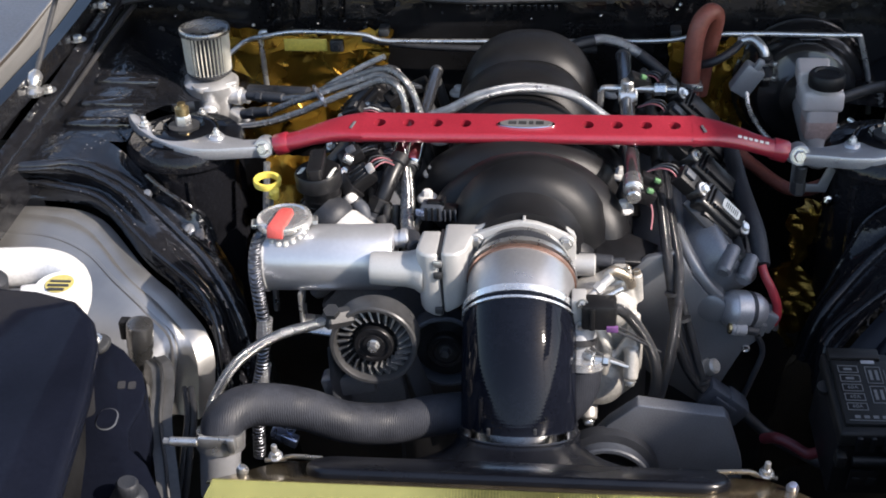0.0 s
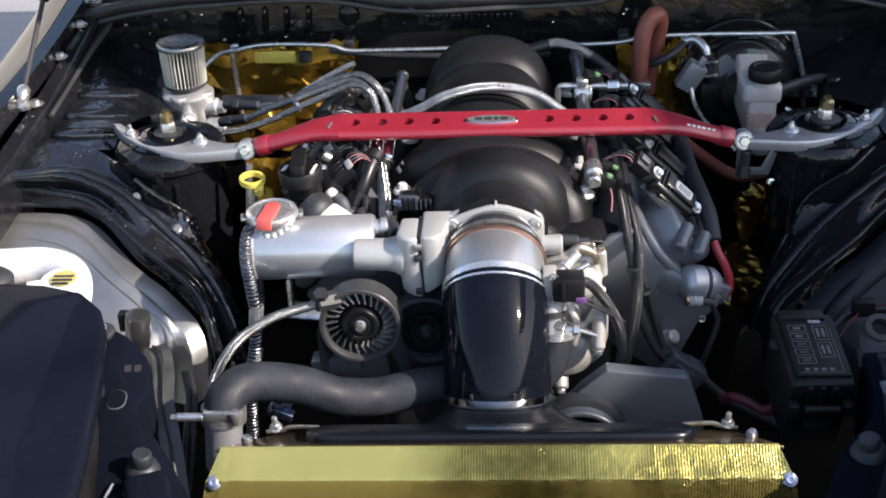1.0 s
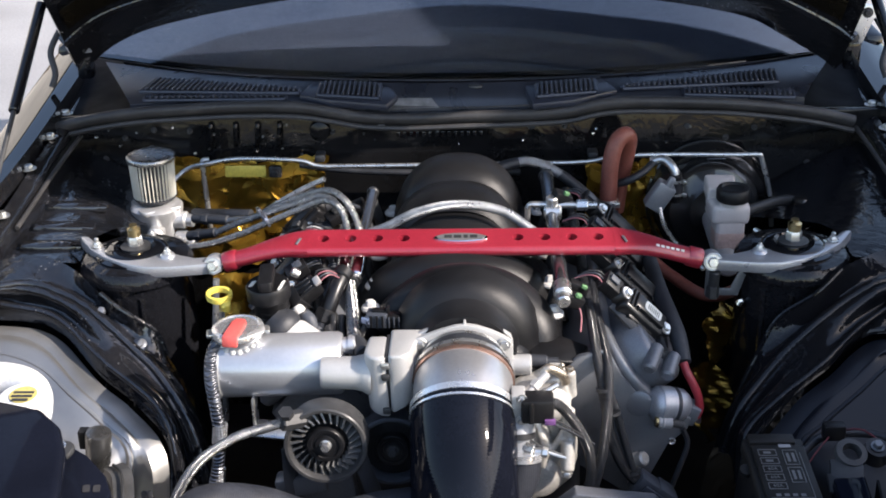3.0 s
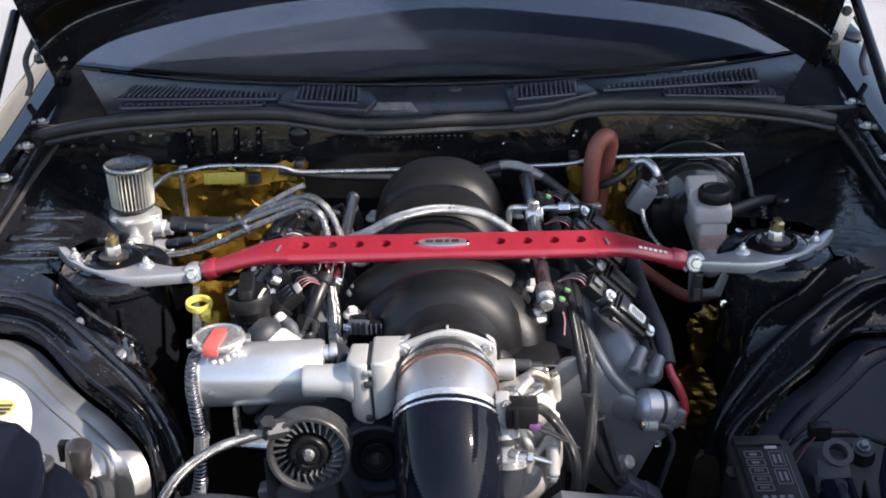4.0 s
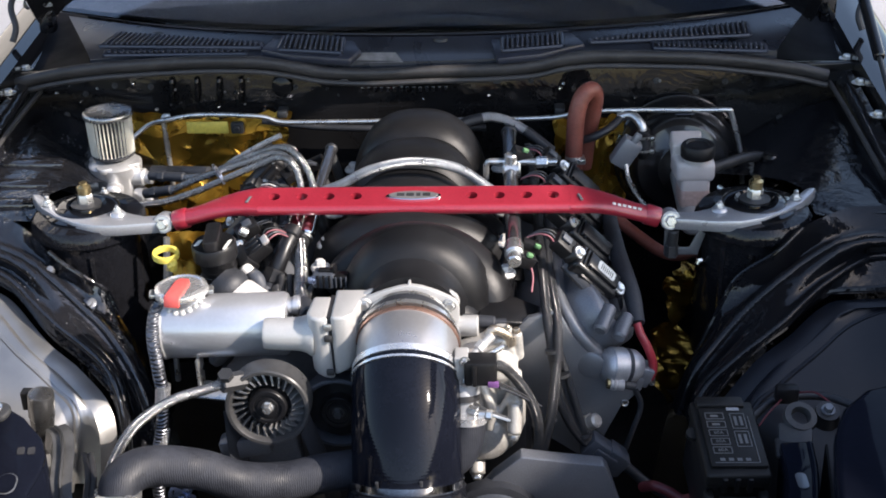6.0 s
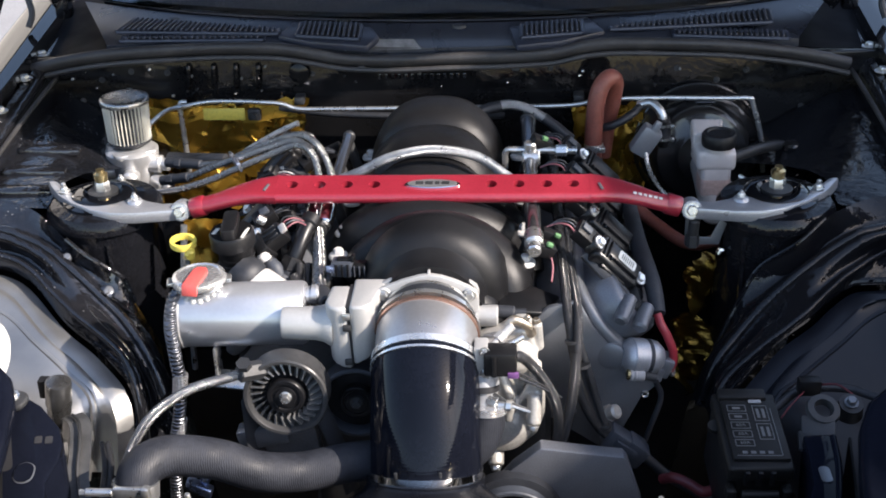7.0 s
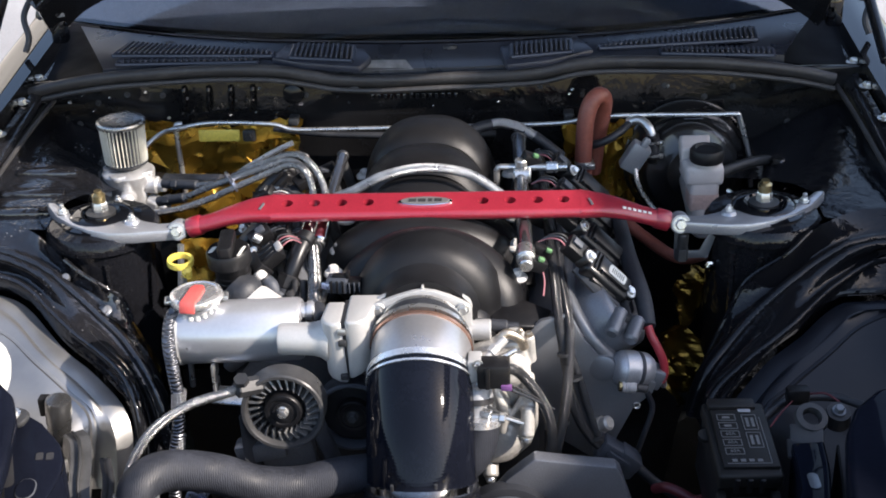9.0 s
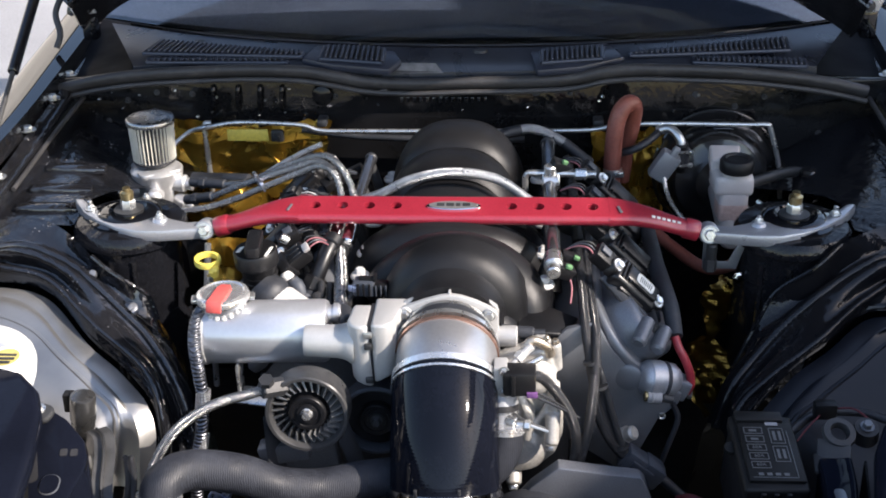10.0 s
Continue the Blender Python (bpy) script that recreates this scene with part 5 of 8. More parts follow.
    for x, y in ((-0.131, -0.018), (-0.131, -0.092), (-0.132, 0.09), (0.134, -0.112), (0.133, -0.015), (0.132, 0.09), (-0.120, 0.265), (0.125, 0.265)):
        post = part("post", rod((x, y, 0.725), (x, y, 0.788), 0.0125, 16, 0.002), PLASTIC, t)
        part("flange_bolt", join(lathe([(0.0145, 0), (0.0148, 0.003), (0.0125, 0.006), (0.008, 0.007)], (x, y, 0.788), (0, 0, 1), 20), lathe([(0.0078, 0.005), (0.0074, 0.013), (0.006, 0.0145), (0, 0.0148)], (x, y, 0.788), (0, 0, 1), 6)), NYLON, post, "pale capped flange bolt")
    part("vacuum_port", join(rod((0.075, -0.225, 0.778), (0.120, -0.228, 0.776), 0.009, 12, 0.002), rod((0.118, -0.228, 0.776), (0.135, -0.228, 0.776), 0.006, 10)), RUBBER, t)
    return t


intake_manifold()


def map_sensor():
    t = thing("pressure_sensor", (-0.09, -0.18, 0.80), "black pressure sensor with a blue-grey connector on the manifold", "sensor")
    part("connector", boxat(-0.116, -0.158, 0.808, 0.030, 0.024, 0.022, 0.003, 0, 0, -4), GREYPLASTIC, t)
    for x in (-0.124, -0.116, -0.108):
        part("rib", boxat(x, -0.1715, 0.809, 0.0032, 0.004, 0.018, 0.001, 0, 0, -4), COILPL, t)
    part("latch", join(boxat(-0.112, -0.158, 0.8205, 0.022, 0.010, 0.004, 0.001, 0, 0, -4), boxat(-0.101, -0.158, 0.822, 0.004, 0.014, 0.008, 0.001, 0, 0, -4)), PLASTIC, t)
    part("connector_lock", prism([(-0.008, 0), (0.004, -0.005), (0.004, 0.005)], 0.010, pose(-0.130, -0.170, 0.806), 0.001), BLUEANO, t, "pale blue lock tab")
    part("body", boxat(-0.093, -0.159, 0.807, 0.020, 0.022, 0.016, 0.003, 0, 0, -4), PLASTIC, t)
    for x in (-0.099, -0.092, -0.085):
        part("rib", boxat(x, -0.1705, 0.807, 0.002, 0.003, 0.017, 0.0008, 0, 0, -4), GREYPLASTIC, t)
    part("ear", prism(rounded(0.026, 0.022, 0.009), 0.010, pose(-0.073, -0.160, 0.796), 0.002), PLASTIC, t)
    part("screw", bolt((-0.071, -0.160, 0.806), (0, -0.1, 1), 0.0065, 0.007, 1.5), STEEL, t)
    part("stem", rod((-0.073, -0.160, 0.770), (-0.073, -0.160, 0.797), 0.009, 14, 0.001), PLASTIC, t)
    part("lead", tube([(-0.131, -0.160, 0.800), (-0.140, -0.166, 0.782), (-0.141, -0.178, 0.750)], 0.0052, 10, 4), LOOM, t)


map_sensor()


# ---- throttle body, intake elbow ----
def throttle_body():
    t = thing("throttle_body", (0.0, -0.24, 0.70), "bare cast aluminium throttle body with a side motor housing", "throttle body")

    def plate(d, y, depth, bevel):
        """Arched flange outline, drawn in by d, its front at y."""
        poly = [(-0.066, 0.700), (-0.066, 0.812 - d), (-0.060, 0.819 - d), (-0.046, 0.825 - d), (-0.026, 0.833 - d), (-0.006, 0.839 - d), (0.008, 0.8415 - d), (0.024, 0.839 - d), (0.044, 0.832 - d), (0.062 - d, 0.823 - d), (0.070 - d, 0.817 - d), (0.073 - d, 0.809 - d), (0.073 - d, 0.740), (0.066, 0.700)]
        return prism(poly, depth, Matrix(((1, 0, 0, 0), (0, 0, -1, y + depth), (0, 1, 0, 0), (0, 0, 0, 1))), bevel, 2)

    fl = part("flange", join(plate(0.0, -0.2445, 0.0085, 0.0022), plate(0.0030, -0.2365, 0.008, 0.001), plate(0.0, -0.2300, 0.010, 0.0022)), CAST, t)
    part("rib", boxat(0.008, -0.2335, 0.8385, 0.0035, 0.016, 0.010, 0.001), CAST, fl)
    part("bore", lathe([(0.054, 0), (0.054, 0.030), (0.052, 0.034)], (0.006, -0.232, 0.775), (0, -1, -0.08), 40), CAST, t)
    for x, z in ((-0.052, 0.813), (0.061, 0.813), (0.064, 0.735)):
        ear = part("ear", rod((x, -0.2415, z), (x, -0.2465, z), 0.0100, 18, 0.0015), CAST, t)
        part("flange_bolt", bolt((x, -0.2465, z), (0, -1, 0), 0.0062, 0.006, 1.3), STEEL, ear)

    def sheared(bm, lean, foot, x0):
        for v in bm.verts:
            if v.co.z < 0.775:
                v.co.x += lean
                v.co.z += (v.co.x - x0) * foot
        return bm

    # motor housing: a deep case cast to the flange, a cover on its side, the snout on the cover
    case = prism([(-0.0925, -0.215), (-0.0925, -0.290), (-0.086, -0.293), (-0.073, -0.292), (-0.062, -0.281), (-0.056, -0.250), (-0.050, -0.236), (-0.050, -0.215)], 0.090, pose(0, 0, 0.731), 0.004, 3)
    blk = part("gear_case", sheared(case, 0.002, 0.55, -0.0925), CAST, t)
    cover = prism([(-0.0957, -0.228), (-0.0957, -0.289), (-0.108, -0.291), (-0.119, -0.286), (-0.126, -0.274), (-0.122, -0.228)], 0.092, pose(0, 0, 0.726), 0.005, 3)
    part("case_cover", sheared(cover, 0.004, -0.25, -0.0975), CAST, blk)
    part("seam", boxat(-0.0945, -0.256, 0.776, 0.006, 0.062, 0.084, 0.001), DARK, blk, "black gasket seam")
    for z in (0.806, 0.789, 0.738):
        part("cover_clip", boxat(-0.0965, -0.2915, z, 0.011, 0.006, 0.009, 0.002), STEEL if z > 0.80 else SATIN, blk)
    snout = lathe([(0.020, 0), (0.0215, 0.004), (0.0225, 0.045), (0.0250, 0.056), (0.030, 0.064), (0.030, 0.068)], (-0.1855, -0.262, 0.780), (1, 0.03, -0.03), 28)
    part("motor_snout", snout, CAST, t)
    part("side_spigot", lathe([(0.013, 0), (0.0145, 0.003), (0.0145, 0.028), (0.012, 0.030), (0.010, 0.024), (0, 0.024)], (0.068, -0.236, 0.776), (1, 0, 0), 20), CAST, t)
    return t


throttle_body()


def intake_elbow():
    t = thing("intake_elbow", (0.006, -0.39, 0.60), "glossy black intake elbow with steel clamp bands on an alloy ring", "intake pipe")
    part("coupler", tube([(0.006, -0.242, 0.775), (0.006, -0.256, 0.7745), (0.006, -0.274, 0.772)], lambda u: 0.0580 + 0.0095 * min(1.0, u * 1.15), 40, 6), RUBBER, t, "short black rubber coupler")
    part("coupler_band", clamp_band((0.006, -0.270, 0.7730), (0, -1, -0.20), 0.0680, 0.007), STEEL, t)
    part("coupler_band", clamp_band((0.006, -0.2500, 0.7748), (0, -1, -0.06), 0.0615, 0.006), STEEL, t)
    part("copper_gasket", clamp_band((0.006, -0.2785, 0.771), (0, -1, -0.24), 0.0672, 0.005), COPPER, t)
    part("alloy_ring", tube([(0.006, -0.276, 0.7715), (0.006, -0.298, 0.764), (0.006, -0.322, 0.751)], 0.0665, 44, 4), RINGALU, t, "brushed alloy sensor ring")
    path = [(0.006, -0.310, 0.7575), (0.006, -0.332, 0.743), (0.007, -0.357, 0.720), (0.007, -0.377, 0.694), (0.008, -0.394, 0.664), (0.008, -0.410, 0.630)]
    part("elbow", tube(path, lambda u: 0.0690 + 0.0010 * u, 56, 8), GLOSSTUBE, t, angle=60)
    part("upper_band", clamp_band((0.006, -0.318, 0.7530), (0, -1, -0.56), 0.0694, 0.009), BAND, t)
    part("upper_band_edge", clamp_band((0.006, -0.326, 0.7480), (0, -1, -0.62), 0.0698, 0.003), BAND, t)
    part("lower_band", clamp_band((0.008, -0.4030, 0.6440), (0, -0.45, -1), 0.0712, 0.012), CHROME, t)
    for x in (-0.024, 0.030):
        part("band_pin", boxat(x, -0.466 + abs(x) * 0.25, 0.6805, 0.004, 0.004, 0.010, 0.001), SATIN, t)
    return t


COPPER = mat("copper_ring", (0.50, 0.30, 0.23), 0.35, 0.9, 0.1)
intake_elbow()


def flow_sensor():
    t = thing("flow_sensor", (0.09, -0.33, 0.74), "black air sensor plug with a purple lock on the alloy ring", "sensor")
    part("mount", boxat(0.078, -0.325, 0.768, 0.018, 0.03, 0.040, 0.003), CAST, t)
    part("body", boxat(0.102, -0.336, 0.770, 0.042, 0.032, 0.034, 0.004), PLASTIC, t)
    part("rib", boxat(0.094, -0.353, 0.770, 0.006, 0.004, 0.030, 0.001), PLASTIC, t)
    part("lock", boxat(0.118, -0.352, 0.757, 0.014, 0.005, 0.008, 0.001), PURPLE, t, "purple lock tab")
    for dz in (-0.015, 0.016):
        part("screw", bolt((0.082, -0.341, 0.768 + dz), (0, -1, 0), 0.005, 0.006), STEEL, t)
    part("loom", tube([(0.116, -0.334, 0.773), (0.128, -0.328, 0.769), (0.142, -0.314, 0.747), (0.157, -0.306, 0.721), (0.170, -0.304, 0.693), (0.176, -0.302, 0.665), (0.177, -0.300, 0.636), (0.172, -0.300, 0.611), (0.173, -0.297, 0.601), (0.180, -0.294, 0.604), (0.185, -0.290, 0.624), (0.193, -0.285, 0.660), (0.198, -0.276, 0.699), (0.201, -0.262, 0.735)], 0.0072, 12, 6), LOOM, t, "braided black loom")
    part("signal_lead", tube([(0.092, -0.34, 0.72), (0.110, -0.35, 0.715), (0.135, -0.35, 0.705)], lambda u: 0.004 - 0.002 * u, 8, 3), SATIN, t)


flow_sensor()


BRASSY = mat("tarnished_steel", (0.42, 0.36, 0.29), 0.35, 0.85, 0.25, 50)


def front_cover():
    """Bare cast water pump and front cover, partly behind the elbow."""
    t = thing("water_pump", (0.11, -0.29, 0.60), "bare cast alloy water pump housing with bolts", "water pump")
    poly = [(0.050, 0.745), (0.082, 0.762), (0.101, 0.768), (0.122, 0.782), (0.141, 0.782), (0.150, 0.744), (0.150, 0.705), (0.160, 0.680), (0.160, 0.650), (0.150, 0.618), (0.125, 0.594), (0.095, 0.590), (0.060, 0.602), (0.045, 0.66)]
    shell = join(
        prism(poly, 0.045, Matrix(((1, 0, 0, 0), (0, 0, -1, -0.236), (0, 1, 0, 0), (0, 0, 0, 1))), 0.006, 2),
        lathe([(0.036, -0.03), (0.036, 0.006), (0.030, 0.016), (0.018, 0.021), (0, 0.022)], (0.106, -0.280, 0.632), (0.1, -1, 0.1), 28),
        lathe([(0.028, -0.03), (0.027, 0.008), (0.018, 0.016), (0, 0.018)], (0.122, -0.276, 0.742), (0.2, -1, 0.3), 24),
        lathe([(0.030, -0.03), (0.030, 0.010), (0.022, 0.018), (0, 0.020)], (0.092, -0.285, 0.690), (-0.1, -1, 0.1), 24),
        rod((0.146, -0.296, 0.694), (0.144, -0.312, 0.655), 0.0098, 16, 0.002),
        tube([(0.146, -0.284, 0.735), (0.148, -0.290, 0.700), (0.146, -0.292, 0.660)], 0.009, 10, 4),
        tube([(0.100, -0.296, 0.725), (0.112, -0.302, 0.695), (0.110, -0.300, 0.655)], 0.007, 10, 4),
        tube([(0.115, -0.296, 0.665), (0.132, -0.292, 0.690), (0.146, -0.288, 0.715)], 0.005, 10, 4),
        rod((0.151, -0.268, 0.745), (0.148, -0.270, 0.786), 0.0075, 14, 0.002),
        rod((0.094, -0.280, 0.600), (0.094, -0.300, 0.580), 0.011, 12, 0.002))
    housing = part("housing", shell, COVER, t)
    # one casting: the lobes, ribs and bosses run into each other
    r = housing.modifiers.new("cast", 'REMESH')
    r.mode, r.voxel_size, r.use_smooth_shade = 'VOXEL', 0.0017, True
    s = housing.modifiers.new("fillet", 'SMOOTH')
    s.factor, s.iterations = 0.5, 5
    part("bolt", bolt((0.1437, -0.3125, 0.6535), (-0.05, -0.42, -0.9), 0.0062, 0.007, 1.3), STEEL, t, "zinc flange bolt")
    part("bolt", bolt((0.094, -0.301, 0.579), (0, -0.7, -0.7), 0.006, 0.006, 1.3), STEEL, t)
    part("bolt", bolt((0.1478, -0.270, 0.7865), (-0.05, 0, 1), 0.0050, 0.005, 1.2), BRASSY, t)
    part("outlet", lathe([(0.0205, -0.02), (0.0215, 0.012), (0.0230, 0.014), (0.0230, 0.020), (0.020, 0.022), (0.020, 0.044)], (0.078, -0.322, 0.744), (0, -0.30, -1), 28), CASTGREY, t)
    part("heater_pipe", join(tube([(0.110, -0.285, 0.790), (0.118, -0.284, 0.797), (0.128, -0.282, 0.793), (0.138, -0.280, 0.784), (0.142, -0.279, 0.772)], 0.0065, 12, 5), rod((0.130, -0.281, 0.790), (0.138, -0.280, 0.802), 0.004, 8, 0.001)), BRASSY, t, "tarnished copper-coloured vent pipe")
    part("steam_fitting", join(rod((0.084, -0.313, 0.768), (0.100, -0.302, 0.781), 0.0045, 10, 0.001), rod((0.098, -0.303, 0.779), (0.106, -0.297, 0.785), 0.0075, 6, 0.001), rod((0.105, -0.298, 0.784), (0.117, -0.290, 0.793), 0.006, 12, 0.001)), CAST, t)
    part("steam_tube", tube([(0.096, -0.304, 0.766), (0.112, -0.298, 0.769), (0.131, -0.290, 0.776)], 0.0042, 10, 4), STEEL, t)
    part("bleeder", join(rod((0.086, -0.345, 0.716), (0.098, -0.350, 0.714), 0.0075, 8, 0.001), rod((0.098, -0.352, 0.713), (0.108, -0.353, 0.7125), 0.0050, 10, 0.001), rod((0.108, -0.353, 0.7125), (0.116, -0.354, 0.712), 0.0068, 6, 0.001), rod((0.116, -0.354, 0.712), (0.139, -0.355, 0.704), 0.0021, 8)), STEEL, t)
    part("bleeder_band", clamp_band((0.078, -0.329, 0.726), (0, -0.30, -1), 0.0218, 0.008), DARK, t)
    part("probe_wire", tube([(0.122, -0.337, 0.752), (0.140, -0.325, 0.735), (0.166, -0.310, 0.708)], 0.0013, 6, 4), DARK, t)
    return t


front_cover()


# ---- coolant tank and hoses ----
def coolant_tank():
    t = thing("coolant_tank", (-0.26, -0.21, 0.70), "brushed aluminium coolant tank with welded filler neck and red-lever cap", "coolant tank")
    part("barrel", lathe([(0.030, 0), (0.0415, 0.002), (0.0435, 0.006), (0.0435, 0.170), (0.041, 0.175), (0.02, 0.177), (0, 0.177)], (-0.337, -0.215, 0.764), (1, 0.03, 0.012), 40), ALU, t)
    part("weld_bead", clamp_band((-0.330, -0.215, 0.764), (1, 0.03, 0.012), 0.0435, 0.004), CAST, t)
    nk = part("filler_neck", lathe([(0.026, -0.012), (0.026, 0.012), (0.032, 0.015), (0.033, 0.019), (0.030, 0.020)], (-0.303, -0.213, 0.796), (-0.02, -0.02, 1), 32), ALU, t)
    # weld drops round the neck
    for k in range(18):
        a = 2 * math.pi * k / 18
        x, y = 0.0275 * math.cos(a), 0.0275 * math.sin(a)
        z = 0.764 + math.sqrt(max(0.0435 ** 2 - y * y, 0.0)) + 0.001
        part("weld_drop", lathe([(0.0045, -0.002), (0.0042, 0.001), (0.002, 0.003), (0, 0.003)], (-0.303 + x, -0.213 + y, z), (x * 8, y * 20, 1), 8), CAST, nk)
    cap = part("cap", lathe([(0.036, 0), (0.037, 0.003), (0.035, 0.009), (0.030, 0.011), (0.028, 0.0095), (0.012, 0.0105), (0, 0.0105)], (-0.303, -0.213, 0.816), (-0.02, -0.02, 1), 36), BAND, t, "zinc pressure cap")
    for a in (10, 190):
        part("cap_ear", boxat(-0.303 + 0.039 * math.cos(radians(a)), -0.213 + 0.039 * math.sin(radians(a)), 0.817, 0.008, 0.018, 0.006, 0.002, 0, 0, a), STEEL, cap)
    part("lever", prism([(-0.011, -0.034), (0.011, -0.034), (0.011, 0.006), (0.007, 0.014), (-0.006, 0.014), (-0.010, 0.006)], 0.006, pose(-0.303, -0.213, 0.8245, 3, 0, -8), 0.002), REDPLASTIC, cap, "red release lever")
    part("lever_tab", boxat(-0.3085, -0.2475, 0.820, 0.022, 0.004, 0.016, 0.002, -14, 0, -8), REDPLASTIC, cap)
    part("side_fitting", join(rod((-0.162, -0.207, 0.790), (-0.143, -0.205, 0.793), 0.012, 16, 0.002), clamp_band((-0.150, -0.206, 0.792), (1, 0, 0), 0.012, 0.006)), ALU, t)
    part("overflow_nipple", rod((-0.337, -0.217, 0.802), (-0.318, -0.215, 0.804), 0.006, 12, 0.001), ALU, t)
    part("bracket", join(boxat(-0.285, -0.235, 0.705, 0.004, 0.03, 0.05, 0.001), boxat(-0.262, -0.250, 0.683, 0.05, 0.03, 0.004, 0.001, 20, 0, -10)), STEEL, t)
    return t


coolant_tank()

def overflow_hose():
    t = thing("overflow_hose", (-0.36, -0.28, 0.50), "dark sleeved overflow hose with silver tape below the coolant tank", "hose")
    part("sleeve", join(tube([(-0.325, -0.222, 0.808), (-0.335, -0.235, 0.800), (-0.336, -0.262, 0.775), (-0.328, -0.284, 0.735), (-0.325, -0.290, 0.700), (-0.331, -0.298, 0.650), (-0.342, -0.300, 0.600), (-0.35, -0.30, 0.50)], 0.0088, 14, 6)), SLEEVE, t)
    for z0, z1 in ((0.716, 0.688), (0.650, 0.622)):
        part("tape_wrap", tube([(-0.325 - (0.70 - z0) * 0.10, -0.2895 - (0.70 - z0) * 0.12, z0), (-0.325 - (0.70 - z1) * 0.12, -0.2895 - (0.70 - z1) * 0.13, z1)], 0.0102, 16, 1), FOILSILVER, t, "silver tape wrap")


overflow_hose()
clip_on_line([(-0.358, -0.455, 0.62), (-0.370, -0.435, 0.643), (-0.364, -0.418, 0.677), (-0.334, -0.400, 0.724), (-0.288, -0.375, 0.748), (-0.240, -0.345, 0.749), (-0.205, -0.30, 0.74)], 0.0066, BRAID, "braided_hose", "stainless braided hose arching to the coolant neck", "hose", "braided hoses")
solo("hose_end", join(rod((-0.232, -0.342, 0.752), (-0.205, -0.320, 0.745), 0.0125, 6, 0.002), rod((-0.212, -0.326, 0.747), (-0.190, -0.308, 0.742), 0.010, 14, 0.002), lathe([(0.010, 0), (0.010, 0.008)], (-0.222, -0.347, 0.765), (0, -0.4, 1), 6)), SATIN, "black hose end fitting with a steel nut", "fitting")


def radiator_hose():
    t = thing("radiator_hose", (-0.2, -0.43, 0.62), "thick ribbed black rubber radiator hose", "hose")
    path = [(-0.332, -0.498, 0.684), (-0.330, -0.490, 0.702), (-0.318, -0.470, 0.708), (-0.292, -0.450, 0.702), (-0.245, -0.436, 0.686), (-0.200, -0.424, 0.660), (-0.150, -0.405, 0.645), (-0.09, -0.385, 0.646), (-0.02, -0.366, 0.640), (0.04, -0.364, 0.640), (0.068, -0.360, 0.655), (0.081, -0.352, 0.680), (0.082, -0.345, 0.708)]
    part("hose", tube(path, 0.0255, 26, 7), HOSE, t)
    part("clamp", clamp_band((-0.3325, -0.4985, 0.688), (0.05, 0.25, 1), 0.0268, 0.020), STEEL, t, "steel worm clamp")
    part("clamp_screw", join(boxat(-0.332, -0.522, 0.700, 0.040, 0.008, 0.016, 0.003), rod((-0.385, -0.522, 0.700), (-0.352, -0.522, 0.700), 0.0055, 10, 0.001), rod((-0.392, -0.522, 0.700), (-0.384, -0.522, 0.700), 0.004, 6), boxat(-0.312, -0.524, 0.700, 0.010, 0.012, 0.020, 0.003)), STEEL, t)
    part("clamp_inner", clamp_band((0.082, -0.3455, 0.705), (0.05, 0.25, 1), 0.0270, 0.010), BAND, t)
    return t


HOSE = mat("ribbed_hose_rubber", (0.018, 0.020, 0.026), 0.60, 0, 0.25, 25, dust=0.02, spec=0.28)
bump_from(HOSE, wave_height(120, 'X', dist=5.0), 0.22, 0.0010)
radiator_hose()
solo("radiator_neck", lathe([(0.0235, 0), (0.0235, 0.050), (0.0245, 0.056), (0.0245, 0.062), (0.022, 0.066)], (-0.337, -0.513, 0.618), (0.05, 0.22, 1), 30), ALU, "bare alloy radiator outlet neck", "radiator neck")


# ---- pulleys ----
def pulley(name, loc, r, depth, label, fins=True, axis=(0, -1, 0.06)):
    t = thing(name, loc, label, "pulley", "belt pulleys")
    o = Vector(loc)
    part("rim", lathe([(r * 0.84, 0), (r * 0.97, -depth * 0.5), (r, -depth * 0.46), (r * 0.985, -depth * 0.40), (r * 0.985, depth * 0.42), (r, depth * 0.48), (r * 0.97, depth * 0.55), (r * 0.90, depth * 0.55), (r * 0.86, depth * 0.42), (r * 0.84, 0.0)], o, axis, 48), RIM if fins else GREYPLASTIC, t)
    part("web", lathe([(r * 0.82, 0.0), (r * 0.40, 0.0), (r * 0.40, 0.002), (0, 0.002)], o, axis, 36), DARK, t)
    if fins:
        m = axis_matrix(o, axis)
        for k in range(26):
            blade = prism([(-r * 0.16, -0.0007), (r * 0.16, -0.0018), (r * 0.16, 0.0018), (-r * 0.16, 0.0007)], depth * 0.36, m @ Matrix.Rotation(2 * math.pi * k / 26, 4, 'Z') @ Matrix.Translation((r * 0.66, 0, 0)) @ Matrix.Rotation(radians(16), 4, 'Z') @ Matrix.Rotation(radians(14), 4, 'Y') @ Matrix.Rotation(radians(18), 4, 'X'))
            part("fin", blade, FIN, t)
    part("hub", lathe([(r * 0.46, 0), (r * 0.45, depth * 0.40), (r * 0.42, depth * 0.46), (r * 0.34, depth * 0.46), (r * 0.32, depth * 0.40), (r * 0.25, depth * 0.40), (r * 0.24, depth * 0.46), (r * 0.20, depth * 0.46), (0, depth * 0.40)], o, axis, 36), COILPL, t, "glossy black hub")
    part("bolt", bolt(o + Vector(axis).normalized() * depth * 0.40, axis, 0.0070, 0.010, 1.4), STEEL if fins else RIM, t, "zinc centre bolt" if fins else "")
    return t


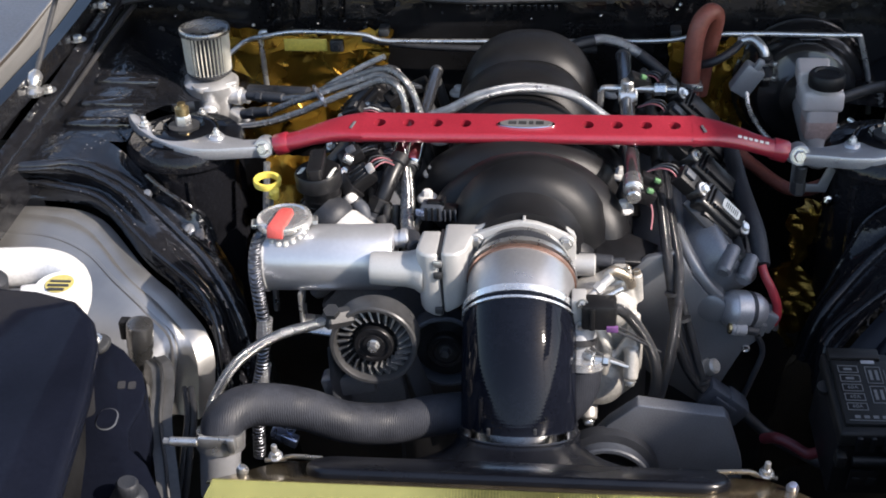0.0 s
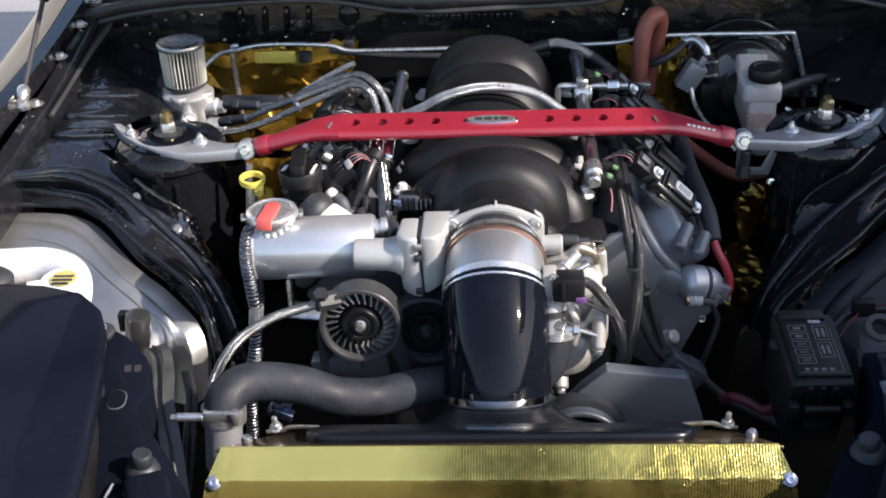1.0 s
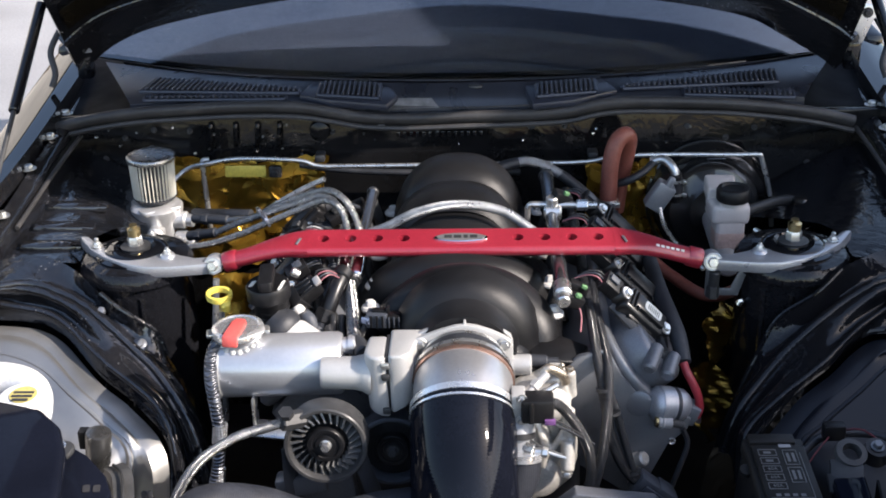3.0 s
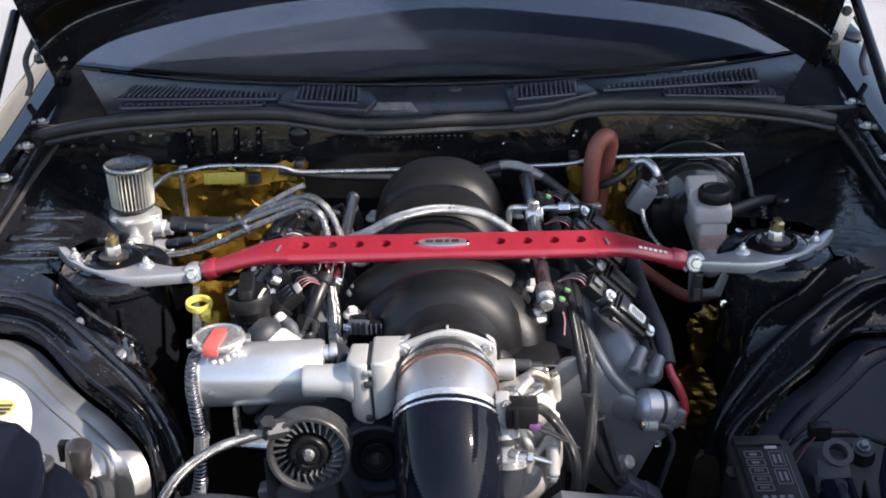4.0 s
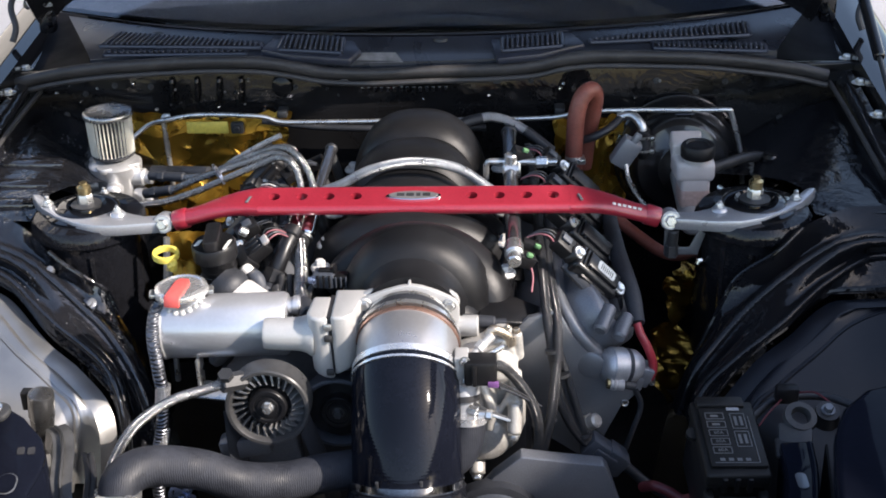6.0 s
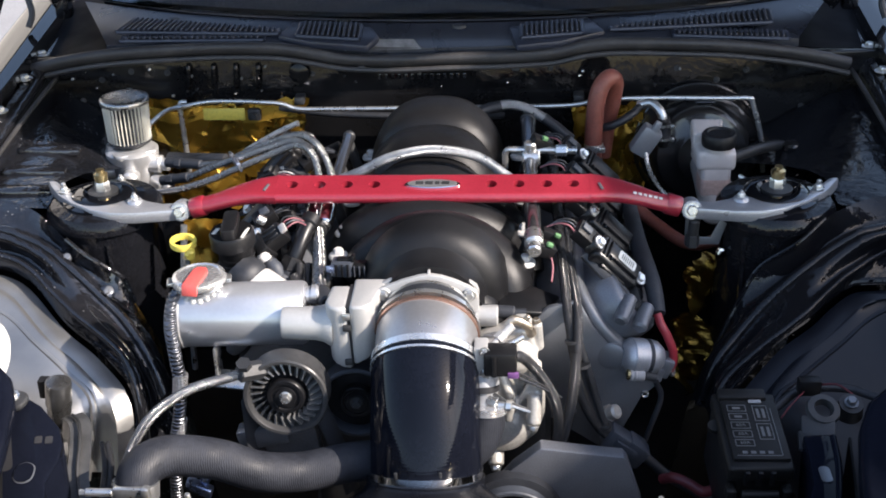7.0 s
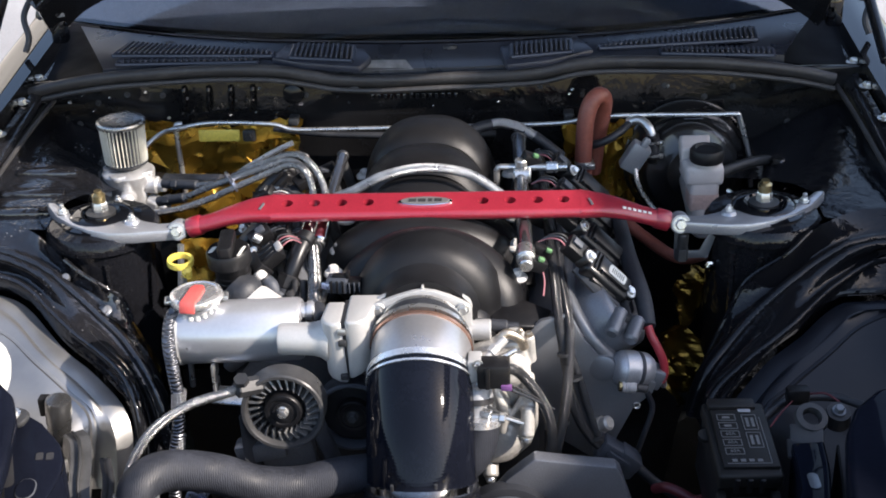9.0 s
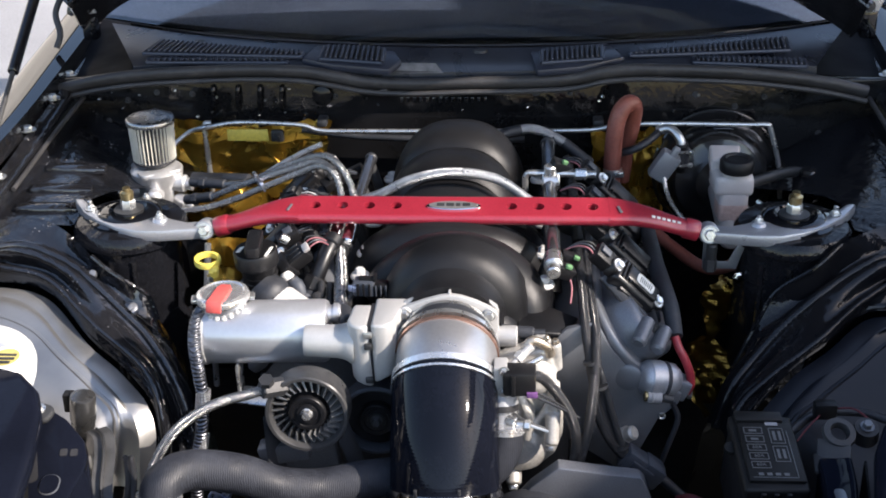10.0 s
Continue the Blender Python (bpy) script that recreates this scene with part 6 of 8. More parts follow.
RIM = mat("worn_black_pulley", (0.045, 0.045, 0.046), 0.36, 0.1, 0.25, 30, spec=0.5)
FIN = mat("moulded_fin_plastic", (0.12, 0.12, 0.12), 0.35, 0.2, 0.1, 30)
pulley("tensioner_pulley", (-0.176, -0.318, 0.709), 0.0555, 0.034, "black belt pulley with moulded fins and a zinc bolt")
pulley("alternator_pulley", (0.117, -0.385, 0.552), 0.058, 0.03, "black accessory pulley low beside the intake", False)
pulley("crank_pulley", (-0.092, -0.268, 0.667), 0.052, 0.03, "dark pulley behind the intake elbow", False)


def belt_bits():
    solo("drive_belt", join(tube([(-0.135, -0.318, 0.685), (-0.115, -0.318, 0.62), (-0.10, -0.318, 0.55)], 0.012, 10, 4, True, 0.25), tube([(-0.228, -0.318, 0.70), (-0.225, -0.318, 0.62), (-0.20, -0.318, 0.55)], 0.012, 10, 4, True, 0.25)), RUBBER, "black ribbed drive belt", "belt")
    t = thing("belt_tensioner", (-0.19, -0.30, 0.62), "dark cast tensioner bracket behind the pulley", "bracket")
    part("arm", prism([(-0.06, -0.02), (-0.055, 0.015), (-0.02, 0.022), (0.0, 0.09), (0.03, 0.09), (0.04, 0.0), (0.05, -0.08), (0.01, -0.08)], 0.022, Matrix(((1, 0, 0, -0.185), (0, 0, -1, -0.285), (0, 1, 0, 0.640), (0, 0, 0, 1))), 0.005), VALVE, t)
    part("foot", boxat(-0.215, -0.305, 0.635, 0.07, 0.03, 0.03, 0.005, 0, -12, 0), VALVE, t)
    part("strut", prism([(-0.012, 0), (0.012, 0), (0.014, 0.07), (-0.012, 0.09)], 0.012, Matrix(((1, 0, 0, -0.165), (0, 0, -1, -0.292), (0, 1, 0, 0.60), (0, 0, 0, 1))), 0.003), DARK, t)
    u = thing("lower_bracket", (0.18, -0.36, 0.58), "blue-grey alloy accessory bracket in half shade", "bracket")
    part("plate", prism([(0.092, 0.590), (0.117, 0.622), (0.153, 0.654), (0.204, 0.647), (0.258, 0.641), (0.264, 0.634), (0.284, 0.570), (0.290, 0.480), (0.092, 0.480)], 0.022, Matrix(((1, 0, 0, 0), (0, 0, -1, -0.342), (0, 1, 0, 0), (0, 0, 0, 1))), 0.002, 2), VALVE, u)
    part("arch", lathe([(0.060, -0.01), (0.066, -0.008), (0.066, 0.012), (0.060, 0.014)], (0.117, -0.37, 0.552), (0, -1, 0.05), 36), RUBBER, u)


belt_bits()


# ---- ignition coils, fuel rails, wiring ----
def coil_pack(loc, s, turn, labelled):
    t = thing("ignition_coil", loc, "black ignition coil pack" + (" with a pale sticker" if labelled else "") + " on the valve cover", "ignition coil", "ignition coils")
    m = Matrix.Translation(loc) @ Matrix.Rotation(s * radians(45), 4, 'Y') @ Matrix.Rotation(radians(turn), 4, 'Z') @ Matrix.Rotation(radians(26), 4, 'X')
    up = m.to_3x3() @ Vector((0, 0, 1))
    part("body", box((0.078, 0.042, 0.028), m @ pose(0, 0, 0.014), 0.006, 3), COILPL, t)
    part("core", box((0.048, 0.050, 0.018), m @ pose(0.002, 0, 0.011), 0.003), COILPL, t)
    part("crown", box((0.056, 0.024, 0.008), m @ pose(0.004, 0.0, 0.030), 0.003, 2), COILPL, t)
    for k in range(3):
        part("fin", box((0.003, 0.030, 0.008), m @ pose(-0.030 + 0.007 * k, 0, 0.029), 0.001, 1), COILPL, t)
    plug = part("plug_socket", box((0.030, 0.026, 0.022), m @ pose(-0.062, 0.004, 0.012), 0.003), PLASTIC, t)
    part("latch", box((0.016, 0.010, 0.005), m @ pose(-0.066, 0.004, 0.0255), 0.001), GREYPLASTIC, plug, "grey lock tab")
    for k, w in enumerate((PINK, GREYPLASTIC, SATIN)):
        part("lead", tube([m @ Vector((-0.075, -0.004 + 0.007 * k, 0.012)), m @ Vector((-0.088, -0.004 + 0.006 * k, 0.014)), m @ Vector((-0.098, -0.002 + 0.004 * k, 0.002)), m @ Vector((-0.102, 0.0, -0.02))], 0.0012, 6, 4), w, plug)
    for x, y in ((0.0395, 0.0), (-0.0395, 0.0)):
        lug = part("lug", lathe([(0.0125, 0), (0.0125, 0.020), (0.0110, 0.022)], m @ Vector((x, y, 0.004)), up, 18), COILPL, t)
        part("screw", bolt(m @ Vector((x, y, 0.026)), up, 0.0065, 0.006, 1.45), STEEL, lug)
    part("boot", rod(m @ Vector((0.044, -0.002, 0.010)), m @ Vector((0.064, -0.004, -0.004)), 0.011, 14, 0.002), RUBBER, t)
    if labelled:
        st = part("sticker", prism(rounded(0.032, 0.016, 0.004), 0.0010, m @ pose(0.006, 0.0, 0.0342), 0.0), PAPER, t, "pale barcode sticker")
        for k in range(7):
            part("print_bar", box((0.0012, 0.009, 0.0005), m @ pose(-0.004 + k * 0.0034, 0.0, 0.0354)), SATIN, st)
    return t


for y, lab in ((-0.115, True), (-0.015, False), (0.090, False), (0.195, False)):
    coil_pack((0.249 - 0.03 * (y + 0.115), y + 0.008, 0.780), 1, 0, lab)
for y in (-0.075, 0.035, 0.145, 0.245):
    coil_pack((-0.262, y, 0.772), -1, 14, False)


def coil_rail(s):
    t = thing("coil_bracket", (s * 0.27, 0.05, 0.76), "dark steel mounting rail beneath the coil packs", "bracket", "coil brackets")
    part("rail", tube([(s * 0.285, -0.17, 0.752), (s * 0.270, 0.05, 0.757), (s * 0.262, 0.27, 0.757)], 0.010, 8, 4, True, 0.5), SATIN, t)
    part("leg", rod((s * 0.285, -0.16, 0.75), (s * 0.262, -0.15, 0.72), 0.006, 10), SATIN, t)
    return t


coil_rail(1)
coil_rail(-1)
# long socket tube on the front coil, and spark lead
solo("coil_brace", join(tube([(0.216, -0.118, 0.806), (0.248, -0.142, 0.780), (0.278, -0.156, 0.750)], 0.0075, 8, 3, True, 0.6), lathe([(0.011, -0.004), (0.011, 0.004), (0.007, 0.005), (0.007, 0.011), (0.005, 0.013), (0, 0.013)], (0.281, -0.160, 0.748), (0.2, -0.6, 0.8), 14)), SATIN, "black steel brace with a bolt on the front coil", "bracket")
solo("loom_boot", tube([(0.292, 0.15, 0.784), (0.295, 0.06, 0.779), (0.299, -0.01, 0.771), (0.307, -0.08, 0.763), (0.313, -0.12, 0.753), (0.317, -0.155, 0.732)], lambda u: 0.0105 + 0.0025 * math.sin(u * 3), 14, 5), RUBBER, "black split loom along the coils", "loom")
clip_on_line([(0.316, -0.158, 0.734), (0.321, -0.167, 0.722), (0.329, -0.172, 0.708), (0.337, -0.176, 0.688), (0.339, -0.178, 0.670), (0.334, -0.178, 0.655)], 0.0062, REDWIRE, "battery_cable", "red battery cable running off the coil loom", "cable")
clip_on_line([(0.300, 0.26, 0.72), (0.345, 0.20, 0.700), (0.40, 0.14, 0.690), (0.47, 0.16, 0.70)], 0.010, ORANGE, "heater_hose", "orange-red hose low beside the strut tower", "hose", "orange hoses")


def fuel_rail(s):
    x = 0.146 if s > 0 else -0.157
    t = thing("fuel_rail", (x, 0.07, 0.80), "polished fuel rail with steel end fittings", "fuel rail", "fuel rails")
    y0 = -0.120 if s > 0 else 0.02
    back, r = (0.30, 0.0115) if s > 0 else (0.235, 0.009)
    part("tube", rod((x, y0, 0.825), (x - s * 0.006, back, 0.838), r, 18, 0.002), RAIL, t)
    part("rail_cap", rod((x - s * 0.006, back - 0.002, 0.838), (x - s * 0.006, back + 0.008, 0.8384), r * 1.12, 16, 0.002), SATIN, t)
    part("end_collar", join(rod((x, y0 - 0.006, 0.8245), (x, y0 + 0.026, 0.826), 0.0135, 20, 0.002), rod((x, y0 - 0.022, 0.822), (x, y0, 0.8245), 0.010, 16, 0.002)), STEEL, t)
    for y in (-0.06, 0.05, 0.155, 0.26) if s > 0 else (0.05, 0.155, 0.26):
        inj = part("injector", rod((x, y, 0.823), (x - s * 0.018, y, 0.765), 0.0085, 14, 0.002), SATIN, t)
        part("connector", boxat(x + s * 0.024, y - 0.004, 0.806, 0.030, 0.018, 0.020, 0.003, 0, s * 25, 0), PLASTIC, inj)
        part("lock_clip", boxat(x + s * 0.034, y - 0.012, 0.812, 0.009, 0.007, 0.006, 0.0015, 0, s * 25, 0), GREENP if s > 0 and y < 0.2 else GREYPLASTIC, inj, "coloured lock clip" if s > 0 else "")
    part("standoff", boxat(x - s * 0.018, 0.10, 0.812, 0.020, 0.016, 0.03, 0.003), STEEL, t)
    return t


fuel_rail(1)
fuel_rail(-1)


def crossover():
    t = thing("fuel_crossover", (0, 0.10, 0.83), "steel crossover pipe arching over the manifold", "pipe")
    part("hose", tube([(-0.145, 0.085, 0.832), (-0.115, 0.078, 0.846), (-0.068, 0.072, 0.872), (-0.005, 0.070, 0.885), (0.062, 0.070, 0.874), (0.112, 0.066, 0.840), (0.14, 0.06, 0.825)], 0.0075, 14, 7), BRAIDFINE, t, "grey braided hose")
    part("tee", join(rod((0.104, 0.15, 0.820), (0.104, 0.15, 0.846), 0.005, 12), tube([(0.104, 0.15, 0.843), (0.108, 0.15, 0.850), (0.116, 0.15, 0.8505)], 0.005, 12, 4), rod((0.114, 0.15, 0.8505), (0.195, 0.150, 0.849), 0.0055, 12), rod((0.130, 0.147, 0.838), (0.158, 0.147, 0.838), 0.014, 16, 0.003), rod((0.182, 0.15, 0.849), (0.200, 0.15, 0.849), 0.009, 6, 0.001), rod((0.200, 0.15, 0.849), (0.215, 0.15, 0.849), 0.006, 10)), STEEL, t, "bright steel tee pipe")
    part("regulator", join(rod((0.143, 0.150, 0.838), (0.143, 0.147, 0.865), 0.010, 14, 0.002)), STEEL, t)
    return t


BOLTBLUE = mat("pale_anodised_alloy", (0.45, 0.48, 0.58), 0.3, 0.9, 0.1, 40)
BRAIDFINE = braided("fine_braid", (0.42, 0.44, 0.47), 0.33, 0.85, 150, 0.4)
crossover()


def fuel_lines():
    t = thing("fuel_lines", (-0.30, 0.15, 0.74), "three stainless braided fuel lines clipped together", "hose", "braided hoses")
    C = [(-0.461, 0.140, 0.784), (-0.410, 0.140, 0.791), (-0.358, 0.140, 0.808), (-0.322, 0.140, 0.824), (-0.259, 0.140, 0.851), (-0.218, 0.132, 0.868), (-0.192, 0.112, 0.862), (-0.179, 0.080, 0.838), (-0.175, 0.045, 0.826), (-0.172, -0.01, 0.821), (-0.164, -0.06, 0.810), (-0.156, -0.11, 0.798), (-0.149, -0.165, 0.788), (-0.140, -0.200, 0.786)]
    part("line", tube(C, lambda u: 0.0056 + 0.0045 * min(1.0, max(0.0, (u - 0.55) * 5)), 14, 7), BRAID, t)
    A = [(-0.392, 0.200, 0.806), (-0.350, 0.190, 0.815), (-0.316, 0.180, 0.833), (-0.262, 0.170, 0.859), (-0.214, 0.152, 0.877), (-0.182, 0.122, 0.868), (-0.162, 0.088, 0.842), (-0.156, 0.045, 0.830), (-0.157, -0.01, 0.824), (-0.158, -0.05, 0.814)]
    part("line", tube(A, lambda u: 0.0056 + 0.0040 * min(1.0, max(0.0, (u - 0.65) * 5)), 14, 7), BRAID, t)
    B = [(-0.410, 0.180, 0.792), (-0.363, 0.170, 0.816), (-0.325, 0.162, 0.832), (-0.260, 0.154, 0.857), (-0.224, 0.146, 0.870), (-0.196, 0.125, 0.862), (-0.184, 0.104, 0.838), (-0.182, 0.085, 0.810)]
    part("line", tube(B, 0.0056, 14, 7), BRAID, t)
    part("line", tube([(-0.335, 0.215, 0.812), (-0.300, 0.205, 0.838), (-0.254, 0.200, 0.865), (-0.225, 0.195, 0.880)], 0.0045, 12, 6), BRAIDFINE, t, "grey braided line")
    part("clip", boxat(-0.324, 0.160, 0.829, 0.008, 0.056, 0.020, 0.006, 0, -20, 25), BOLTBLUE, t, "blue separator clip")
    part("hose_end", rod((-0.458, 0.1405, 0.7845), (-0.498, 0.146, 0.781), 0.0085, 12, 0.002), RUBBER, t)
    part("hose_end", join(rod((-0.389, 0.2005, 0.8062), (-0.455, 0.225, 0.800), 0.0082, 12, 0.002), rod((-0.425, 0.213, 0.803), (-0.436, 0.217, 0.802), 0.0095, 6, 0.001)), RUBBER, t)
    part("hose_end", join(rod((-0.407, 0.181, 0.793), (-0.460, 0.200, 0.778), 0.0085, 12, 0.002), rod((-0.435, 0.191, 0.785), (-0.446, 0.195, 0.782), 0.0098, 6, 0.001)), RUBBER, t)
    part("hose_end", rod((-0.143, -0.193, 0.787), (-0.130, -0.222, 0.786), 0.0125, 12, 0.002), RUBBER, t)
    for dx, dz in ((0.0, 0.0), (0.021, 0.004)):
        part("ferrule", rod((-0.1755 + dx, 0.004, 0.8225 + dz), (-0.1775 + dx, -0.046, 0.812 + dz), 0.0128, 16, 0.002), CHROME, t, "polished hose ferrule")
    part("tie", lathe([(0.0135, -0.003), (0.0145, -0.003), (0.0145, 0.003), (0.0135, 0.003)], (-0.166, -0.053, 0.812), (0.1, -1, -0.2), 18), SATIN, t, "black cable tie")
    for y in (0.03,):
        part("collar", join(rod((-0.177, y - 0.014, 0.823), (-0.178, y + 0.014, 0.823), 0.0135, 14, 0.002), rod((-0.157, y - 0.010, 0.827), (-0.158, y + 0.016, 0.827), 0.0125, 14, 0.002)), SATIN, t)
    return t


fuel_lines()
clip_on_line([(-0.47, 0.30, 0.775), (-0.43, 0.285, 0.780), (-0.40, 0.26, 0.790), (-0.36, 0.245, 0.795)], 0.011, RUBBER, "vent_hose", "black hose between the catch can and the braided lines", "hose")


def left_clutter():
    t = thing("oil_filler", (-0.27, -0.12, 0.72), "black plastic oil filler tube and ribbed cap", "oil filler")
    part("tube", lathe([(0.0245, -0.02), (0.0245, 0.050), (0.0265, 0.053), (0.0265, 0.062)], (-0.268, -0.122, 0.768), (-0.05, -0.06, 1), 30), PLASTIC, t)
    for k in range(3):
        part("tube_rib", lathe([(0.0248, 0), (0.0256, 0.001), (0.0256, 0.003), (0.0248, 0.004)], (-0.2695 , -0.1235, 0.790 + 0.009 * k), (-0.05, -0.06, 1), 30), PLASTIC, t)
    cap = part("cap", lathe([(0.029, 0), (0.0315, 0.002), (0.0315, 0.020), (0.029, 0.0235), (0, 0.0245)], (-0.272, -0.126, 0.826), (-0.05, -0.08, 1), 36), PLASTIC, t)
    part("grip", prism(rounded(0.021, 0.060, 0.006), 0.016, Matrix.Translation((-0.273, -0.128, 0.8495)) @ Euler((radians(4), radians(-3), radians(4))).to_matrix().to_4x4(), 0.0025), PLASTIC, cap)
    for k in range(4):
        part("print_bar", boxat(-0.2525 + 0.001 * k, -0.150 + 0.006 * k, 0.8515 + 0.0004 * k, 0.0085, 0.0032, 0.0008, 0, 4, -3, 68), PAPER, cap, "white print")
        part("print_bar", boxat(-0.295 + 0.001 * k, -0.139 + 0.004 * k, 0.8502 + 0.0003 * k, 0.0065, 0.0026, 0.0008, 0, 4, -3, 20), PAPER, cap, "white print")
    part("elbow_base", lathe([(0.028, -0.012), (0.031, -0.006), (0.032, 0.004), (0.029, 0.010), (0.026, 0.020)], (-0.256, -0.140, 0.782), (-0.70, 0.30, 0.65), 30), RUBBER, t, "black rubber base ring")
    solo("valve_cover_boss", lathe([(0.042, -0.050), (0.037, -0.020), (0.031, 0.010), (0.028, 0.014), (0, 0.014)], (-0.238, -0.150, 0.768), (-0.70, 0.30, 0.65), 32), NYLON, "bright pale filler boss on the cylinder head", "boss")
    d = thing("dipstick", (-0.35, -0.11, 0.60), "yellow dipstick ring on a steel tube", "dipstick")
    part("tube", tube([(-0.345, -0.115, 0.80), (-0.352, -0.105, 0.72), (-0.36, -0.09, 0.60)], 0.0045, 10, 4), STEEL, d)
    part("ring", lathe([(0.0186, -0.0042), (0.0194, 0.0), (0.0186, 0.0042), (0.0142, 0.0042), (0.0136, 0.0), (0.0142, -0.0042), (0.0186, -0.0042)], (-0.347, -0.112, 0.8225), (0.06, -0.10, 1), 32), YELLOW, d)
    part("plug", join(rod((-0.334, -0.127, 0.819), (-0.337, -0.120, 0.802), 0.0062, 12, 0.002), rod((-0.340, -0.129, 0.815), (-0.336, -0.123, 0.806), 0.0045, 10, 0.002)), YELLOW, d)
    b = thing("dipstick_bracket", (-0.37, -0.05, 0.60), "steel rod bracket below the strut brace", "bracket")
    part("rod", tube([(-0.372, -0.01, 0.800), (-0.378, -0.02, 0.73), (-0.385, -0.03, 0.66)], 0.005, 8, 3), STEEL, b)
    part("tab", boxat(-0.378, -0.055, 0.700, 0.014, 0.004, 0.03, 0.001, 0, 15, 0), PLATE, b)
    # plug connectors around the left coils
    for i, (x, y, z, r) in enumerate(((-0.245, -0.03, 0.822, 20), (-0.215, -0.01, 0.815, -15), (-0.222, 0.07, 0.825, 10), (-0.205, 0.16, 0.83, 30), (-0.252, 0.215, 0.838, 24), (-0.262, 0.12, 0.822, -20))):
        c = thing("wire_connector", (x, y, z), "black wiring plug with short coloured leads", "connector", "engine connectors")
        m = Matrix.Translation((x, y, z)) @ Euler((radians(20), radians(-25), radians(r))).to_matrix().to_4x4()
        part("shell", box((0.034, 0.022, 0.020), m, 0.003), PLASTIC, c)
        part("latch", box((0.014, 0.012, 0.006), m @ pose(0.004, 0, 0.012), 0.002), SATIN if i % 2 else GREYPLASTIC, c)
        for k, w in enumerate((PINK if i in (2, 4, 5) else RUBBER, NYLON if i > 3 else GREYPLASTIC, RUBBER)):
            part("lead", tube([m @ Vector((0.016, (k - 1) * 0.005, 0)), m @ Vector((0.032, (k - 1) * 0.006, -0.004)), m @ Vector((0.045, (k - 1) * 0.004, -0.022))], 0.0012, 6, 3), w, c)
    for i, (a, bb, cc) in enumerate((((-0.205, -0.145, 0.775), (-0.185, -0.165, 0.750), (-0.175, -0.16, 0.70)), ((-0.190, -0.13, 0.78), (-0.172, -0.155, 0.755), (-0.165, -0.15, 0.70)), ((-0.215, -0.05, 0.79), (-0.200, -0.10, 0.775), (-0.188, -0.14, 0.735)), ((-0.235, 0.20, 0.80), (-0.225, 0.10, 0.795), (-0.213, 0.0, 0.79)))):
        clip_on_line([a, bb, cc], 0.0075 if i != 2 else 0.010, LOOM, "wiring_loom", "braided black wiring loom beside the fuel line", "loom", "engine looms")


left_clutter()


def breather_elbow():
    t = thing("breather_elbow", (-0.21, -0.13, 0.76), "glossy black breather elbow beside the braided hose", "hose fitting")
    part("elbow", tube([(-0.172, -0.060, 0.832), (-0.180, -0.080, 0.820), (-0.188, -0.097, 0.803), (-0.196, -0.106, 0.784)], 0.0115, 18, 6), COILPL, t)
    part("collar", rod((-0.170, -0.055, 0.834), (-0.176, -0.070, 0.828), 0.0140, 18, 0.002), COILPL, t)
    part("nut", rod((-0.192, -0.102, 0.793), (-0.200, -0.111, 0.776), 0.0165, 6, 0.002), COILPL, t)
    part("tail", rod((-0.199, -0.110, 0.778), (-0.208, -0.119, 0.757), 0.0140, 16, 0.002), RUBBER, t)
    for k, dx in enumerate((0.0, 0.012)):
        part("side_braid", tube([(-0.183 + dx, -0.118, 0.792), (-0.182 + dx, -0.132, 0.778), (-0.178 + dx, -0.150, 0.760), (-0.172 + dx, -0.165, 0.735)], 0.0055, 12, 5), LOOM, t, "thin braided sleeve")
    c = thing("coil_connector", (-0.226, -0.09, 0.80), "black coil wiring plug with pale lock tabs and pink leads", "connector", "engine connectors")
    m = Matrix.Translation((-0.226, -0.092, 0.815)) @ Euler((radians(28), radians(-38), radians(12))).to_matrix().to_4x4()
    part("shell", join(box((0.050, 0.026, 0.026), m, 0.004, 2), box((0.018, 0.034, 0.030), m @ pose(-0.014, 0, 0), 0.003)), PLASTIC, c)
    for y in (-0.008, 0.0, 0.008):
        part("groove_rib", box((0.022, 0.0025, 0.003), m @ pose(0.008, y, 0.0135), 0.0008, 1), COILPL, c)
    part("lock_tab", box((0.010, 0.014, 0.006), m @ pose(0.028, -0.006, 0.012), 0.0015), MILKY, c, "pale lock tab")
    part("cap_screw", rod(m @ Vector((0.010, 0.024, 0.012)), m @ Vector((0.006, 0.030, 0.022)), 0.0065, 12, 0.001), STEEL, c)
    for k, w in enumerate((PINK, GREYPLASTIC, PINK, SATIN)):
        part("lead", tube([m @ Vector((0.024, (k - 1.5) * 0.005, 0.004)), m @ Vector((0.036, (k - 1.5) * 0.006, 0.010)), m @ Vector((0.048, (k - 1.5) * 0.004, 0.002)), m @ Vector((0.052, (k - 1.5) * 0.004, -0.02))], 0.0011, 6, 4), w, c)
    n = thing("rail_stub", (-0.232, -0.11, 0.77), "pale capped stub with a dark blue sleeve beside the filler", "fitting")
    part("cap", rod((-0.239, -0.110, 0.804), (-0.226, -0.112, 0.788), 0.0090, 16, 0.002), NYLON, n)
    part("ring", rod((-0.231, -0.111, 0.795), (-0.2285, -0.1115, 0.791), 0.0105, 16, 0.001), RUBBER, n)
    part("sleeve", tube([(-0.226, -0.112, 0.789), (-0.217, -0.118, 0.782), (-0.213, -0.122, 0.764), (-0.214, -0.124, 0.735)], 0.0105, 14, 5), GREYPLASTIC, n, "dark blue sleeve")


breather_elbow()


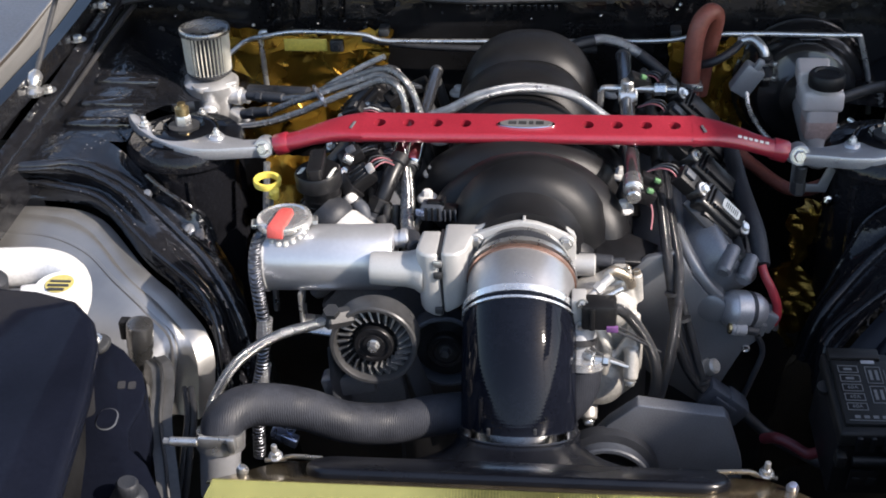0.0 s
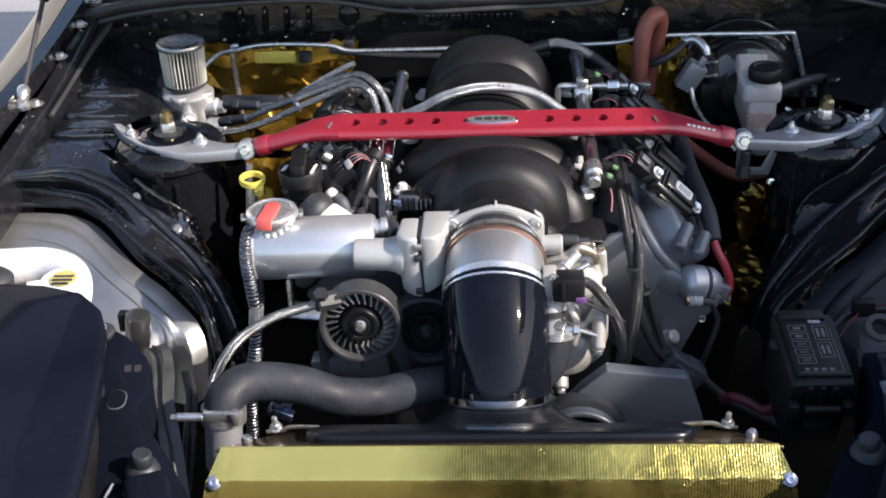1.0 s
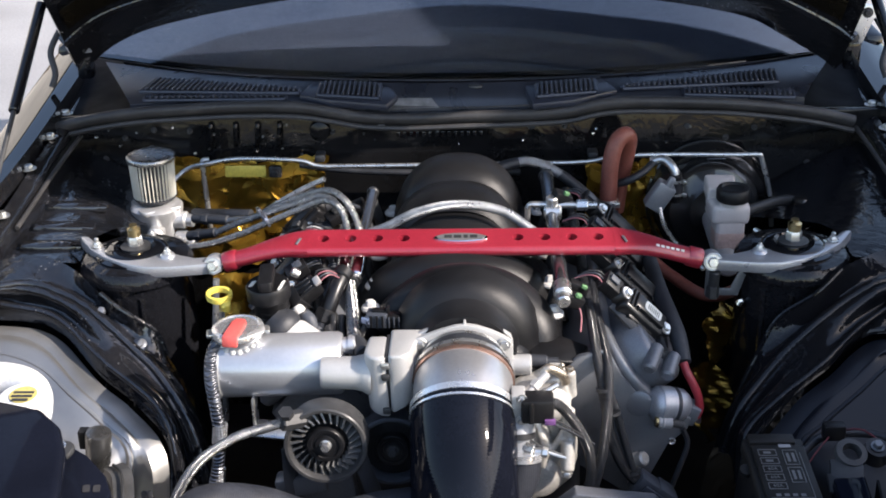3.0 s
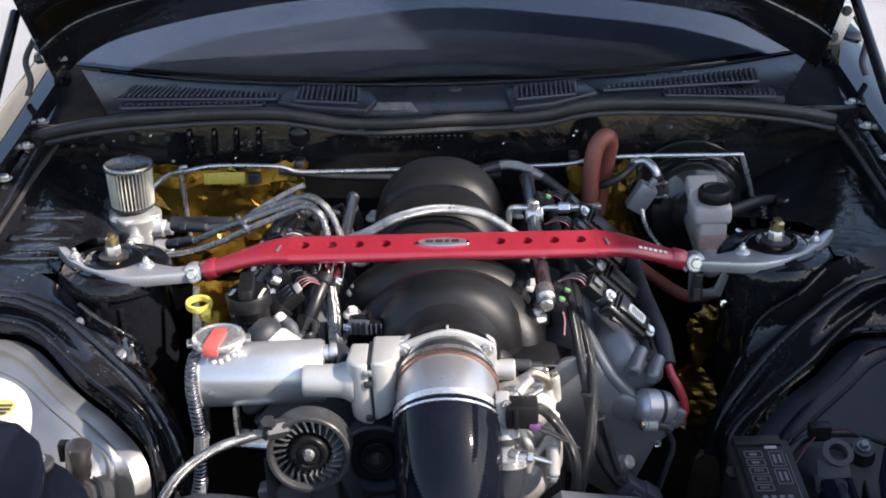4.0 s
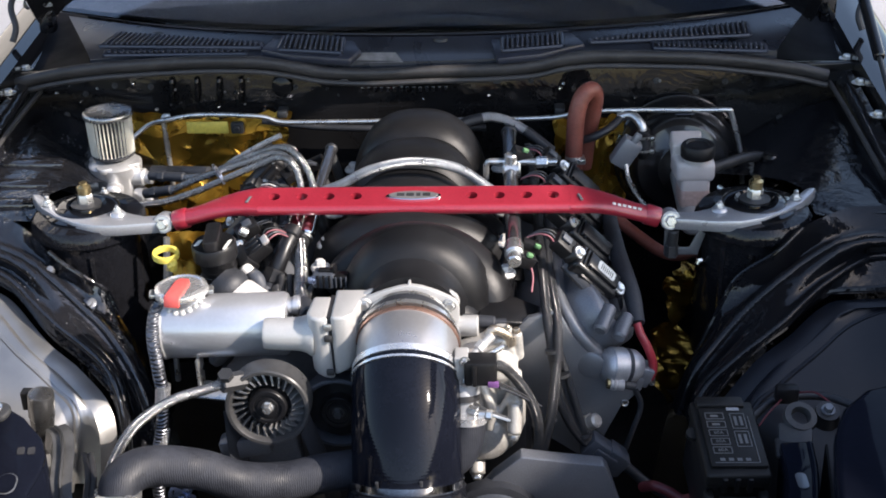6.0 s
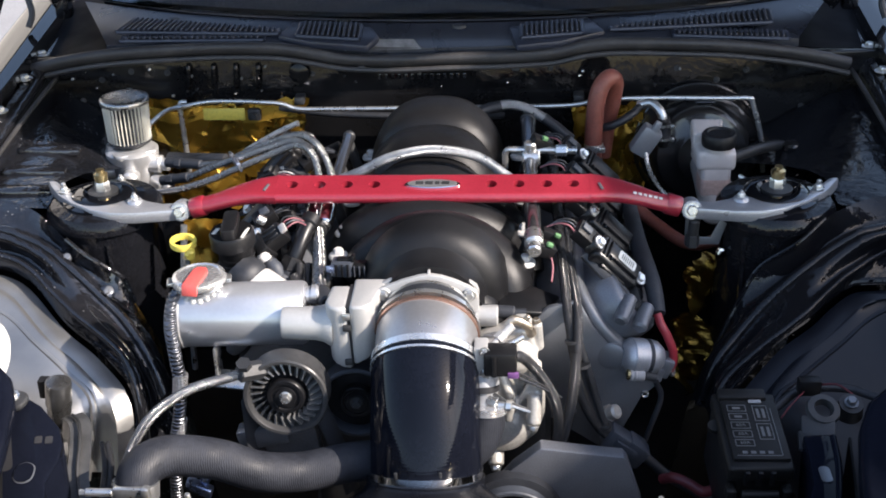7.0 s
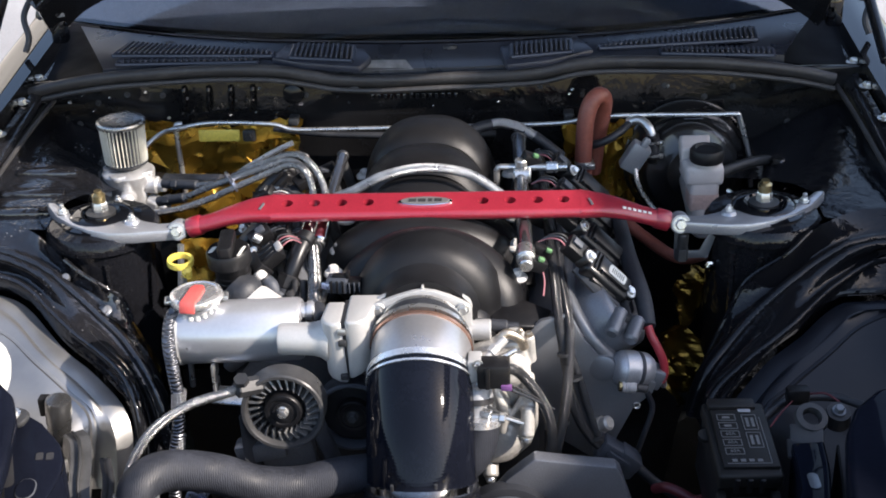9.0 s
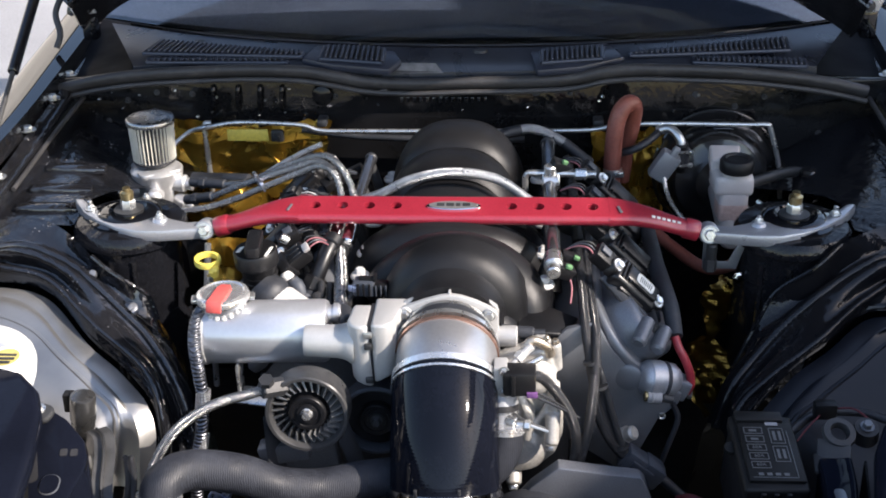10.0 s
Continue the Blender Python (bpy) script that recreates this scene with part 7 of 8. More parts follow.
def right_looms():
    for i, (pts, r) in enumerate((
            ([(0.182, 0.02, 0.80), (0.186, -0.10, 0.790), (0.190, -0.190, 0.768), (0.195, -0.225, 0.745), (0.199, -0.235, 0.718), (0.209, -0.235, 0.679), (0.221, -0.235, 0.642), (0.238, -0.236, 0.600), (0.254, -0.237, 0.582)], 0.0075),
            ([(0.194, 0.00, 0.80), (0.197, -0.11, 0.785), (0.204, -0.205, 0.765), (0.203, -0.245, 0.735), (0.202, -0.256, 0.690), (0.216, -0.250, 0.640), (0.235, -0.242, 0.602), (0.250, -0.238, 0.584)], 0.0065),
            ([(0.203, -0.228, 0.74), (0.218, -0.240, 0.695), (0.230, -0.240, 0.650), (0.242, -0.240, 0.610), (0.256, -0.238, 0.584)], 0.005),
            ([(0.172, 0.28, 0.82), (0.178, 0.18, 0.815), (0.180, 0.08, 0.81), (0.184, 0.0, 0.80)], 0.009))):
        clip_on_line(pts, r, LOOM, "wiring_loom", "braided black wiring loom down the front of the head", "loom", "engine looms", 7, 12)
    for p in ((0.1985, -0.236, 0.738), (0.208, -0.246, 0.705), (0.240, -0.237, 0.603)):
        solo("cable_tie", lathe([(0.0115, -0.002), (0.0125, -0.002), (0.0125, 0.002), (0.0115, 0.002)], p, (0.2, -0.2, -1), 18), SATIN, "black cable tie round the loom", "cable tie", "cable ties")
    c = thing("sensor_connector", (0.27, -0.24, 0.55), "blue-grey inline wiring connector hanging in front of the head", "connector")
    m = Matrix.Translation((0.271, -0.236, 0.569)) @ Matrix.Rotation(radians(38), 4, 'Y')
    part("shell", box((0.066, 0.030, 0.034), m, 0.005), GREYPLASTIC, c)
    part("step", box((0.030, 0.034, 0.038), m @ pose(0.012, 0, 0), 0.004), GREYPLASTIC, c)
    part("latch", box((0.036, 0.006, 0.012), m @ pose(-0.004, -0.018, 0.004), 0.002), GREYPLASTIC, c)
    clip_on_line([(0.300, -0.240, 0.552), (0.335, -0.250, 0.525), (0.385, -0.275, 0.510), (0.42, -0.32, 0.52)], 0.0075, RUBBER, "sensor_cable", "dark cable from the inline connector to the fuse box", "cable")
    clip_on_line([(0.314, -0.198, 0.650), (0.322, -0.20, 0.625), (0.312, -0.205, 0.590), (0.302, -0.205, 0.555)], 0.004, RUBBER, "ground_lead", "thin black lead from the sensor plug", "cable")
    clip_on_line([(0.155, -0.10, 0.815), (0.166, -0.115, 0.81), (0.172, -0.13, 0.795), (0.170, -0.150, 0.78)], 0.0014, PINK, "signal_wire", "thin pink signal wire from an injector clip", "wire")
    clip_on_line([(0.125, -0.34, 0.745), (0.150, -0.32, 0.720), (0.180, -0.30, 0.690)], 0.0018, RUBBER, "thin_lead", "thin black lead in front of the pump", "wire")
    for x, y, z, mcl in ((0.160, -0.118, 0.815, GREENP), (0.158, 0.155, 0.86, GREENP), (0.212, -0.02, 0.80, WHITE)):
        c2 = thing("injector_connector", (x, y, z), "small black plug with a coloured clip beside the fuel rail", "connector", "engine connectors")
        part("shell", boxat(x, y, z, 0.030, 0.020, 0.020, 0.003, 15, 25, 20), PLASTIC, c2)
        part("clip", boxat(x + 0.008, y - 0.008, z + 0.010, 0.009, 0.007, 0.006, 0.0015, 15, 25, 20), mcl, c2)


right_looms()


# ---- firewall pipes, catch can, brake parts ----
def hard_pipe():
    t = thing("hard_pipe", (0, 0.43, 0.75), "long satin steel pipe along the firewall", "pipe")
    part("pipe", tube([(-0.535, 0.405, 0.790), (-0.500, 0.420, 0.815), (-0.462, 0.405, 0.829), (-0.405, 0.405, 0.838), (-0.300, 0.405, 0.834), (-0.262, 0.405, 0.823), (-0.20, 0.405, 0.822), (0.0, 0.405, 0.823), (0.20, 0.405, 0.825), (0.262, 0.405, 0.834), (0.34, 0.405, 0.838), (0.50, 0.405, 0.836)], 0.0042, 12, 6), STEEL, t)
    part("drop", tube([(-0.462, 0.424, 0.830), (-0.474, 0.422, 0.826), (-0.473, 0.420, 0.79), (-0.470, 0.415, 0.70)], 0.005, 10, 5), STEEL, t)
    part("brake_line", tube([(0.49, 0.405, 0.836), (0.519, 0.405, 0.836), (0.526, 0.405, 0.828), (0.545, 0.403, 0.76), (0.552, 0.40, 0.70)], 0.0045, 10, 5), STEEL, t)
    for x in (-0.262, 0.23):
        part("clip", boxat(x, 0.440, 0.828, 0.018, 0.03, 0.014, 0.003), SATIN, t)


hard_pipe()
solo("dark_pipe", tube([(-0.30, 0.44, 0.812), (-0.20, 0.43, 0.803), (-0.05, 0.43, 0.798), (0.1, 0.43, 0.798)], 0.006, 12, 5), RUBBER, "black pipe below the steel pipe on the firewall", "pipe")
rear = thing("rear_hose", (0.13, 0.36, 0.81), "short silver sleeved hose with black ends behind the manifold", "hose")
part("sleeve", tube([(0.092, 0.362, 0.842), (0.112, 0.365, 0.843), (0.140, 0.36, 0.837), (0.170, 0.352, 0.822)], 0.0085, 16, 6), BRAIDFINE, rear)
part("end_piece", tube([(0.040, 0.335, 0.826), (0.066, 0.352, 0.838), (0.094, 0.362, 0.842)], 0.0095, 14, 5), RUBBER, rear)
part("end_piece", tube([(0.168, 0.353, 0.823), (0.190, 0.345, 0.808), (0.215, 0.335, 0.790)], 0.0090, 14, 5), RUBBER, rear)
solo("foil_tag", boxat(-0.40, 0.436, 0.802, 0.075, 0.003, 0.022, 0.001), YELLOW, "yellow printed tag on the gold heat shield", "tag")
solo("square_clip", join(boxat(-0.345, 0.434, 0.802, 0.024, 0.012, 0.022, 0.004), bolt((-0.345, 0.428, 0.802), (0, -1, 0), 0.006, 0.006)), SATIN, "dark square clip on the heat shield", "clip")


CAPSATIN = mat("satin_nickel", (0.36, 0.355, 0.35), 0.26, 0.95, 0.10, 30, fine=0.03)


def catch_can():
    t = thing("catch_can", (-0.53, 0.30, 0.68), "cast alloy oil catch can with a chrome-topped breather filter", "catch can")
    part("body", lathe([(0.030, -0.075), (0.038, -0.070), (0.036, -0.030), (0.044, -0.012), (0.045, 0.0), (0.038, 0.006), (0.018, 0.008), (0.016, 0.016)], (-0.535, 0.305, 0.790), (0, 0, 1), 28), CANALU, t)
    part("flange", prism(rounded(0.075, 0.075, 0.012), 0.010, pose(-0.535, 0.305, 0.786, 0, 0, 30), 0.003), CANALU, t)
    for x, y, z, d in ((-0.495, 0.295, 0.768, (1, -0.2, 0)), (-0.575, 0.29, 0.755, (-1, -0.3, 0)), (-0.53, 0.262, 0.755, (0.1, -1, 0)), (-0.49, 0.29, 0.735, (0.8, -0.5, -0.2))):
        part("port", lathe([(0.015, -0.01), (0.015, 0.012), (0.011, 0.015), (0.011, 0.026), (0.008, 0.028), (0, 0.024)], (x, y, z), d, 18), CANALU, t)
    f = part("breather_filter", lathe([(0.030, 0.0), (0.036, 0.004), (0.0375, 0.008)], (-0.537, 0.31, 0.800), (0, 0, 1), 30), RUBBER, t, "rubber-based breather filter")
    n = 34
    bm = bmesh.new()
    lo, hi = [], []
    for k in range(2 * n):
        a = math.pi * k / n
        r = 0.0390 if k % 2 else 0.0275
        lo.append(bm.verts.new((-0.537 + r * math.cos(a) * 0.94, 0.31 + r * math.sin(a) * 0.94, 0.808)))
        hi.append(bm.verts.new((-0.537 + r * math.cos(a), 0.31 + r * math.sin(a), 0.876)))
    for k in range(2 * n):
        bm.faces.new((lo[k], lo[(k + 1) % (2 * n)], hi[(k + 1) % (2 * n)], hi[k]))
    bm.faces.new(lo[::-1])
    bm.faces.new(hi)
    part("mesh_core", lathe([(0.0325, 0.810), (0.0345, 0.874)], (-0.537, 0.31, 0.0), (0, 0, 1), 30), RUBBER, f, "black inner screen")
    part("pleats", bm, PLEAT, f, "cream pleated gauze", angle=20)
    part("cap", lathe([(0.0405, 0.874), (0.0415, 0.8745), (0.0420, 0.8800), (0.0408, 0.8826), (0.0385, 0.8838), (0.030, 0.8842), (0, 0.8845)], (-0.537, 0.31, 0.0), (0, 0, 1), 40), CAPSATIN, f, "polished cap")
    part("neck_clamp", clamp_band((-0.537, 0.31, 0.806), (0, 0, 1), 0.030, 0.01), CHROME, f)
    part("bracket", boxat(-0.58, 0.33, 0.70, 0.02, 0.06, 0.12, 0.004), SATIN, t)
    part("hose", tube([(-0.60, 0.28, 0.752), (-0.64, 0.29, 0.762), (-0.68, 0.33, 0.775), (-0.70, 0.40, 0.77)], 0.009, 12, 5), RUBBER, t)


catch_can()
solo("sensor_nub", join(rod((-0.665, 0.36, 0.775), (-0.665, 0.345, 0.79), 0.012, 14, 0.003), rod((-0.60, 0.33, 0.735), (-0.585, 0.30, 0.728), 0.010, 12, 0.002)), MILKY, "pale plastic nubs beside the catch can", "fitting")


def orange_hose():
    t = thing("orange_hose", (0.27, 0.36, 0.74), "looped orange-red silicone hose behind the engine", "hose", "orange hoses")
    part("hose", tube([(0.252, 0.345, 0.735), (0.252, 0.35, 0.79), (0.255, 0.353, 0.845), (0.263, 0.358, 0.876), (0.277, 0.366, 0.889), (0.287, 0.378, 0.878), (0.286, 0.392, 0.845), (0.278, 0.405, 0.79), (0.272, 0.41, 0.73)], 0.0150, 16, 7), ORANGE, t)
    part("clamp", clamp_band((0.253, 0.348, 0.772), (0, 0.1, 1), 0.015, 0.010), STEEL, t)
    part("clamp_screw", boxat(0.262, 0.335, 0.772, 0.018, 0.012, 0.010, 0.002), STEEL, t)
    part("fitting", join(rod((0.252, 0.342, 0.70), (0.252, 0.346, 0.765), 0.011, 14), boxat(0.245, 0.335, 0.745, 0.045, 0.03, 0.02, 0.004)), SATIN, t)


orange_hose()


def brake_booster():
    t = thing("brake_booster", (0.45, 0.38, 0.62), "black round brake booster on the firewall", "brake booster")
    part("drum", lathe([(0.060, 0.0), (0.104, 0.004), (0.112, 0.012), (0.113, 0.020), (0.108, 0.024), (0.104, 0.040), (0.098, 0.052), (0.090, 0.056), (0.086, 0.064), (0.083, 0.076), (0.076, 0.084), (0.050, 0.088), (0.042, 0.096), (0, 0.098)], (0.440, 0.455, 0.735), (0, -1, 0.10), 48), BOOSTER, t)
    part("label", boxat(0.445, 0.408, 0.828, 0.034, 0.014, 0.002, 0.0005, -20), GREYPLASTIC, t, "grey printed label")
    part("check_valve", join(rod((0.375, 0.40, 0.80), (0.372, 0.375, 0.805), 0.012, 14, 0.003), rod((0.372, 0.375, 0.760), (0.372, 0.372, 0.812), 0.010, 14, 0.002)), PLASTIC, t)


brake_booster()


def master_cylinder():
    t = thing("master_cylinder", (0.44, 0.24, 0.70), "brake master cylinder with a milky reservoir and black cap", "brake cylinder")
    part("barrel", rod((0.44, 0.40, 0.735), (0.436, 0.17, 0.728), 0.020, 22, 0.004), CAST, t)
    res = part("reservoir", join(
        prism([(-0.023, -0.025), (0.023, -0.025), (0.026, 0.022), (-0.026, 0.022)], 0.060, pose(0.440, 0.225, 0.742), 0.006, 3),
        prism([(-0.030, -0.030), (0.032, -0.030), (0.034, 0.030), (-0.034, 0.030)], 0.034, pose(0.438, 0.228, 0.790), 0.008, 3)), RESERVOIR, t, "milky plastic reservoir")
    part("fluid", prism([(-0.0235, -0.0256), (0.0235, -0.0256), (0.0262, 0.020), (-0.0262, 0.020)], 0.034, pose(0.440, 0.225, 0.744), 0.006, 3), BRAKEFLUID, res, "reddish fluid behind the lower wall")
    part("shoulder", prism([(-0.030, 0.0), (0.016, 0.0), (0.024, 0.055), (-0.028, 0.055)], 0.030, pose(0.434, 0.236, 0.812, 4), 0.005, 3), RESERVOIR, res)
    part("neck", lathe([(0.022, 0), (0.022, 0.014)], (0.442, 0.214, 0.822), (0, 0, 1), 24), RESERVOIR, res)
    part("cap", lathe([(0.0265, 0), (0.0275, 0.003), (0.0275, 0.017), (0.025, 0.021), (0.019, 0.022), (0.017, 0.019), (0, 0.019)], (0.442, 0.212, 0.831), (0, -0.02, 1), 36), PLASTIC, t, "black screw cap")
    for y in (0.20, 0.26):
        part("fitting", join(rod((0.458, y, 0.732), (0.480, y, 0.736), 0.009, 6, 0.001)), STEEL, t)
    part("pipe", tube([(0.478, 0.205, 0.735), (0.498, 0.18, 0.745), (0.515, 0.15, 0.765), (0.505, 0.12, 0.79), (0.47, 0.16, 0.80)], 0.0035, 8, 6), STEEL, t)
    part("reservoir_hose", tube([(0.470, 0.25, 0.792), (0.520, 0.29, 0.790), (0.560, 0.33, 0.780), (0.590, 0.35, 0.765)], 0.009, 12, 5), SATIN, t)


master_cylinder()


def clutch_parts():
    t = thing("clutch_cylinder", (0.60, 0.32, 0.70), "dark clutch cylinder and pipe by the fender", "cylinder")
    part("body", rod((0.585, 0.38, 0.76), (0.578, 0.28, 0.758), 0.016, 20, 0.004), BLACK, t)
    part("cap", lathe([(0.016, 0), (0.017, 0.010), (0.013, 0.014), (0, 0.014)], (0.582, 0.32, 0.775), (0, 0, 1), 20), BLACK, t)
    v = thing("pipe_valve", (0.345, 0.33, 0.76), "steel valve with a bent pipe beside the booster", "valve")
    part("block", boxat(0.338, 0.325, 0.792, 0.034, 0.028, 0.052, 0.004, 0, 32, 0), CASTGREY, v)
    part("pipe", tube([(0.330, 0.400, 0.826), (0.352, 0.395, 0.832), (0.368, 0.38, 0.820), (0.372, 0.375, 0.80)], 0.008, 12, 6), STEEL, v)
    part("hose", tube([(0.25, 0.38, 0.79), (0.285, 0.36, 0.806), (0.315, 0.37, 0.82), (0.335, 0.40, 0.826)], 0.007, 10, 5), RUBBER, v)
    part("thin_pipe", tube([(0.338, 0.315, 0.775), (0.342, 0.29, 0.755), (0.36, 0.25, 0.735), (0.40, 0.2, 0.71)], 0.004, 8, 5), STEEL, v)
    part("lever", boxat(0.352, 0.318, 0.815, 0.012, 0.012, 0.030, 0.003, 0, 30, 0), CASTGREY, v)
    part("boot", rod((0.373, 0.372, 0.770), (0.373, 0.376, 0.806), 0.0125, 18, 0.002), RUBBER, v, "black rubber boot")
    for z in (0.776, 0.800):
        part("boot_clip", join(clamp_band((0.373, 0.3735, z), (0, 0.1, 1), 0.0128, 0.004), boxat(0.387, 0.366, z, 0.008, 0.008, 0.008, 0.002)), STEEL, v)
    b = thing("hanging_bracket", (0.41, 0.02, 0.74), "small steel bracket with a bolt below the brace", "bracket")
    part("strap", prism([(-0.03, 0), (0.02, 0), (0.035, 0.05), (0.025, 0.052), (0.008, 0.012), (-0.012, 0.012), (-0.018, 0.05), (-0.03, 0.05)], 0.004, Matrix(((1, 0, 0, 0.40), (0, 0, -1, 0.015), (0, 1, 0, 0.755), (0, 0, 0, 1))), 0.001), PLATE, b)
    part("bolt", bolt((0.425, 0.01, 0.742), (0.2, -1, 0), 0.006, 0.008), CHROME, b)
    part("sender", join(rod((0.380, 0.0, 0.775), (0.381, -0.005, 0.805), 0.008, 12, 0.002), rod((0.3795, 0.0, 0.758), (0.380, 0.0, 0.778), 0.010, 6, 0.001)), SATIN, b)


clutch_parts()


# ---- radiator, shroud and front parts ----
def radiator_cover():
    t = thing("radiator_cover", (0, -0.64, 0.60), "folded radiator cover wrapped in crinkled gold foil", "radiator cover")
    prof = [(-0.602, 0.7125), (-0.6055, 0.7145), (-0.609, 0.7125), (-0.612, 0.7085), (-0.637, 0.6975), (-0.6395, 0.6950), (-0.646, 0.667), (-0.6485, 0.6655), (-0.655, 0.60), (-0.660, 0.52)]
    bm = bmesh.new()
    nx = 120
    rows = []
    for i in range(nx + 1):
        u = i / nx
        row = []
        for k, (y, z) in enumerate(prof):
            sp = 0.321 + 0.020 * min(1.0, max(0.0, (0.7145 - z) / 0.03))
            x = 0.009 + (u * 2 - 1) * sp
            row.append(bm.verts.new((x, y, z)))
        rows.append(row)
    for a, b in zip(rows, rows[1:]):
        for k in range(len(prof) - 1):
            bm.faces.new((a[k], b[k], b[k + 1], a[k + 1]))
    bmesh.ops.subdivide_edges(bm, edges=[e for e in bm.edges if abs(e.verts[0].co.x - e.verts[1].co.x) < 0.002 and (e.verts[0].co - e.verts[1].co).length > 0.02], cuts=5, use_grid_fill=True)
    for v in bm.verts:
        q = v.co
        k = 0.35 + 0.65 * min(1.0, max(0.0, (q.x + 0.10) / 0.2))
        if q.z < 0.706:
            d = k * (0.0010 * noise.noise(q * 70) + 0.0010 * noise.noise(q * 28)) + 0.0005 * noise.noise(q * 12)
            # crumple radiating from the corner fixings
            for bx in (-0.316, 0.338):
                r = math.hypot(q.x - bx, (q.z - 0.694) * 1.3)
                if r < 0.045:
                    d += 0.0016 * (1 - r / 0.045) * math.sin(11 * math.atan2(q.z - 0.694, q.x - bx))
            v.co += Vector((0, -d, d))
    bmesh.ops.solidify(bm, geom=bm.faces[:], thickness=0.003)
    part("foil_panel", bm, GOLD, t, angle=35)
    part("top_plate", prism([(-0.322, -0.600), (0.338, -0.600), (0.322, -0.555), (0.290, -0.490), (-0.262, -0.490), (-0.295, -0.555)], 0.004, pose(0, -0.0, 0.0) @ Matrix.Translation((0, -0.606, 0.709)) @ Matrix.Rotation(radians(-27), 4, 'X') @ Matrix.Translation((0, 0.606, 0)), 0.001), BROWNPLATE, t, "dark bronze top plate")
    for x in (-0.3165, 0.3385):
        part("corner_bolt", join(lathe([(0.0088, 0), (0.0088, 0.0022), (0.0078, 0.003), (0.0052, 0.003)], (x, -0.6405, 0.6935), (0, -0.7, 0.7), 24), lathe([(0.0058, 0.002), (0.0058, 0.006), (0.0046, 0.007), (0.003, 0.007), (0.0026, 0.004), (0, 0.004)], (x, -0.6405, 0.6935), (0, -0.7, 0.7), 18)), BOLTBLUE, t, "pale blue anodised dress-up bolt")
    part("lower_bolt", bolt((-0.20, -0.672, 0.63), (0, -0.95, 0.2), 0.008, 0.007, 1.4), BLUEANO, t)
    return t


BROWNPLATE = mat("bronze_tinted_plate", (0.34, 0.27, 0.17), 0.2, 0.9, 0.25, 20, bump=0.05)
radiator_cover()


def fan_shroud():
    t = thing("fan_shroud", (0, -0.5, 0.55), "black moulded duct that joins the intake elbow to the radiator", "shroud")
    # flared duct: round at the elbow, wide and flat on the top plate
    bm = bmesh.new()
    rings = []
    n = 14
    for i in range(n + 1):
        u = i / n
        f = u ** 2.2
        c = Vector((0.008, -0.408, 0.640)).lerp(Vector((0.012, -0.535, 0.672)), u)
        c.z -= 0.012 * math.sin(math.pi * u)
        a, b = 0.073 * (1 - f) + 0.272 * f, 0.073 * (1 - u) + 0.036 * u
        nrm = Vector((0, 0.45, 1)).lerp(Vector((0, 0.50, 0.87)), u).normalized()
        v = nrm.cross(Vector((1, 0, 0)))
        e = 1 - 0.45 * u
        ring = []
        for k in range(56):
            q = 2 * math.pi * k / 56
            cc, ss = math.cos(q), math.sin(q)
            ring.append(bm.verts.new(c + Vector((a * math.copysign(abs(cc) ** e, cc), 0, 0)) + v * (b * math.copysign(abs(ss) ** e, ss))))
        rings.append(ring)
    for a, b in zip(rings, rings[1:]):
        for k in range(56):
            bm.faces.new((a[k], a[(k + 1) % 56], b[(k + 1) % 56], b[k]))
    bm.faces.new(rings[-1])
    bm.faces.new(rings[0])
    part("duct", bm, SHROUD, t)
    part("tray", prism(rounded(0.47, 0.070, 0.034, 8), 0.016, Matrix.Translation((0.012, -0.545, 0.678)) @ Matrix.Rotation(radians(-27), 4, 'X'), 0.006, 3), SHROUD, t)
    part("collar", lathe([(0.0705, -0.010), (0.075, -0.008), (0.075, 0.004), (0.0705, 0.006)], (0.008, -0.4065, 0.637), (0, 0.45, 1), 48), SHROUD, t)
    for s, x, y, z in ((-1, -0.266, -0.512, 0.672), (1, 0.290, -0.505, 0.668)):
        st = part("hold_down", tube([(x + s * 0.012, y - 0.004, z), (x - s * 0.010, y + 0.000, z), (x - s * 0.020, y - 0.002, z + 0.006), (x - s * 0.055, y - 0.004, z + 0.006)], 0.0028, 8, 3, True, 2.4), STEEL, t, "bent steel strap")
        part("strap_bolt", bolt((x, y, z + 0.003), (0, -0.2, 1), 0.0065, 0.008, 1.3, 0.020), STEEL, st)
    for x, y, z in ((-0.292, -0.560, 0.692), (0.312, -0.545, 0.684)):
        part("button_bolt", lathe([(0.007, 0), (0.007, 0.003), (0.0045, 0.008), (0, 0.009)], (x, y, z), (0, -0.2, 1), 18), STEEL if x < 0 else BOLTBLUE, t)


SHROUD = mat("black_duct_plastic", (0.004, 0.0046, 0.007), 0.28, 0, 0.3, 9, bump=0.1, bump_scale=300, dust=0.004, spec=0.35)
fan_shroud()
solo("blue_tie_wrap", join(boxat(-0.275, -0.432, 0.640, 0.035, 0.012, 0.020, 0.003, 20, 20, -10), boxat(-0.265, -0.43, 0.655, 0.012, 0.014, 0.014, 0.003, 0, 30, 0)), BLUEANO, "blue anodised bracket below the radiator hose", "bracket")


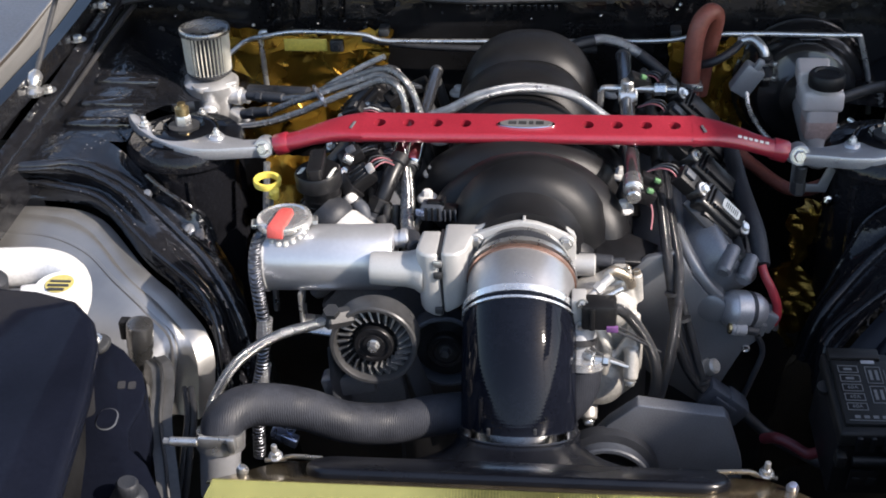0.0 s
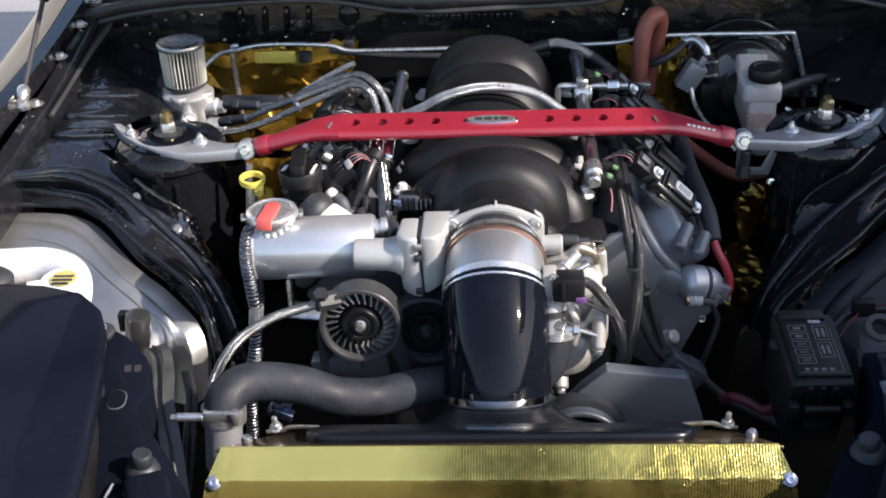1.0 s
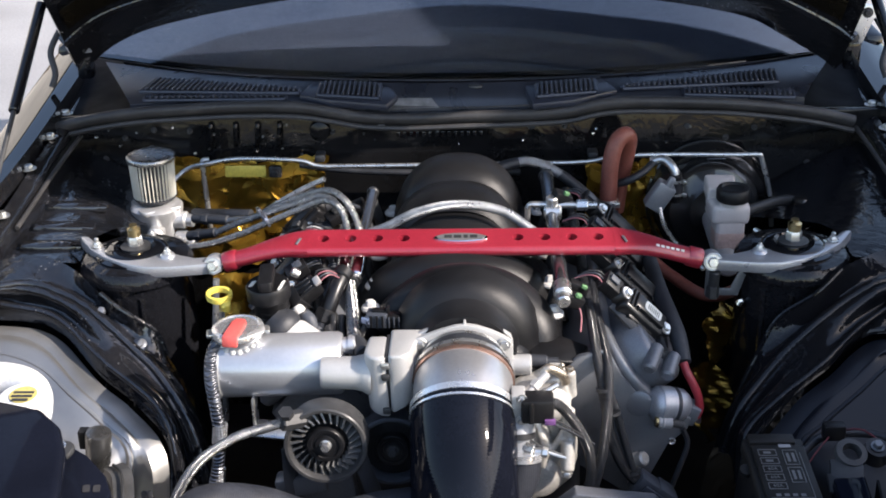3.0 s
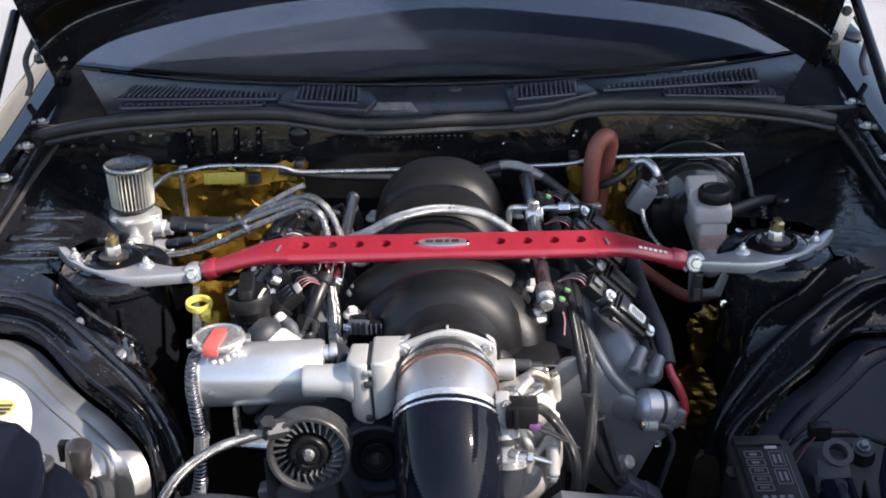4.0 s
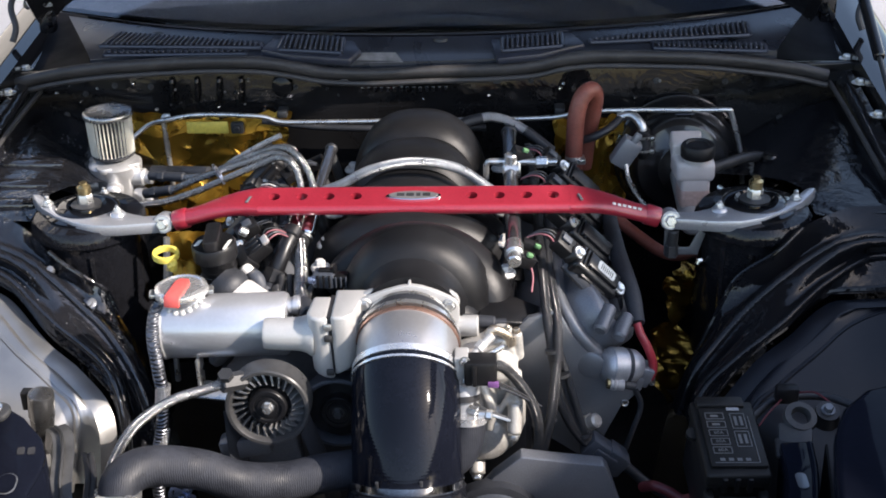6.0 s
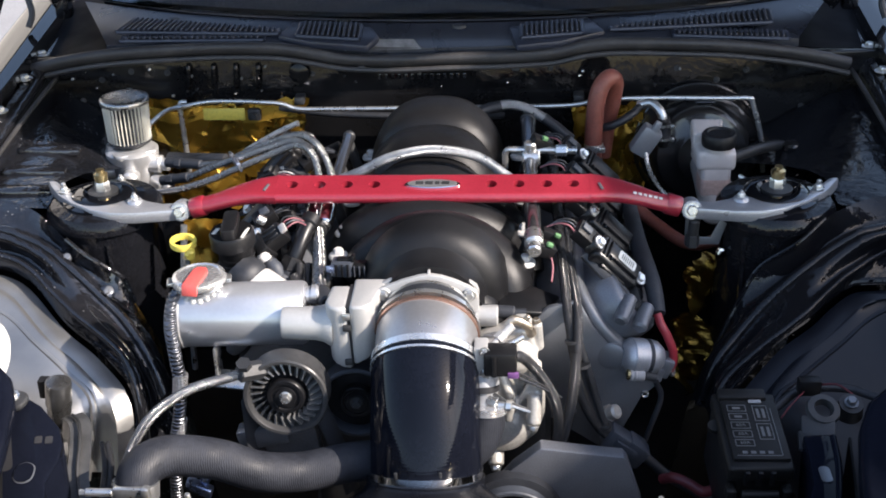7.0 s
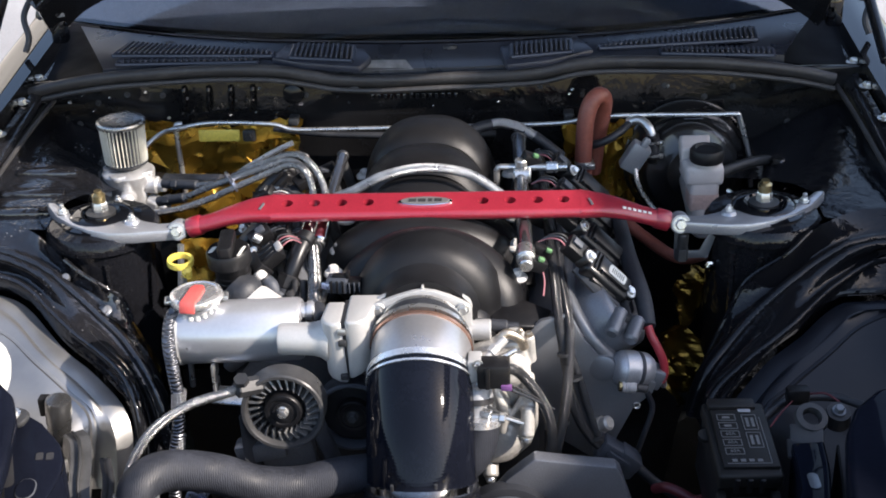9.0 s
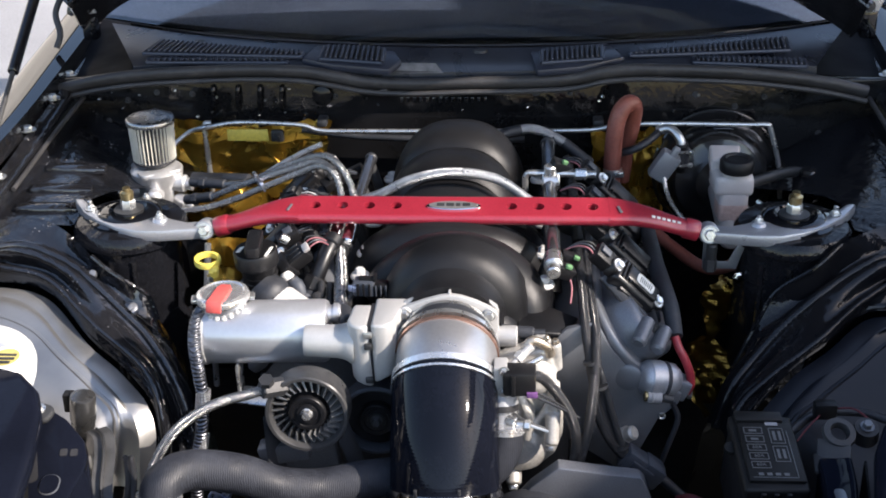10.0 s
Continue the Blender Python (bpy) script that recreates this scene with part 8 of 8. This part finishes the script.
def washer_bottle():
    t = thing("washer_bottle", (-0.60, -0.28, 0.62), "white plastic washer bottle neck with a black and yellow cap label", "washer bottle")
    # square arched neck that turns down to the filler
    part("neck", tube([(-0.76, -0.262, 0.764), (-0.68, -0.258, 0.764), (-0.620, -0.256, 0.764), (-0.582, -0.276, 0.762), (-0.566, -0.310, 0.757), (-0.566, -0.338, 0.745)], 0.0275, 18, 6, True, 0.9), WHITE, t)
    part("filler", lathe([(0.026, -0.08), (0.030, -0.02), (0.033, 0.012), (0.031, 0.018)], (-0.573, -0.335, 0.762), (0, 0, 1), 30), WHITE, t)
    cap = part("cap", join(lathe([(0.031, 0), (0.032, 0.004), (0.029, 0.008), (0, 0.009)], (-0.570, -0.332, 0.779), (0, -0.1, 1), 32), boxat(-0.602, -0.340, 0.783, 0.028, 0.024, 0.006, 0.002, 0, 0, 15)), WHITE, t)
    lab = part("cap_label", lathe([(0.018, 0), (0.018, 0.0006)], (-0.568, -0.331, 0.7885), (0, -0.1, 1), 28), YELLOWLABEL, cap, "black and yellow warning label")
    for k in range(4):
        part("print_bar", boxat(-0.568, -0.345 + 0.009 * k, 0.7885 + 0.0008 * (3 - k) * -0.0 + 0.0012, 0.030 - 0.006 * abs(k - 1.5), 0.0045, 0.0008, 0, 6), SATIN, lab)
    part("tank", boxat(-0.66, -0.29, 0.61, 0.14, 0.12, 0.14, 0.02, seg=3), MILKY, t)


YELLOWLABEL = mat("yellow_label", (0.44, 0.37, 0.12), 0.5, 0, 0.05)
washer_bottle()
solo("black_knob", join(lathe([(0.022, 0), (0.026, 0.01), (0.022, 0.034), (0.014, 0.040), (0, 0.040)], (-0.665, -0.335, 0.765), (0.3, 0, 1), 24)), RUBBER, "black rubber hose elbow beside the washer bottle", "fitting")


def headlight_bracket():
    t = thing("headlight_bracket", (-0.44, -0.58, 0.6), "blue-black painted headlight mounting bracket with an oval plug", "bracket", "headlight brackets")
    tilt = Matrix.Translation((0, -0.396, 0.744)) @ Matrix.Rotation(radians(16.2), 4, 'X')

    def lay(points):
        return [(x, (y + 0.396) / 0.960) for x, y in points]

    def on(x, y, up=0.0):
        return tilt @ Matrix.Translation((x, (y + 0.396) / 0.960, up))

    outline = [(-0.520, -0.430), (-0.516, -0.396), (-0.501, -0.384), (-0.471, -0.402), (-0.439, -0.435), (-0.429, -0.458), (-0.428, -0.482), (-0.436, -0.515), (-0.428, -0.539), (-0.403, -0.559), (-0.371, -0.606), (-0.345, -0.650), (-0.325, -0.70), (-0.315, -0.765), (-0.44, -0.770), (-0.462, -0.651), (-0.472, -0.602), (-0.490, -0.507)]
    part("plate", prism(lay(outline), 0.009, tilt @ pose(0, 0, -0.009), 0.003), NAVY, t)
    rim = [(tilt @ Vector((x, v, -0.006))) for x, v in lay(outline[3:14])]
    part("skirt", loft([[tuple(p) for p in rim], [(p.x - 0.004, p.y, p.z - 0.11) for p in rim]], 3, 1), NAVY, t)
    part("oval_plug", prism(rounded(0.025, 0.031, 0.012), 0.0016, on(-0.463, -0.503), 0.0006), PLATE, t, "pale rimmed oval plug")
    part("oval_field", prism(rounded(0.0225, 0.0285, 0.011), 0.0010, on(-0.463, -0.503, 0.0014), 0.0), NAVY, t)
    ear = part("corner_ear", prism(rounded(0.046, 0.030, 0.013), 0.010, Matrix.Translation((-0.508, -0.399, 0.744)) @ Euler((radians(14), 0, radians(-20))).to_matrix().to_4x4(), 0.004), SATIN, t)
    part("corner_bolt", bolt((-0.508, -0.401, 0.754), (0, -0.1, 1), 0.0085, 0.006, 1.4), STEEL, ear)
    # flat dark pieces on the plate stand for the shade in its slots
    for x in (-0.459, -0.446):
        part("square_slot", prism(rounded(0.009, 0.011, 0.002), 0.0010, on(x, -0.455, 0.0002) @ Matrix.Rotation(radians(8), 4, 'Z'), 0.0), DARK, t)
    part("long_slot", prism(rounded(0.018, 0.085, 0.008), 0.0010, on(-0.500, -0.462, 0.0002) @ Matrix.Rotation(radians(18), 4, 'Z'), 0.0), DARK, t)
    part("damper_stop", lathe([(0.020, 0), (0.022, 0.004), (0.018, 0.014), (0.0125, 0.017), (0.0125, 0.030), (0.010, 0.033), (0, 0.032)], (-0.410, -0.606, 0.680), (0.1, -0.1, 1), 24), RUBBER, t, "rubber bump stop")
    part("drop_arm", boxat(-0.385, -0.672, 0.675, 0.055, 0.11, 0.03, 0.010, 10, 0, 20, 3), NAVY, t)
    # added black wall, so the gap below the lid looks unlit
    part("gap_shade_wall", loft([[(-0.525, -0.42, 0.69), (-0.50, -0.50, 0.69), (-0.48, -0.62, 0.66), (-0.465, -0.76, 0.66)], [(-0.525, -0.42, 0.55), (-0.50, -0.50, 0.55), (-0.48, -0.62, 0.55), (-0.465, -0.76, 0.55)]], 4, 1, 0.003), VOID, t)
    part("latch_hook", tube([(-0.440, -0.628, 0.682), (-0.446, -0.650, 0.676), (-0.443, -0.672, 0.672)], 0.0022, 8, 4), STEEL, t)


def headlight_arm():
    """The other bracket: a flat painted arm that ends in a bare eye beside the fuse box."""
    t = thing("headlight_bracket", (0.45, -0.58, 0.6), "blue-black painted headlight arm with a worn round spot", "bracket", "headlight brackets")
    poly = [(0.467, -0.418), (0.466, -0.461), (0.461, -0.513), (0.449, -0.549), (0.428, -0.579), (0.406, -0.604), (0.387, -0.64), (0.362, -0.70), (0.345, -0.775), (0.440, -0.790), (0.452, -0.72), (0.468, -0.641), (0.488, -0.544), (0.501, -0.475), (0.507, -0.415)]
    part("plate", prism(poly, 0.010, pose(0, 0, 0.706), 0.003), NAVY, t)
    part("skirt", loft([[(p[0], p[1], 0.708) for p in poly[:9]], [(p[0] + 0.004, p[1], 0.58) for p in poly[:9]]], 3, 1), NAVY, t)
    part("fold", tube([(0.502, -0.42, 0.714), (0.497, -0.475, 0.714), (0.484, -0.544, 0.714), (0.464, -0.641, 0.714), (0.448, -0.72, 0.714)], 0.0045, 10, 5), NAVY, t)
    part("worn_spot", prism(rounded(0.013, 0.030, 0.006), 0.0012, pose(0.478, -0.497, 0.7160), 0.0004), PLATE, t, "pale worn spot")
    part("damper_stop", lathe([(0.019, 0), (0.021, 0.004), (0.017, 0.012), (0.0125, 0.014), (0.0125, 0.024), (0.010, 0.027), (0, 0.026)], (0.428, -0.622, 0.714), (-0.1, -0.1, 1), 24), RUBBER, t, "rubber bump stop")
    # added black wall that darkens the gap beside the arm
    part("gap_shade_wall", loft([[(0.53, -0.40, 0.70), (0.515, -0.50, 0.70), (0.495, -0.62, 0.70), (0.48, -0.76, 0.70)], [(0.53, -0.40, 0.56), (0.515, -0.50, 0.56), (0.495, -0.62, 0.56), (0.48, -0.76, 0.56)]], 4, 1, 0.003), VOID, t)


headlight_bracket()
headlight_arm()


def actuator():
    t = thing("headlight_motor", (-0.46, -0.30, 0.55), "grey plastic motor canister and dusty ribbed conduit", "motor")
    part("canister", lathe([(0.013, -0.02), (0.014, 0.010), (0.0150, 0.012), (0.0150, 0.022), (0.0165, 0.026), (0.0165, 0.036), (0.0178, 0.039), (0.0178, 0.072), (0.0168, 0.075), (0.0155, 0.0755), (0, 0.0755)], (-0.502, -0.283, 0.628), (0.14, -0.05, 1), 30), CANISTER, t)
    part("side_plug", boxat(-0.516, -0.275, 0.686, 0.014, 0.016, 0.028, 0.002), PLASTIC, t)
    pts = [(-0.470, -0.318, 0.655), (-0.452, -0.345, 0.660), (-0.440, -0.385, 0.655), (-0.432, -0.430, 0.640), (-0.415, -0.480, 0.610), (-0.40, -0.53, 0.57)]
    part("conduit", tube(pts, 0.021, 4, 6, True, 0.8), GREYSATIN, t, "dusty square-sided duct", angle=30)
    part("seam", tube(shift(pts, (0.004, -0.004, 0.0185)), 0.0022, 6, 6), SATIN, t)
    for k in range(9):
        part("corrugation", lathe([(0.010, -0.003), (0.0125, 0.0), (0.010, 0.003)], (-0.486 + 0.008 * k, -0.415 - 0.012 * k, 0.655 - 0.008 * k), (0.5, -0.8, -0.5), 14), SATIN, t)
    for dx in (0.0, 0.008):
        part("cable", tube([(-0.418 + dx, -0.36, 0.655), (-0.404 + dx, -0.40, 0.645), (-0.398 + dx, -0.45, 0.625), (-0.394 + dx, -0.52, 0.58)], 0.0042, 8, 5), LOOM, t)


CANISTER = mat("dull_zinc_can", (0.17, 0.17, 0.17), 0.30, 0.85, 0.12, 25, dust=0.01, fine=0.05)
GREYSATIN = mat("dusty_grey_plastic", (0.050, 0.050, 0.050), 0.34, 0.0, 0.3, 25, dust=0.03, spec=0.6)
actuator()


def lettering(name, words, m, size, material, parent):
    """Raised lettering, centred on m."""
    cu = bpy.data.curves.new(name, 'FONT')
    cu.body = words
    cu.size = size
    cu.align_x = 'CENTER'
    cu.align_y = 'CENTER'
    cu.extrude = 0.0002
    cu.resolution_u = 2
    tmp = bpy.data.objects.new(name, cu)
    me = bpy.data.meshes.new_from_object(tmp)
    bpy.data.objects.remove(tmp)
    bm = bmesh.new()
    bm.from_mesh(me)
    bmesh.ops.transform(bm, matrix=m, verts=bm.verts[:])
    return part(name, bm, material, parent, smooth=False)


def fuse_box():
    t = thing("fuse_box", (0.41, -0.41, 0.58), "black plastic fuse box with a printed lid", "fuse box")
    m = Matrix.Translation((0.409, -0.400, 0.701)) @ Euler((radians(9), radians(2), radians(3))).to_matrix().to_4x4() @ Matrix.Diagonal((0.86, 0.89, 1, 1))
    lid = part("lid", join(box((0.092, 0.150, 0.022), m, 0.005, 3), box((0.080, 0.115, 0.006), m @ pose(0.002, -0.004, 0.013), 0.002)), FUSEPL, t)
    part("body", box((0.086, 0.140, 0.090), m @ pose(0, 0.004, -0.055), 0.005), PLASTIC, t)
    part("ledge", box((0.070, 0.020, 0.016), m @ pose(-0.004, 0.066, 0.010), 0.003), FUSEPL, lid)
    for k, x in enumerate((-0.020, -0.002, 0.016)):
        part("rib", box((0.008, 0.008, 0.022), m @ pose(x, -0.075, -0.004), 0.002), PLASTIC, lid)
    part("latch_bar", rod(m @ Vector((-0.026, -0.084, -0.024)), m @ Vector((0.026, -0.084, -0.024)), 0.006, 12, 0.001), FUSEPL, t)
    for x in (-0.040, 0.038):
        part("hinge_lug", box((0.014, 0.018, 0.018), m @ pose(x, -0.078, -0.026), 0.003), FUSEPL, t)
    part("latch", box((0.038, 0.006, 0.034), m @ pose(-0.004, -0.080, -0.060), 0.002), PLASTIC, t)
    part("latch_slot", box((0.012, 0.003, 0.012), m @ pose(-0.014, -0.084, -0.058), 0.001), FUSEPL, t)
    part("latch_slot", box((0.012, 0.003, 0.012), m @ pose(0.006, -0.084, -0.058), 0.001), FUSEPL, t)
    part("side_tab", lathe([(0.009, 0), (0.009, 0.006), (0.004, 0.006)], m @ Vector((-0.048, 0.020, -0.004)), (0, -0.3, 1), 16), FUSEPL, t)
    # printed diagram: outlines and bars that stand for lettering too small to read
    z = 0.0166

    def line(x0, y0, x1, y1, w=0.0011):
        dx, dy = x1 - x0, y1 - y0
        L = math.hypot(dx, dy)
        part("print_line", box((L, w, 0.0005), m @ pose((x0 + x1) / 2, (y0 + y1) / 2, z, 0, 0, math.degrees(math.atan2(dy, dx)))), INK, lid)

    for k in range(5):
        y = 0.036 - k * 0.017
        line(-0.030, y + 0.006, -0.004, y + 0.006)
        line(-0.030, y - 0.006, -0.004, y - 0.006)
        line(-0.030, y + 0.006, -0.030, y - 0.006)
        line(-0.004, y + 0.006, -0.004, y - 0.006)
        if k in (2, 3, 4):
            lettering("rating_text", "60A", m @ pose(-0.017, y, z + 0.0004), 0.0085, INK, lid)
        else:
            line(-0.023, y, -0.012, y, 0.004)
    for y in (0.026, -0.010):
        for a, b in (((0.006, y + 0.015), (0.026, y + 0.015)), ((0.006, y - 0.015), (0.026, y - 0.015)), ((0.006, y + 0.015), (0.006, y - 0.015)), ((0.026, y + 0.015), (0.026, y - 0.015))):
            line(*a, *b)
        line(0.012, y + 0.009, 0.012, y - 0.009, 0.004)
        line(0.020, y + 0.009, 0.020, y - 0.009, 0.004)
    line(-0.032, -0.056, 0.030, -0.056)
    line(0.031, 0.036, 0.031, -0.056)
    for x in (-0.024, -0.012, 0.0, 0.012):
        line(x, -0.050, x + 0.007, -0.050, 0.005)
    part("title_bar", box((0.018, 0.006, 0.0006), m @ pose(0.012, 0.050, z)), PAPERDIM, lid, "pale title bar")
    return t


FUSEPL = mat("fuse_box_plastic", (0.010, 0.0097, 0.0095), 0.45, 0, 0.2, 25, bump=0.15, bump_scale=700, dust=0.008, spec=0.22)
fuse_box()


def right_corner():
    t = thing("relay_bracket", (0.53, -0.36, 0.6), "bare steel relay bracket with a round eye", "bracket")
    part("eye", lathe([(0.0105, -0.004), (0.019, -0.004), (0.0215, 0.0), (0.0200, 0.006), (0.0125, 0.007), (0.0105, 0.003), (0.0105, -0.004)], (0.501, -0.366, 0.716), (0.1, -0.5, 1), 28), SATIN, t)
    part("neck", join(boxat(0.492, -0.388, 0.706, 0.042, 0.030, 0.007, 0.003, 22, 0, -8), boxat(0.487, -0.410, 0.700, 0.046, 0.034, 0.006, 0.003, 8, 0, -6)), SATIN, t)
    part("foot_bolt", bolt((0.487, -0.412, 0.7045), (0, -0.2, 1), 0.005, 0.004, 1.4), SATIN, t)
    part("bolt", bolt((0.540, -0.348, 0.716), (0, -0.4, 1), 0.0065, 0.008, 1.35), PLATE, t)
    part("bolt_seat", lathe([(0.018, -0.02), (0.015, 0), (0, 0)], (0.540, -0.348, 0.715), (0, -0.4, 1), 20), DARK, t)
    part("relay", boxat(0.505, -0.270, 0.690, 0.030, 0.018, 0.024, 0.004), PLASTIC, t)
    clip_on_line([(0.456, -0.345, 0.69), (0.470, -0.325, 0.694), (0.495, -0.285, 0.690)], 0.0012, SHADERED, "relay_wire", "red wire from the fuse box to the relay", "wire", "relay wires")
    clip_on_line([(0.520, -0.270, 0.692), (0.540, -0.280, 0.698), (0.555, -0.31, 0.70)], 0.0014, SHADERED, "relay_wire", "thin red wire behind the relay", "wire", "relay wires")
    clip_on_line([(0.455, -0.30, 0.672), (0.50, -0.25, 0.670), (0.56, -0.245, 0.670), (0.60, -0.27, 0.670)], 0.006, RUBBER, "fender_loom", "black loom behind the fuse box", "loom")
    clip_on_line([(0.315, -0.32, 0.575), (0.328, -0.34, 0.592), (0.346, -0.35, 0.590), (0.364, -0.36, 0.585), (0.380, -0.37, 0.600)], 0.007, SHADERED, "red_conduit", "red plastic conduit low beside the fuse box", "conduit")


right_corner()
